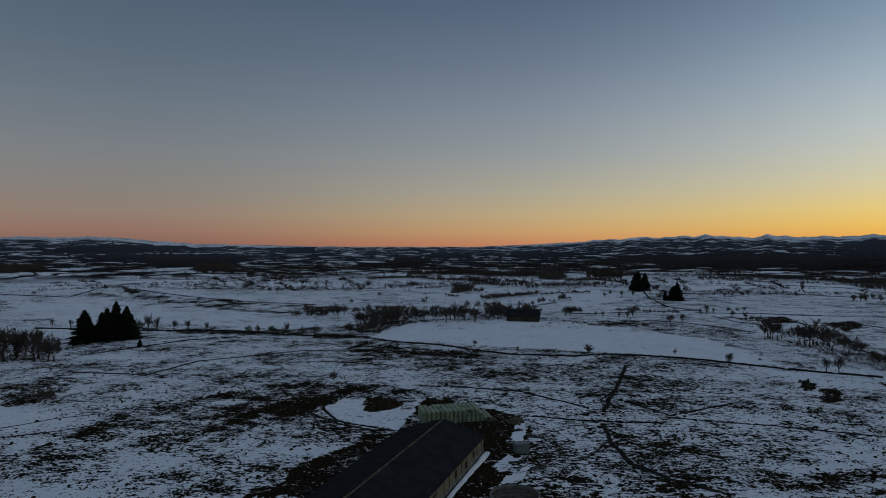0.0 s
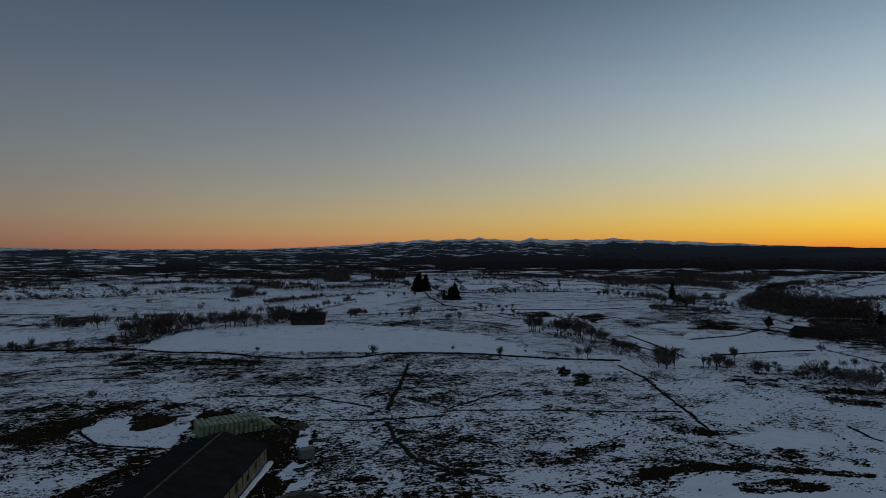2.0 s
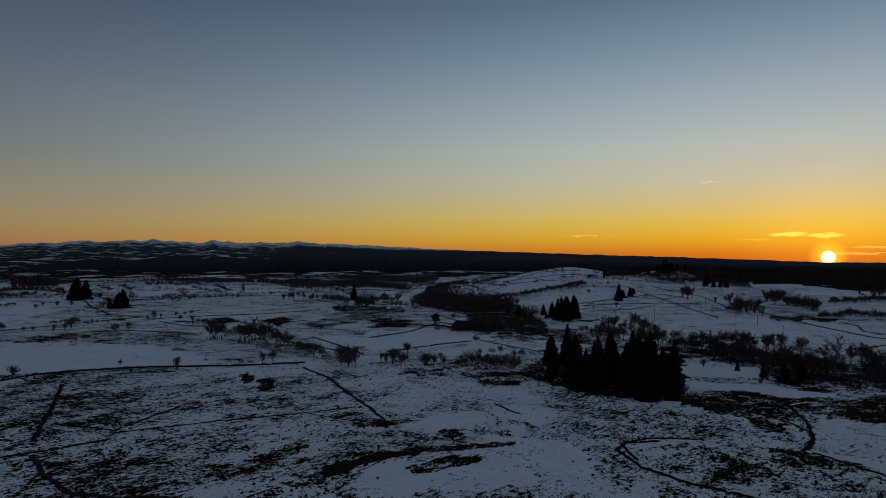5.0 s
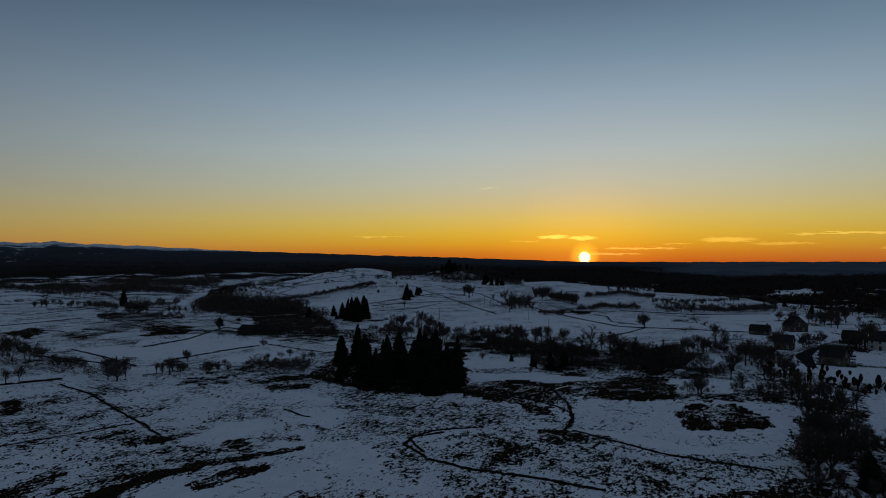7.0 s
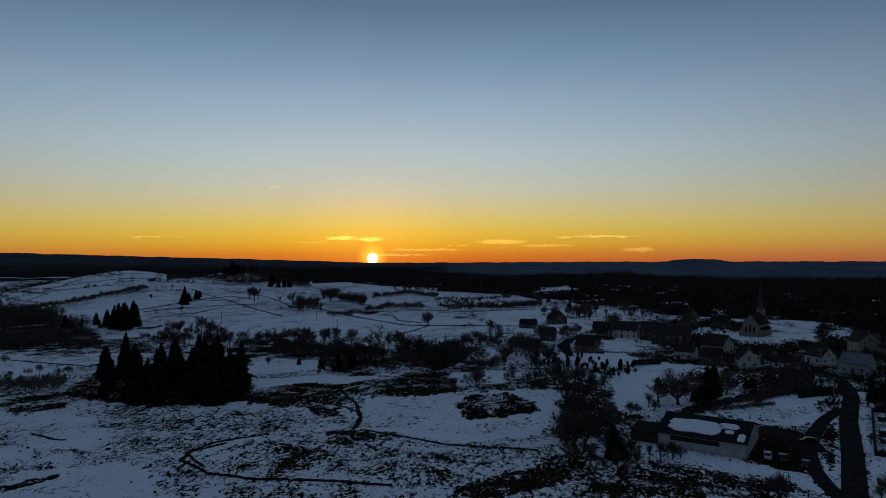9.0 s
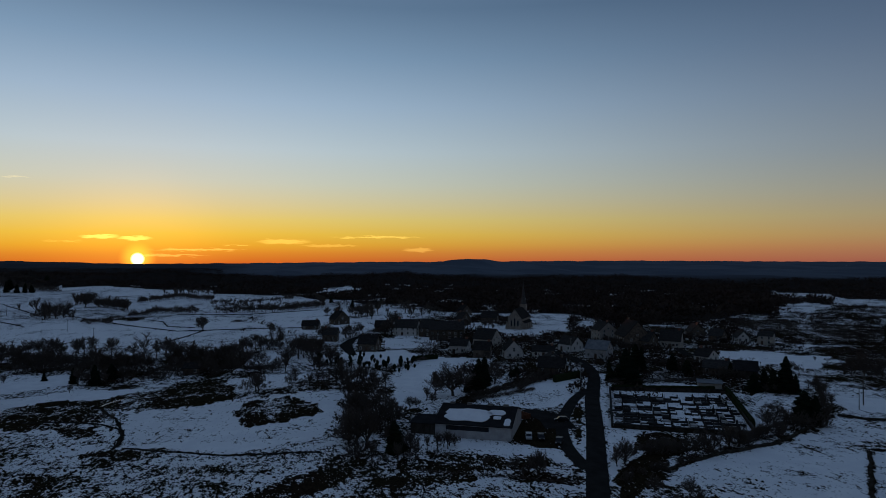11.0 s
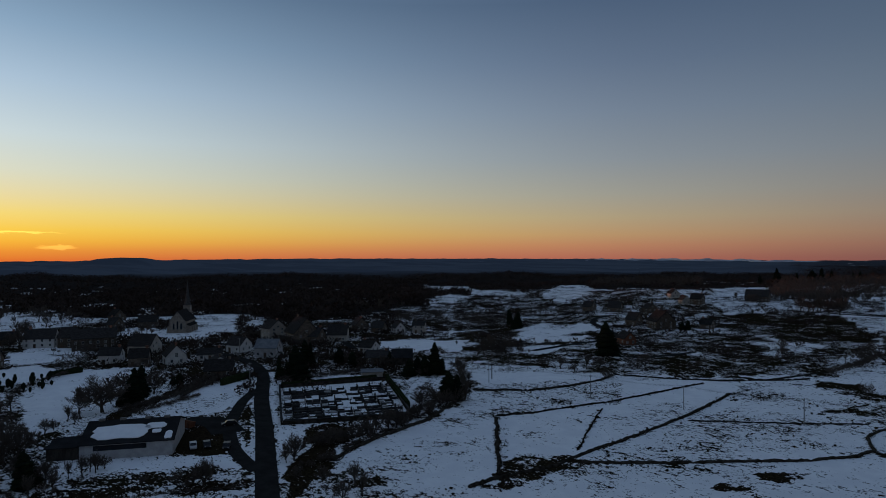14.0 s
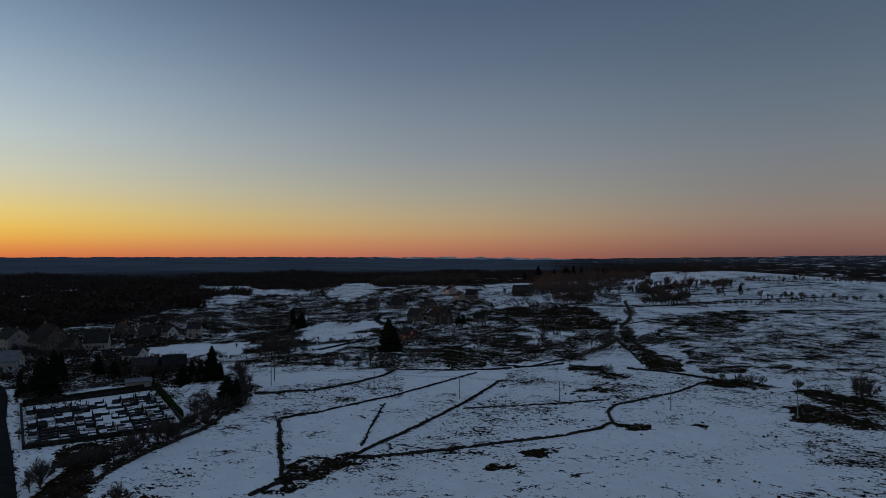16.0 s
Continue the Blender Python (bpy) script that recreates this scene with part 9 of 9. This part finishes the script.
# ---- power poles and wires ----
def pole(x, y, h, label, mat=None, turn=0.0, arms=1):
    ob = thing("power_pole", label, "pole", pose(x, y, gz(x, y), 0, 0, turn), "power poles")
    part("post", Form().tube((0, 0, -0.6), (0, 0, h), 0.17, 0.11, 8), mat or POLEWOOD, ob)
    for k in range(arms):
        arm = part("crossarm", Form().box(-0.9, -0.06, h - 0.45 - 0.9 * k, 0.9, 0.06, h - 0.3 - 0.9 * k), mat or POLEWOOD, ob)
        for xx in (-0.8, 0, 0.8):
            part("insulator", Form().tube((xx, 0, h - 0.3 - 0.9 * k), (xx, 0, h - 0.08 - 0.9 * k), 0.06, 0.04, 6), CONCRETE, arm)


def wire_run(a, b, ha, hb, sag, label="slack power wires between two poles"):
    (ax, ay), (bx, by) = a, b
    d = math.hypot(bx - ax, by - ay)
    nx, ny = (by - ay) / d, -(bx - ax) / d
    za, zb = gz(ax, ay) + ha - 0.08, gz(bx, by) + hb - 0.08
    ob = thing("power_wires", label, "wire", None, "power wires")
    for o in (-0.8, 0, 0.8):
        f = Form()
        pts = [(ax + (bx - ax) * t + nx * o, ay + (by - ay) * t + ny * o, za + (zb - za) * t - sag * 4 * t * (1 - t)) for t in [k / 14 for k in range(15)]]
        for p, q in zip(pts, pts[1:]):
            f.tube(p, q, 0.016, 0.016, 3, cap=False)
        part("wire", f, WIRE, ob)


LINE = [(172, -176), (132.1, -185.2), (102.2, -192.9), (69.5, -200.4), (36.6, -210.0), (2, -220), (-34, -231)]
for n, (x, y) in enumerate(LINE):
    pole(x, y, 7.6, "slim grey power pole standing in a snowfield", POLECONC, math.degrees(math.atan2(-30, -7)) + 20)
for a, b in zip(LINE, LINE[1:]):
    wire_run(a, b, 7.6, 7.6, 0.7)


def twin_pole(x, y, h, turn):
    ob = thing("twin_power_pole", "twin-legged wooden power pole with crossbeams in the snow", "pole", pose(x, y, gz(x, y), 0, 0, turn), "power poles")
    for xx in (-0.75, 0.75):
        part("post", Form().tube((xx, 0, -0.6), (xx, 0, h), 0.19, 0.13, 8), POLEWOOD, ob)
    for z in (h - 0.5, h - 2.4, h * 0.45):
        part("crossbeam", Form().box(-1.3 if z > h - 1 else -0.8, -0.08, z, 1.3 if z > h - 1 else 0.8, 0.08, z + 0.18), POLEWOOD, ob)
    for xx in (-1.15, 0, 1.15):
        part("insulator", Form().tube((xx, 0, h - 0.32), (xx, 0, h - 0.02), 0.08, 0.05, 6), CONCRETE, ob)


twin_pole(177.5, -183.3, 10.6, -45)
HILL_LINE = [(594, 232), (545.7, 207.6), (516.6, 179.1), (467.8, 147.3), (399.6, 112.2)]
for x, y in HILL_LINE:
    pole(x, y, 8.6, "wooden power pole on the snowy slope", None, 35)
pole(452.3, 214.3, 9.5, "tall wooden pole behind the stream's trees", None, 30)
for a, b in zip(HILL_LINE, HILL_LINE[1:]):
    wire_run(a, b, 8.6, 8.6, 0.8)
pole(233.8, -108.4, 8.0, "street-side pole at the village entrance", POLECONC, 20)
pole(300.5, -134.0, 8.0, "street-side pole between village houses", POLECONC, 20)


# ---- farm: long shed, bale stack, tank, clutter ----
def long_barn():
    ax, ay = 0.3152, 0.949          # along the ridge, away from the eye
    nx, ny = 0.949, -0.3152
    a0, a1, o = 86.0, 153.2, -51.0
    L, W, e, rg = a1 - a0, 21.0, 4.0, 3.1
    cx, cy = ax * (a0 + a1) / 2 + nx * o, ay * (a0 + a1) / 2 + ny * o
    ob = thing("cattle_barn", "long cattle barn with dark sheet roof and beige walls", "barn", pose(cx, cy, gz(0, 140), 0, 0, math.degrees(math.atan2(ay, ax)) - 90))
    wall = part("wall", gable_shell(W, L, e, rg), BEIGE, ob)
    k = rg / (W / 2)
    roof = part("roof", gable_roof(W, L, e, rg, 0.45, 0.16), TINROOF, ob)
    part("ridge_cap", Form().prism([(-0.3, e + rg + 0.1), (0, e + rg + 0.32), (0.3, e + rg + 0.1), (0, e + rg + 0.2)], -L / 2 - 0.4, L / 2 + 0.4), MUD, roof, "pale ridge strip of light sheets")
    part("plinth", Form().box(W / 2 - 0.02, -L / 2, -0.5, W / 2 + 0.12, L / 2, 1.1), CONCRETE, wall)
    part("plinth", Form().box(-W / 2 - 0.12, -L / 2, -0.5, -W / 2 + 0.02, L / 2, 1.1), CONCRETE, wall)
    for i in range(3):
        yy = L / 2 - 9 - 14 * i
        part("wall_hatch", Form().box(W / 2 - 0.02, yy - 0.7, 1.5, W / 2 + 0.07, yy + 0.7, 3.0), DARKWOOD, wall)
    for i in range(16):
        yy = -L / 2 + L * (i + 0.5) / 16
        part("wall_post", Form().box(W / 2 - 0.02, yy - 0.08, 1.1, W / 2 + 0.1, yy + 0.08, 3.85), MUD, wall)
    part("door", Form().box(W / 2 - 0.02, L / 2 - 16, 0, W / 2 + 0.1, L / 2 - 14.4, 2.3), DARKWOOD, wall)
    part("gable_door", Form().box(-2.6, L / 2 - 0.02, 0, 2.6, L / 2 + 0.1, 3.8), DARKWOOD, wall)
    # snow slid off the roof
    sn = Form()
    rnd = random.Random(9)
    rows = []
    for i in range(60):
        yy = -L / 2 + L * i / 59
        rows.append([(W / 2 + 0.4, yy, 0.05), (W / 2 + 0.6, yy, 0.35 + rnd.gauss(0, 0.06)), (W / 2 + 1.2 + rnd.gauss(0, 0.12), yy, 0.28 + rnd.gauss(0, 0.05)), (W / 2 + 1.75 + rnd.gauss(0, 0.15), yy, -0.1)])
    sn.v = [p for r in rows for p in r]
    sn.f = [(4 * i + j, 4 * i + j + 1, 4 * i + 5 + j, 4 * i + 4 + j) for i in range(59) for j in range(3)]
    solo("slid_snow", sn, SNOW, "ridge of snow slid off the barn roof", "snow", ob.matrix_basis.copy())


long_barn()


def bale_mesh():
    f = Form()
    n = 12
    for rad, z in ((0.52, 0.0), (0.62, 0.1), (0.63, 1.08), (0.53, 1.2)):
        f.v += [(rad * math.cos(6.2832 * k / n), rad * math.sin(6.2832 * k / n), z) for k in range(n)]
    f.f = [(j * n + k, j * n + (k + 1) % n, (j + 1) * n + (k + 1) % n, (j + 1) * n + k) for j in range(3) for k in range(n)] + [tuple(range(n - 1, -1, -1)), tuple(range(3 * n, 4 * n))]
    return f.data("wrapped_bale", BALEWRAP)


BALE = bale_mesh()
rb = random.Random(21)
for i in range(16):
    for j in range(7):
        for k in range(3):
            if (k == 2 and (i > 12 or rb.random() < 0.04)) or (k == 1 and i > 13):
                continue
            if 0 < i < 12 and 0 < j < 6 and k < 2:
                continue
            u, v = i * 1.32 + rb.gauss(0, 0.03), j * 1.32 + rb.gauss(0, 0.03)
            x, y = -5.4 + u * 0.97 - v * 0.2, 184.5 + u * 0.24 + v * 0.97
            b = tagged(new("wrapped_bale", BALE), "pale green film-wrapped round bale in a tall stack", "bale", "bale stack")
            b.matrix_basis = pose(x, y, gz(x, y) - 0.03 + k * 1.2, 0, 0, rb.uniform(0, 360))


def slurry_tank(x, y, rad):
    f = Form()
    n = 40
    for r, z in ((rad, -0.5), (rad, 1.3), (rad - 0.25, 1.3), (rad - 0.25, 0.5)):
        f.v += [(r * math.cos(6.2832 * k / n), r * math.sin(6.2832 * k / n), z) for k in range(n)]
    f.f = [(j * n + k, j * n + (k + 1) % n, (j + 1) * n + (k + 1) % n, (j + 1) * n + k) for j in range(3) for k in range(n)]
    ob = thing("slurry_tank", "round open concrete slurry tank beside the barn", "tank", pose(x, y, gz(x, y)))
    part("rim", f, CONCRETE, ob)
    part("slurry", Form().add([((rad - 0.2) * math.cos(6.2832 * k / n), (rad - 0.2) * math.sin(6.2832 * k / n), 0.7) for k in range(n)], [tuple(range(n))]), MUD, ob, "brown crusted slurry")


slurry_tank(14.2, 127.6, 5.0)
tank = thing("feed_tank", "grey-green sheet metal box tank in the farmyard", "tank", pose(19.2, 158.6, gz(19, 158), 0, 0, 12))
part("box", Form().box(-1.7, -1.3, 0, 1.7, 1.3, 2.2, 0.08), GREENSHEET, tank)
part("lid", Form().box(-1.8, -1.4, 2.2, 1.8, 1.4, 2.32, 0.04), METALROOF, tank)


def plank_pile(x, y, turn, seed):
    rnd = random.Random(seed)
    ob = thing("timber_pile", "untidy pile of old boards and beams in mud", "timber pile", pose(x, y, gz(x, y), 0, 0, turn), "farm clutter")
    for k in range(9):
        L = rnd.uniform(1.5, 3.6)
        part("board", Form().box(-L / 2, -0.12, 0, L / 2, 0.12, 0.12), DARKWOOD if k % 3 else POLEWOOD, ob, "", pose(rnd.gauss(0, 0.4), rnd.gauss(0, 0.5), 0.02 + 0.12 * (k // 3), 0, 0, rnd.gauss(0, 14)))


for n, (x, y, tn) in enumerate(((20.5, 178, 30), (24, 172, -20), (15.5, 176, 70), (17, 150, 10), (22, 147, 50), (-29, 132, 20), (-24, 146, 60), (-33, 121, 40), (-21, 156, 15))):
    plank_pile(x, y, tn, 60 + n)


def snow_heap(x, y, rx, ry, h, seed, mat=None, label="low heap of cleared snow in the yard", name="snow_mound", category="snow"):
    rnd = random.Random(seed)
    f = Form()
    n, rings = 18, 5
    for j in range(rings):
        t = j / (rings - 1)
        f.v += [((1 - t) * rx * rnd.uniform(0.85, 1.1) * math.cos(6.2832 * k / n), (1 - t) * ry * rnd.uniform(0.85, 1.1) * math.sin(6.2832 * k / n), -0.15 + (h + 0.15) * math.sin(t * 1.57) + rnd.gauss(0, 0.05)) for k in range(n)]
    f.f = [(j * n + k, j * n + (k + 1) % n, (j + 1) * n + (k + 1) % n, (j + 1) * n + k) for j in range(rings - 1) for k in range(n)]
    solo(name, f, mat or SNOW, label, category, pose(x, y, gz(x, y), 0, 0, rnd.uniform(0, 90)), "yard heaps")


for n, (x, y, rx, ry, h) in enumerate(((18.5, 146, 2.2, 1.1, 0.4), (9.0, 126, 1.8, 1.5, 0.5))):
    snow_heap(x, y, rx, ry, h, 40 + n)
snow_heap(-19, 205, 8.5, 4.5, 2.2, 50, HEATHER, "grass-grown heap of earth above the farm", "earth_mound", "mound")
snow_heap(21, 187, 3.0, 2.4, 1.6, 51, MUD, "dark manure heap beside the bales", "manure_mound", "mound")
snow_heap(14, 189.5, 2.6, 2.0, 1.2, 52, MUD, "dark manure heap beside the bales", "manure_mound", "mound")

# stream with open water
draped([(244, 57.5), (243, 60.5), (238, 63), (233.5, 63.2)], 0.9, 0.02, "brook", WATER, "narrow open brook winding through snow", "stream")

# mist lying over the far plain
mist = Form()
for k in range(60):
    b0 = radians(139 + 24 * k / 59)
    hgt = 9 + 5 * math.sin(k * 0.9) + 3 * math.sin(k * 2.1)
    taper = math.sin(math.pi * (k + 0.5) / 60) ** 0.5
    rr = 4350 + 90 * math.sin(k * 0.5)
    mist.v += [(rr * math.sin(b0), rr * math.cos(b0), -30), ((rr + 30) * math.sin(b0), (rr + 30) * math.cos(b0), -22 + (hgt + 16) * taper), ((rr + 250) * math.sin(b0), (rr + 250) * math.cos(b0), -22 + (hgt + 14) * taper), ((rr + 300) * math.sin(b0), (rr + 300) * math.cos(b0), -30)]
mist.f = [(4 * k + i, 4 * k + 4 + i, 4 * k + 5 + i, 4 * k + 1 + i) for k in range(59) for i in range(3)]
solo("mist_bank", mist, MISTY, "pale bank of mist on the far plain", "mist", kind="structure")
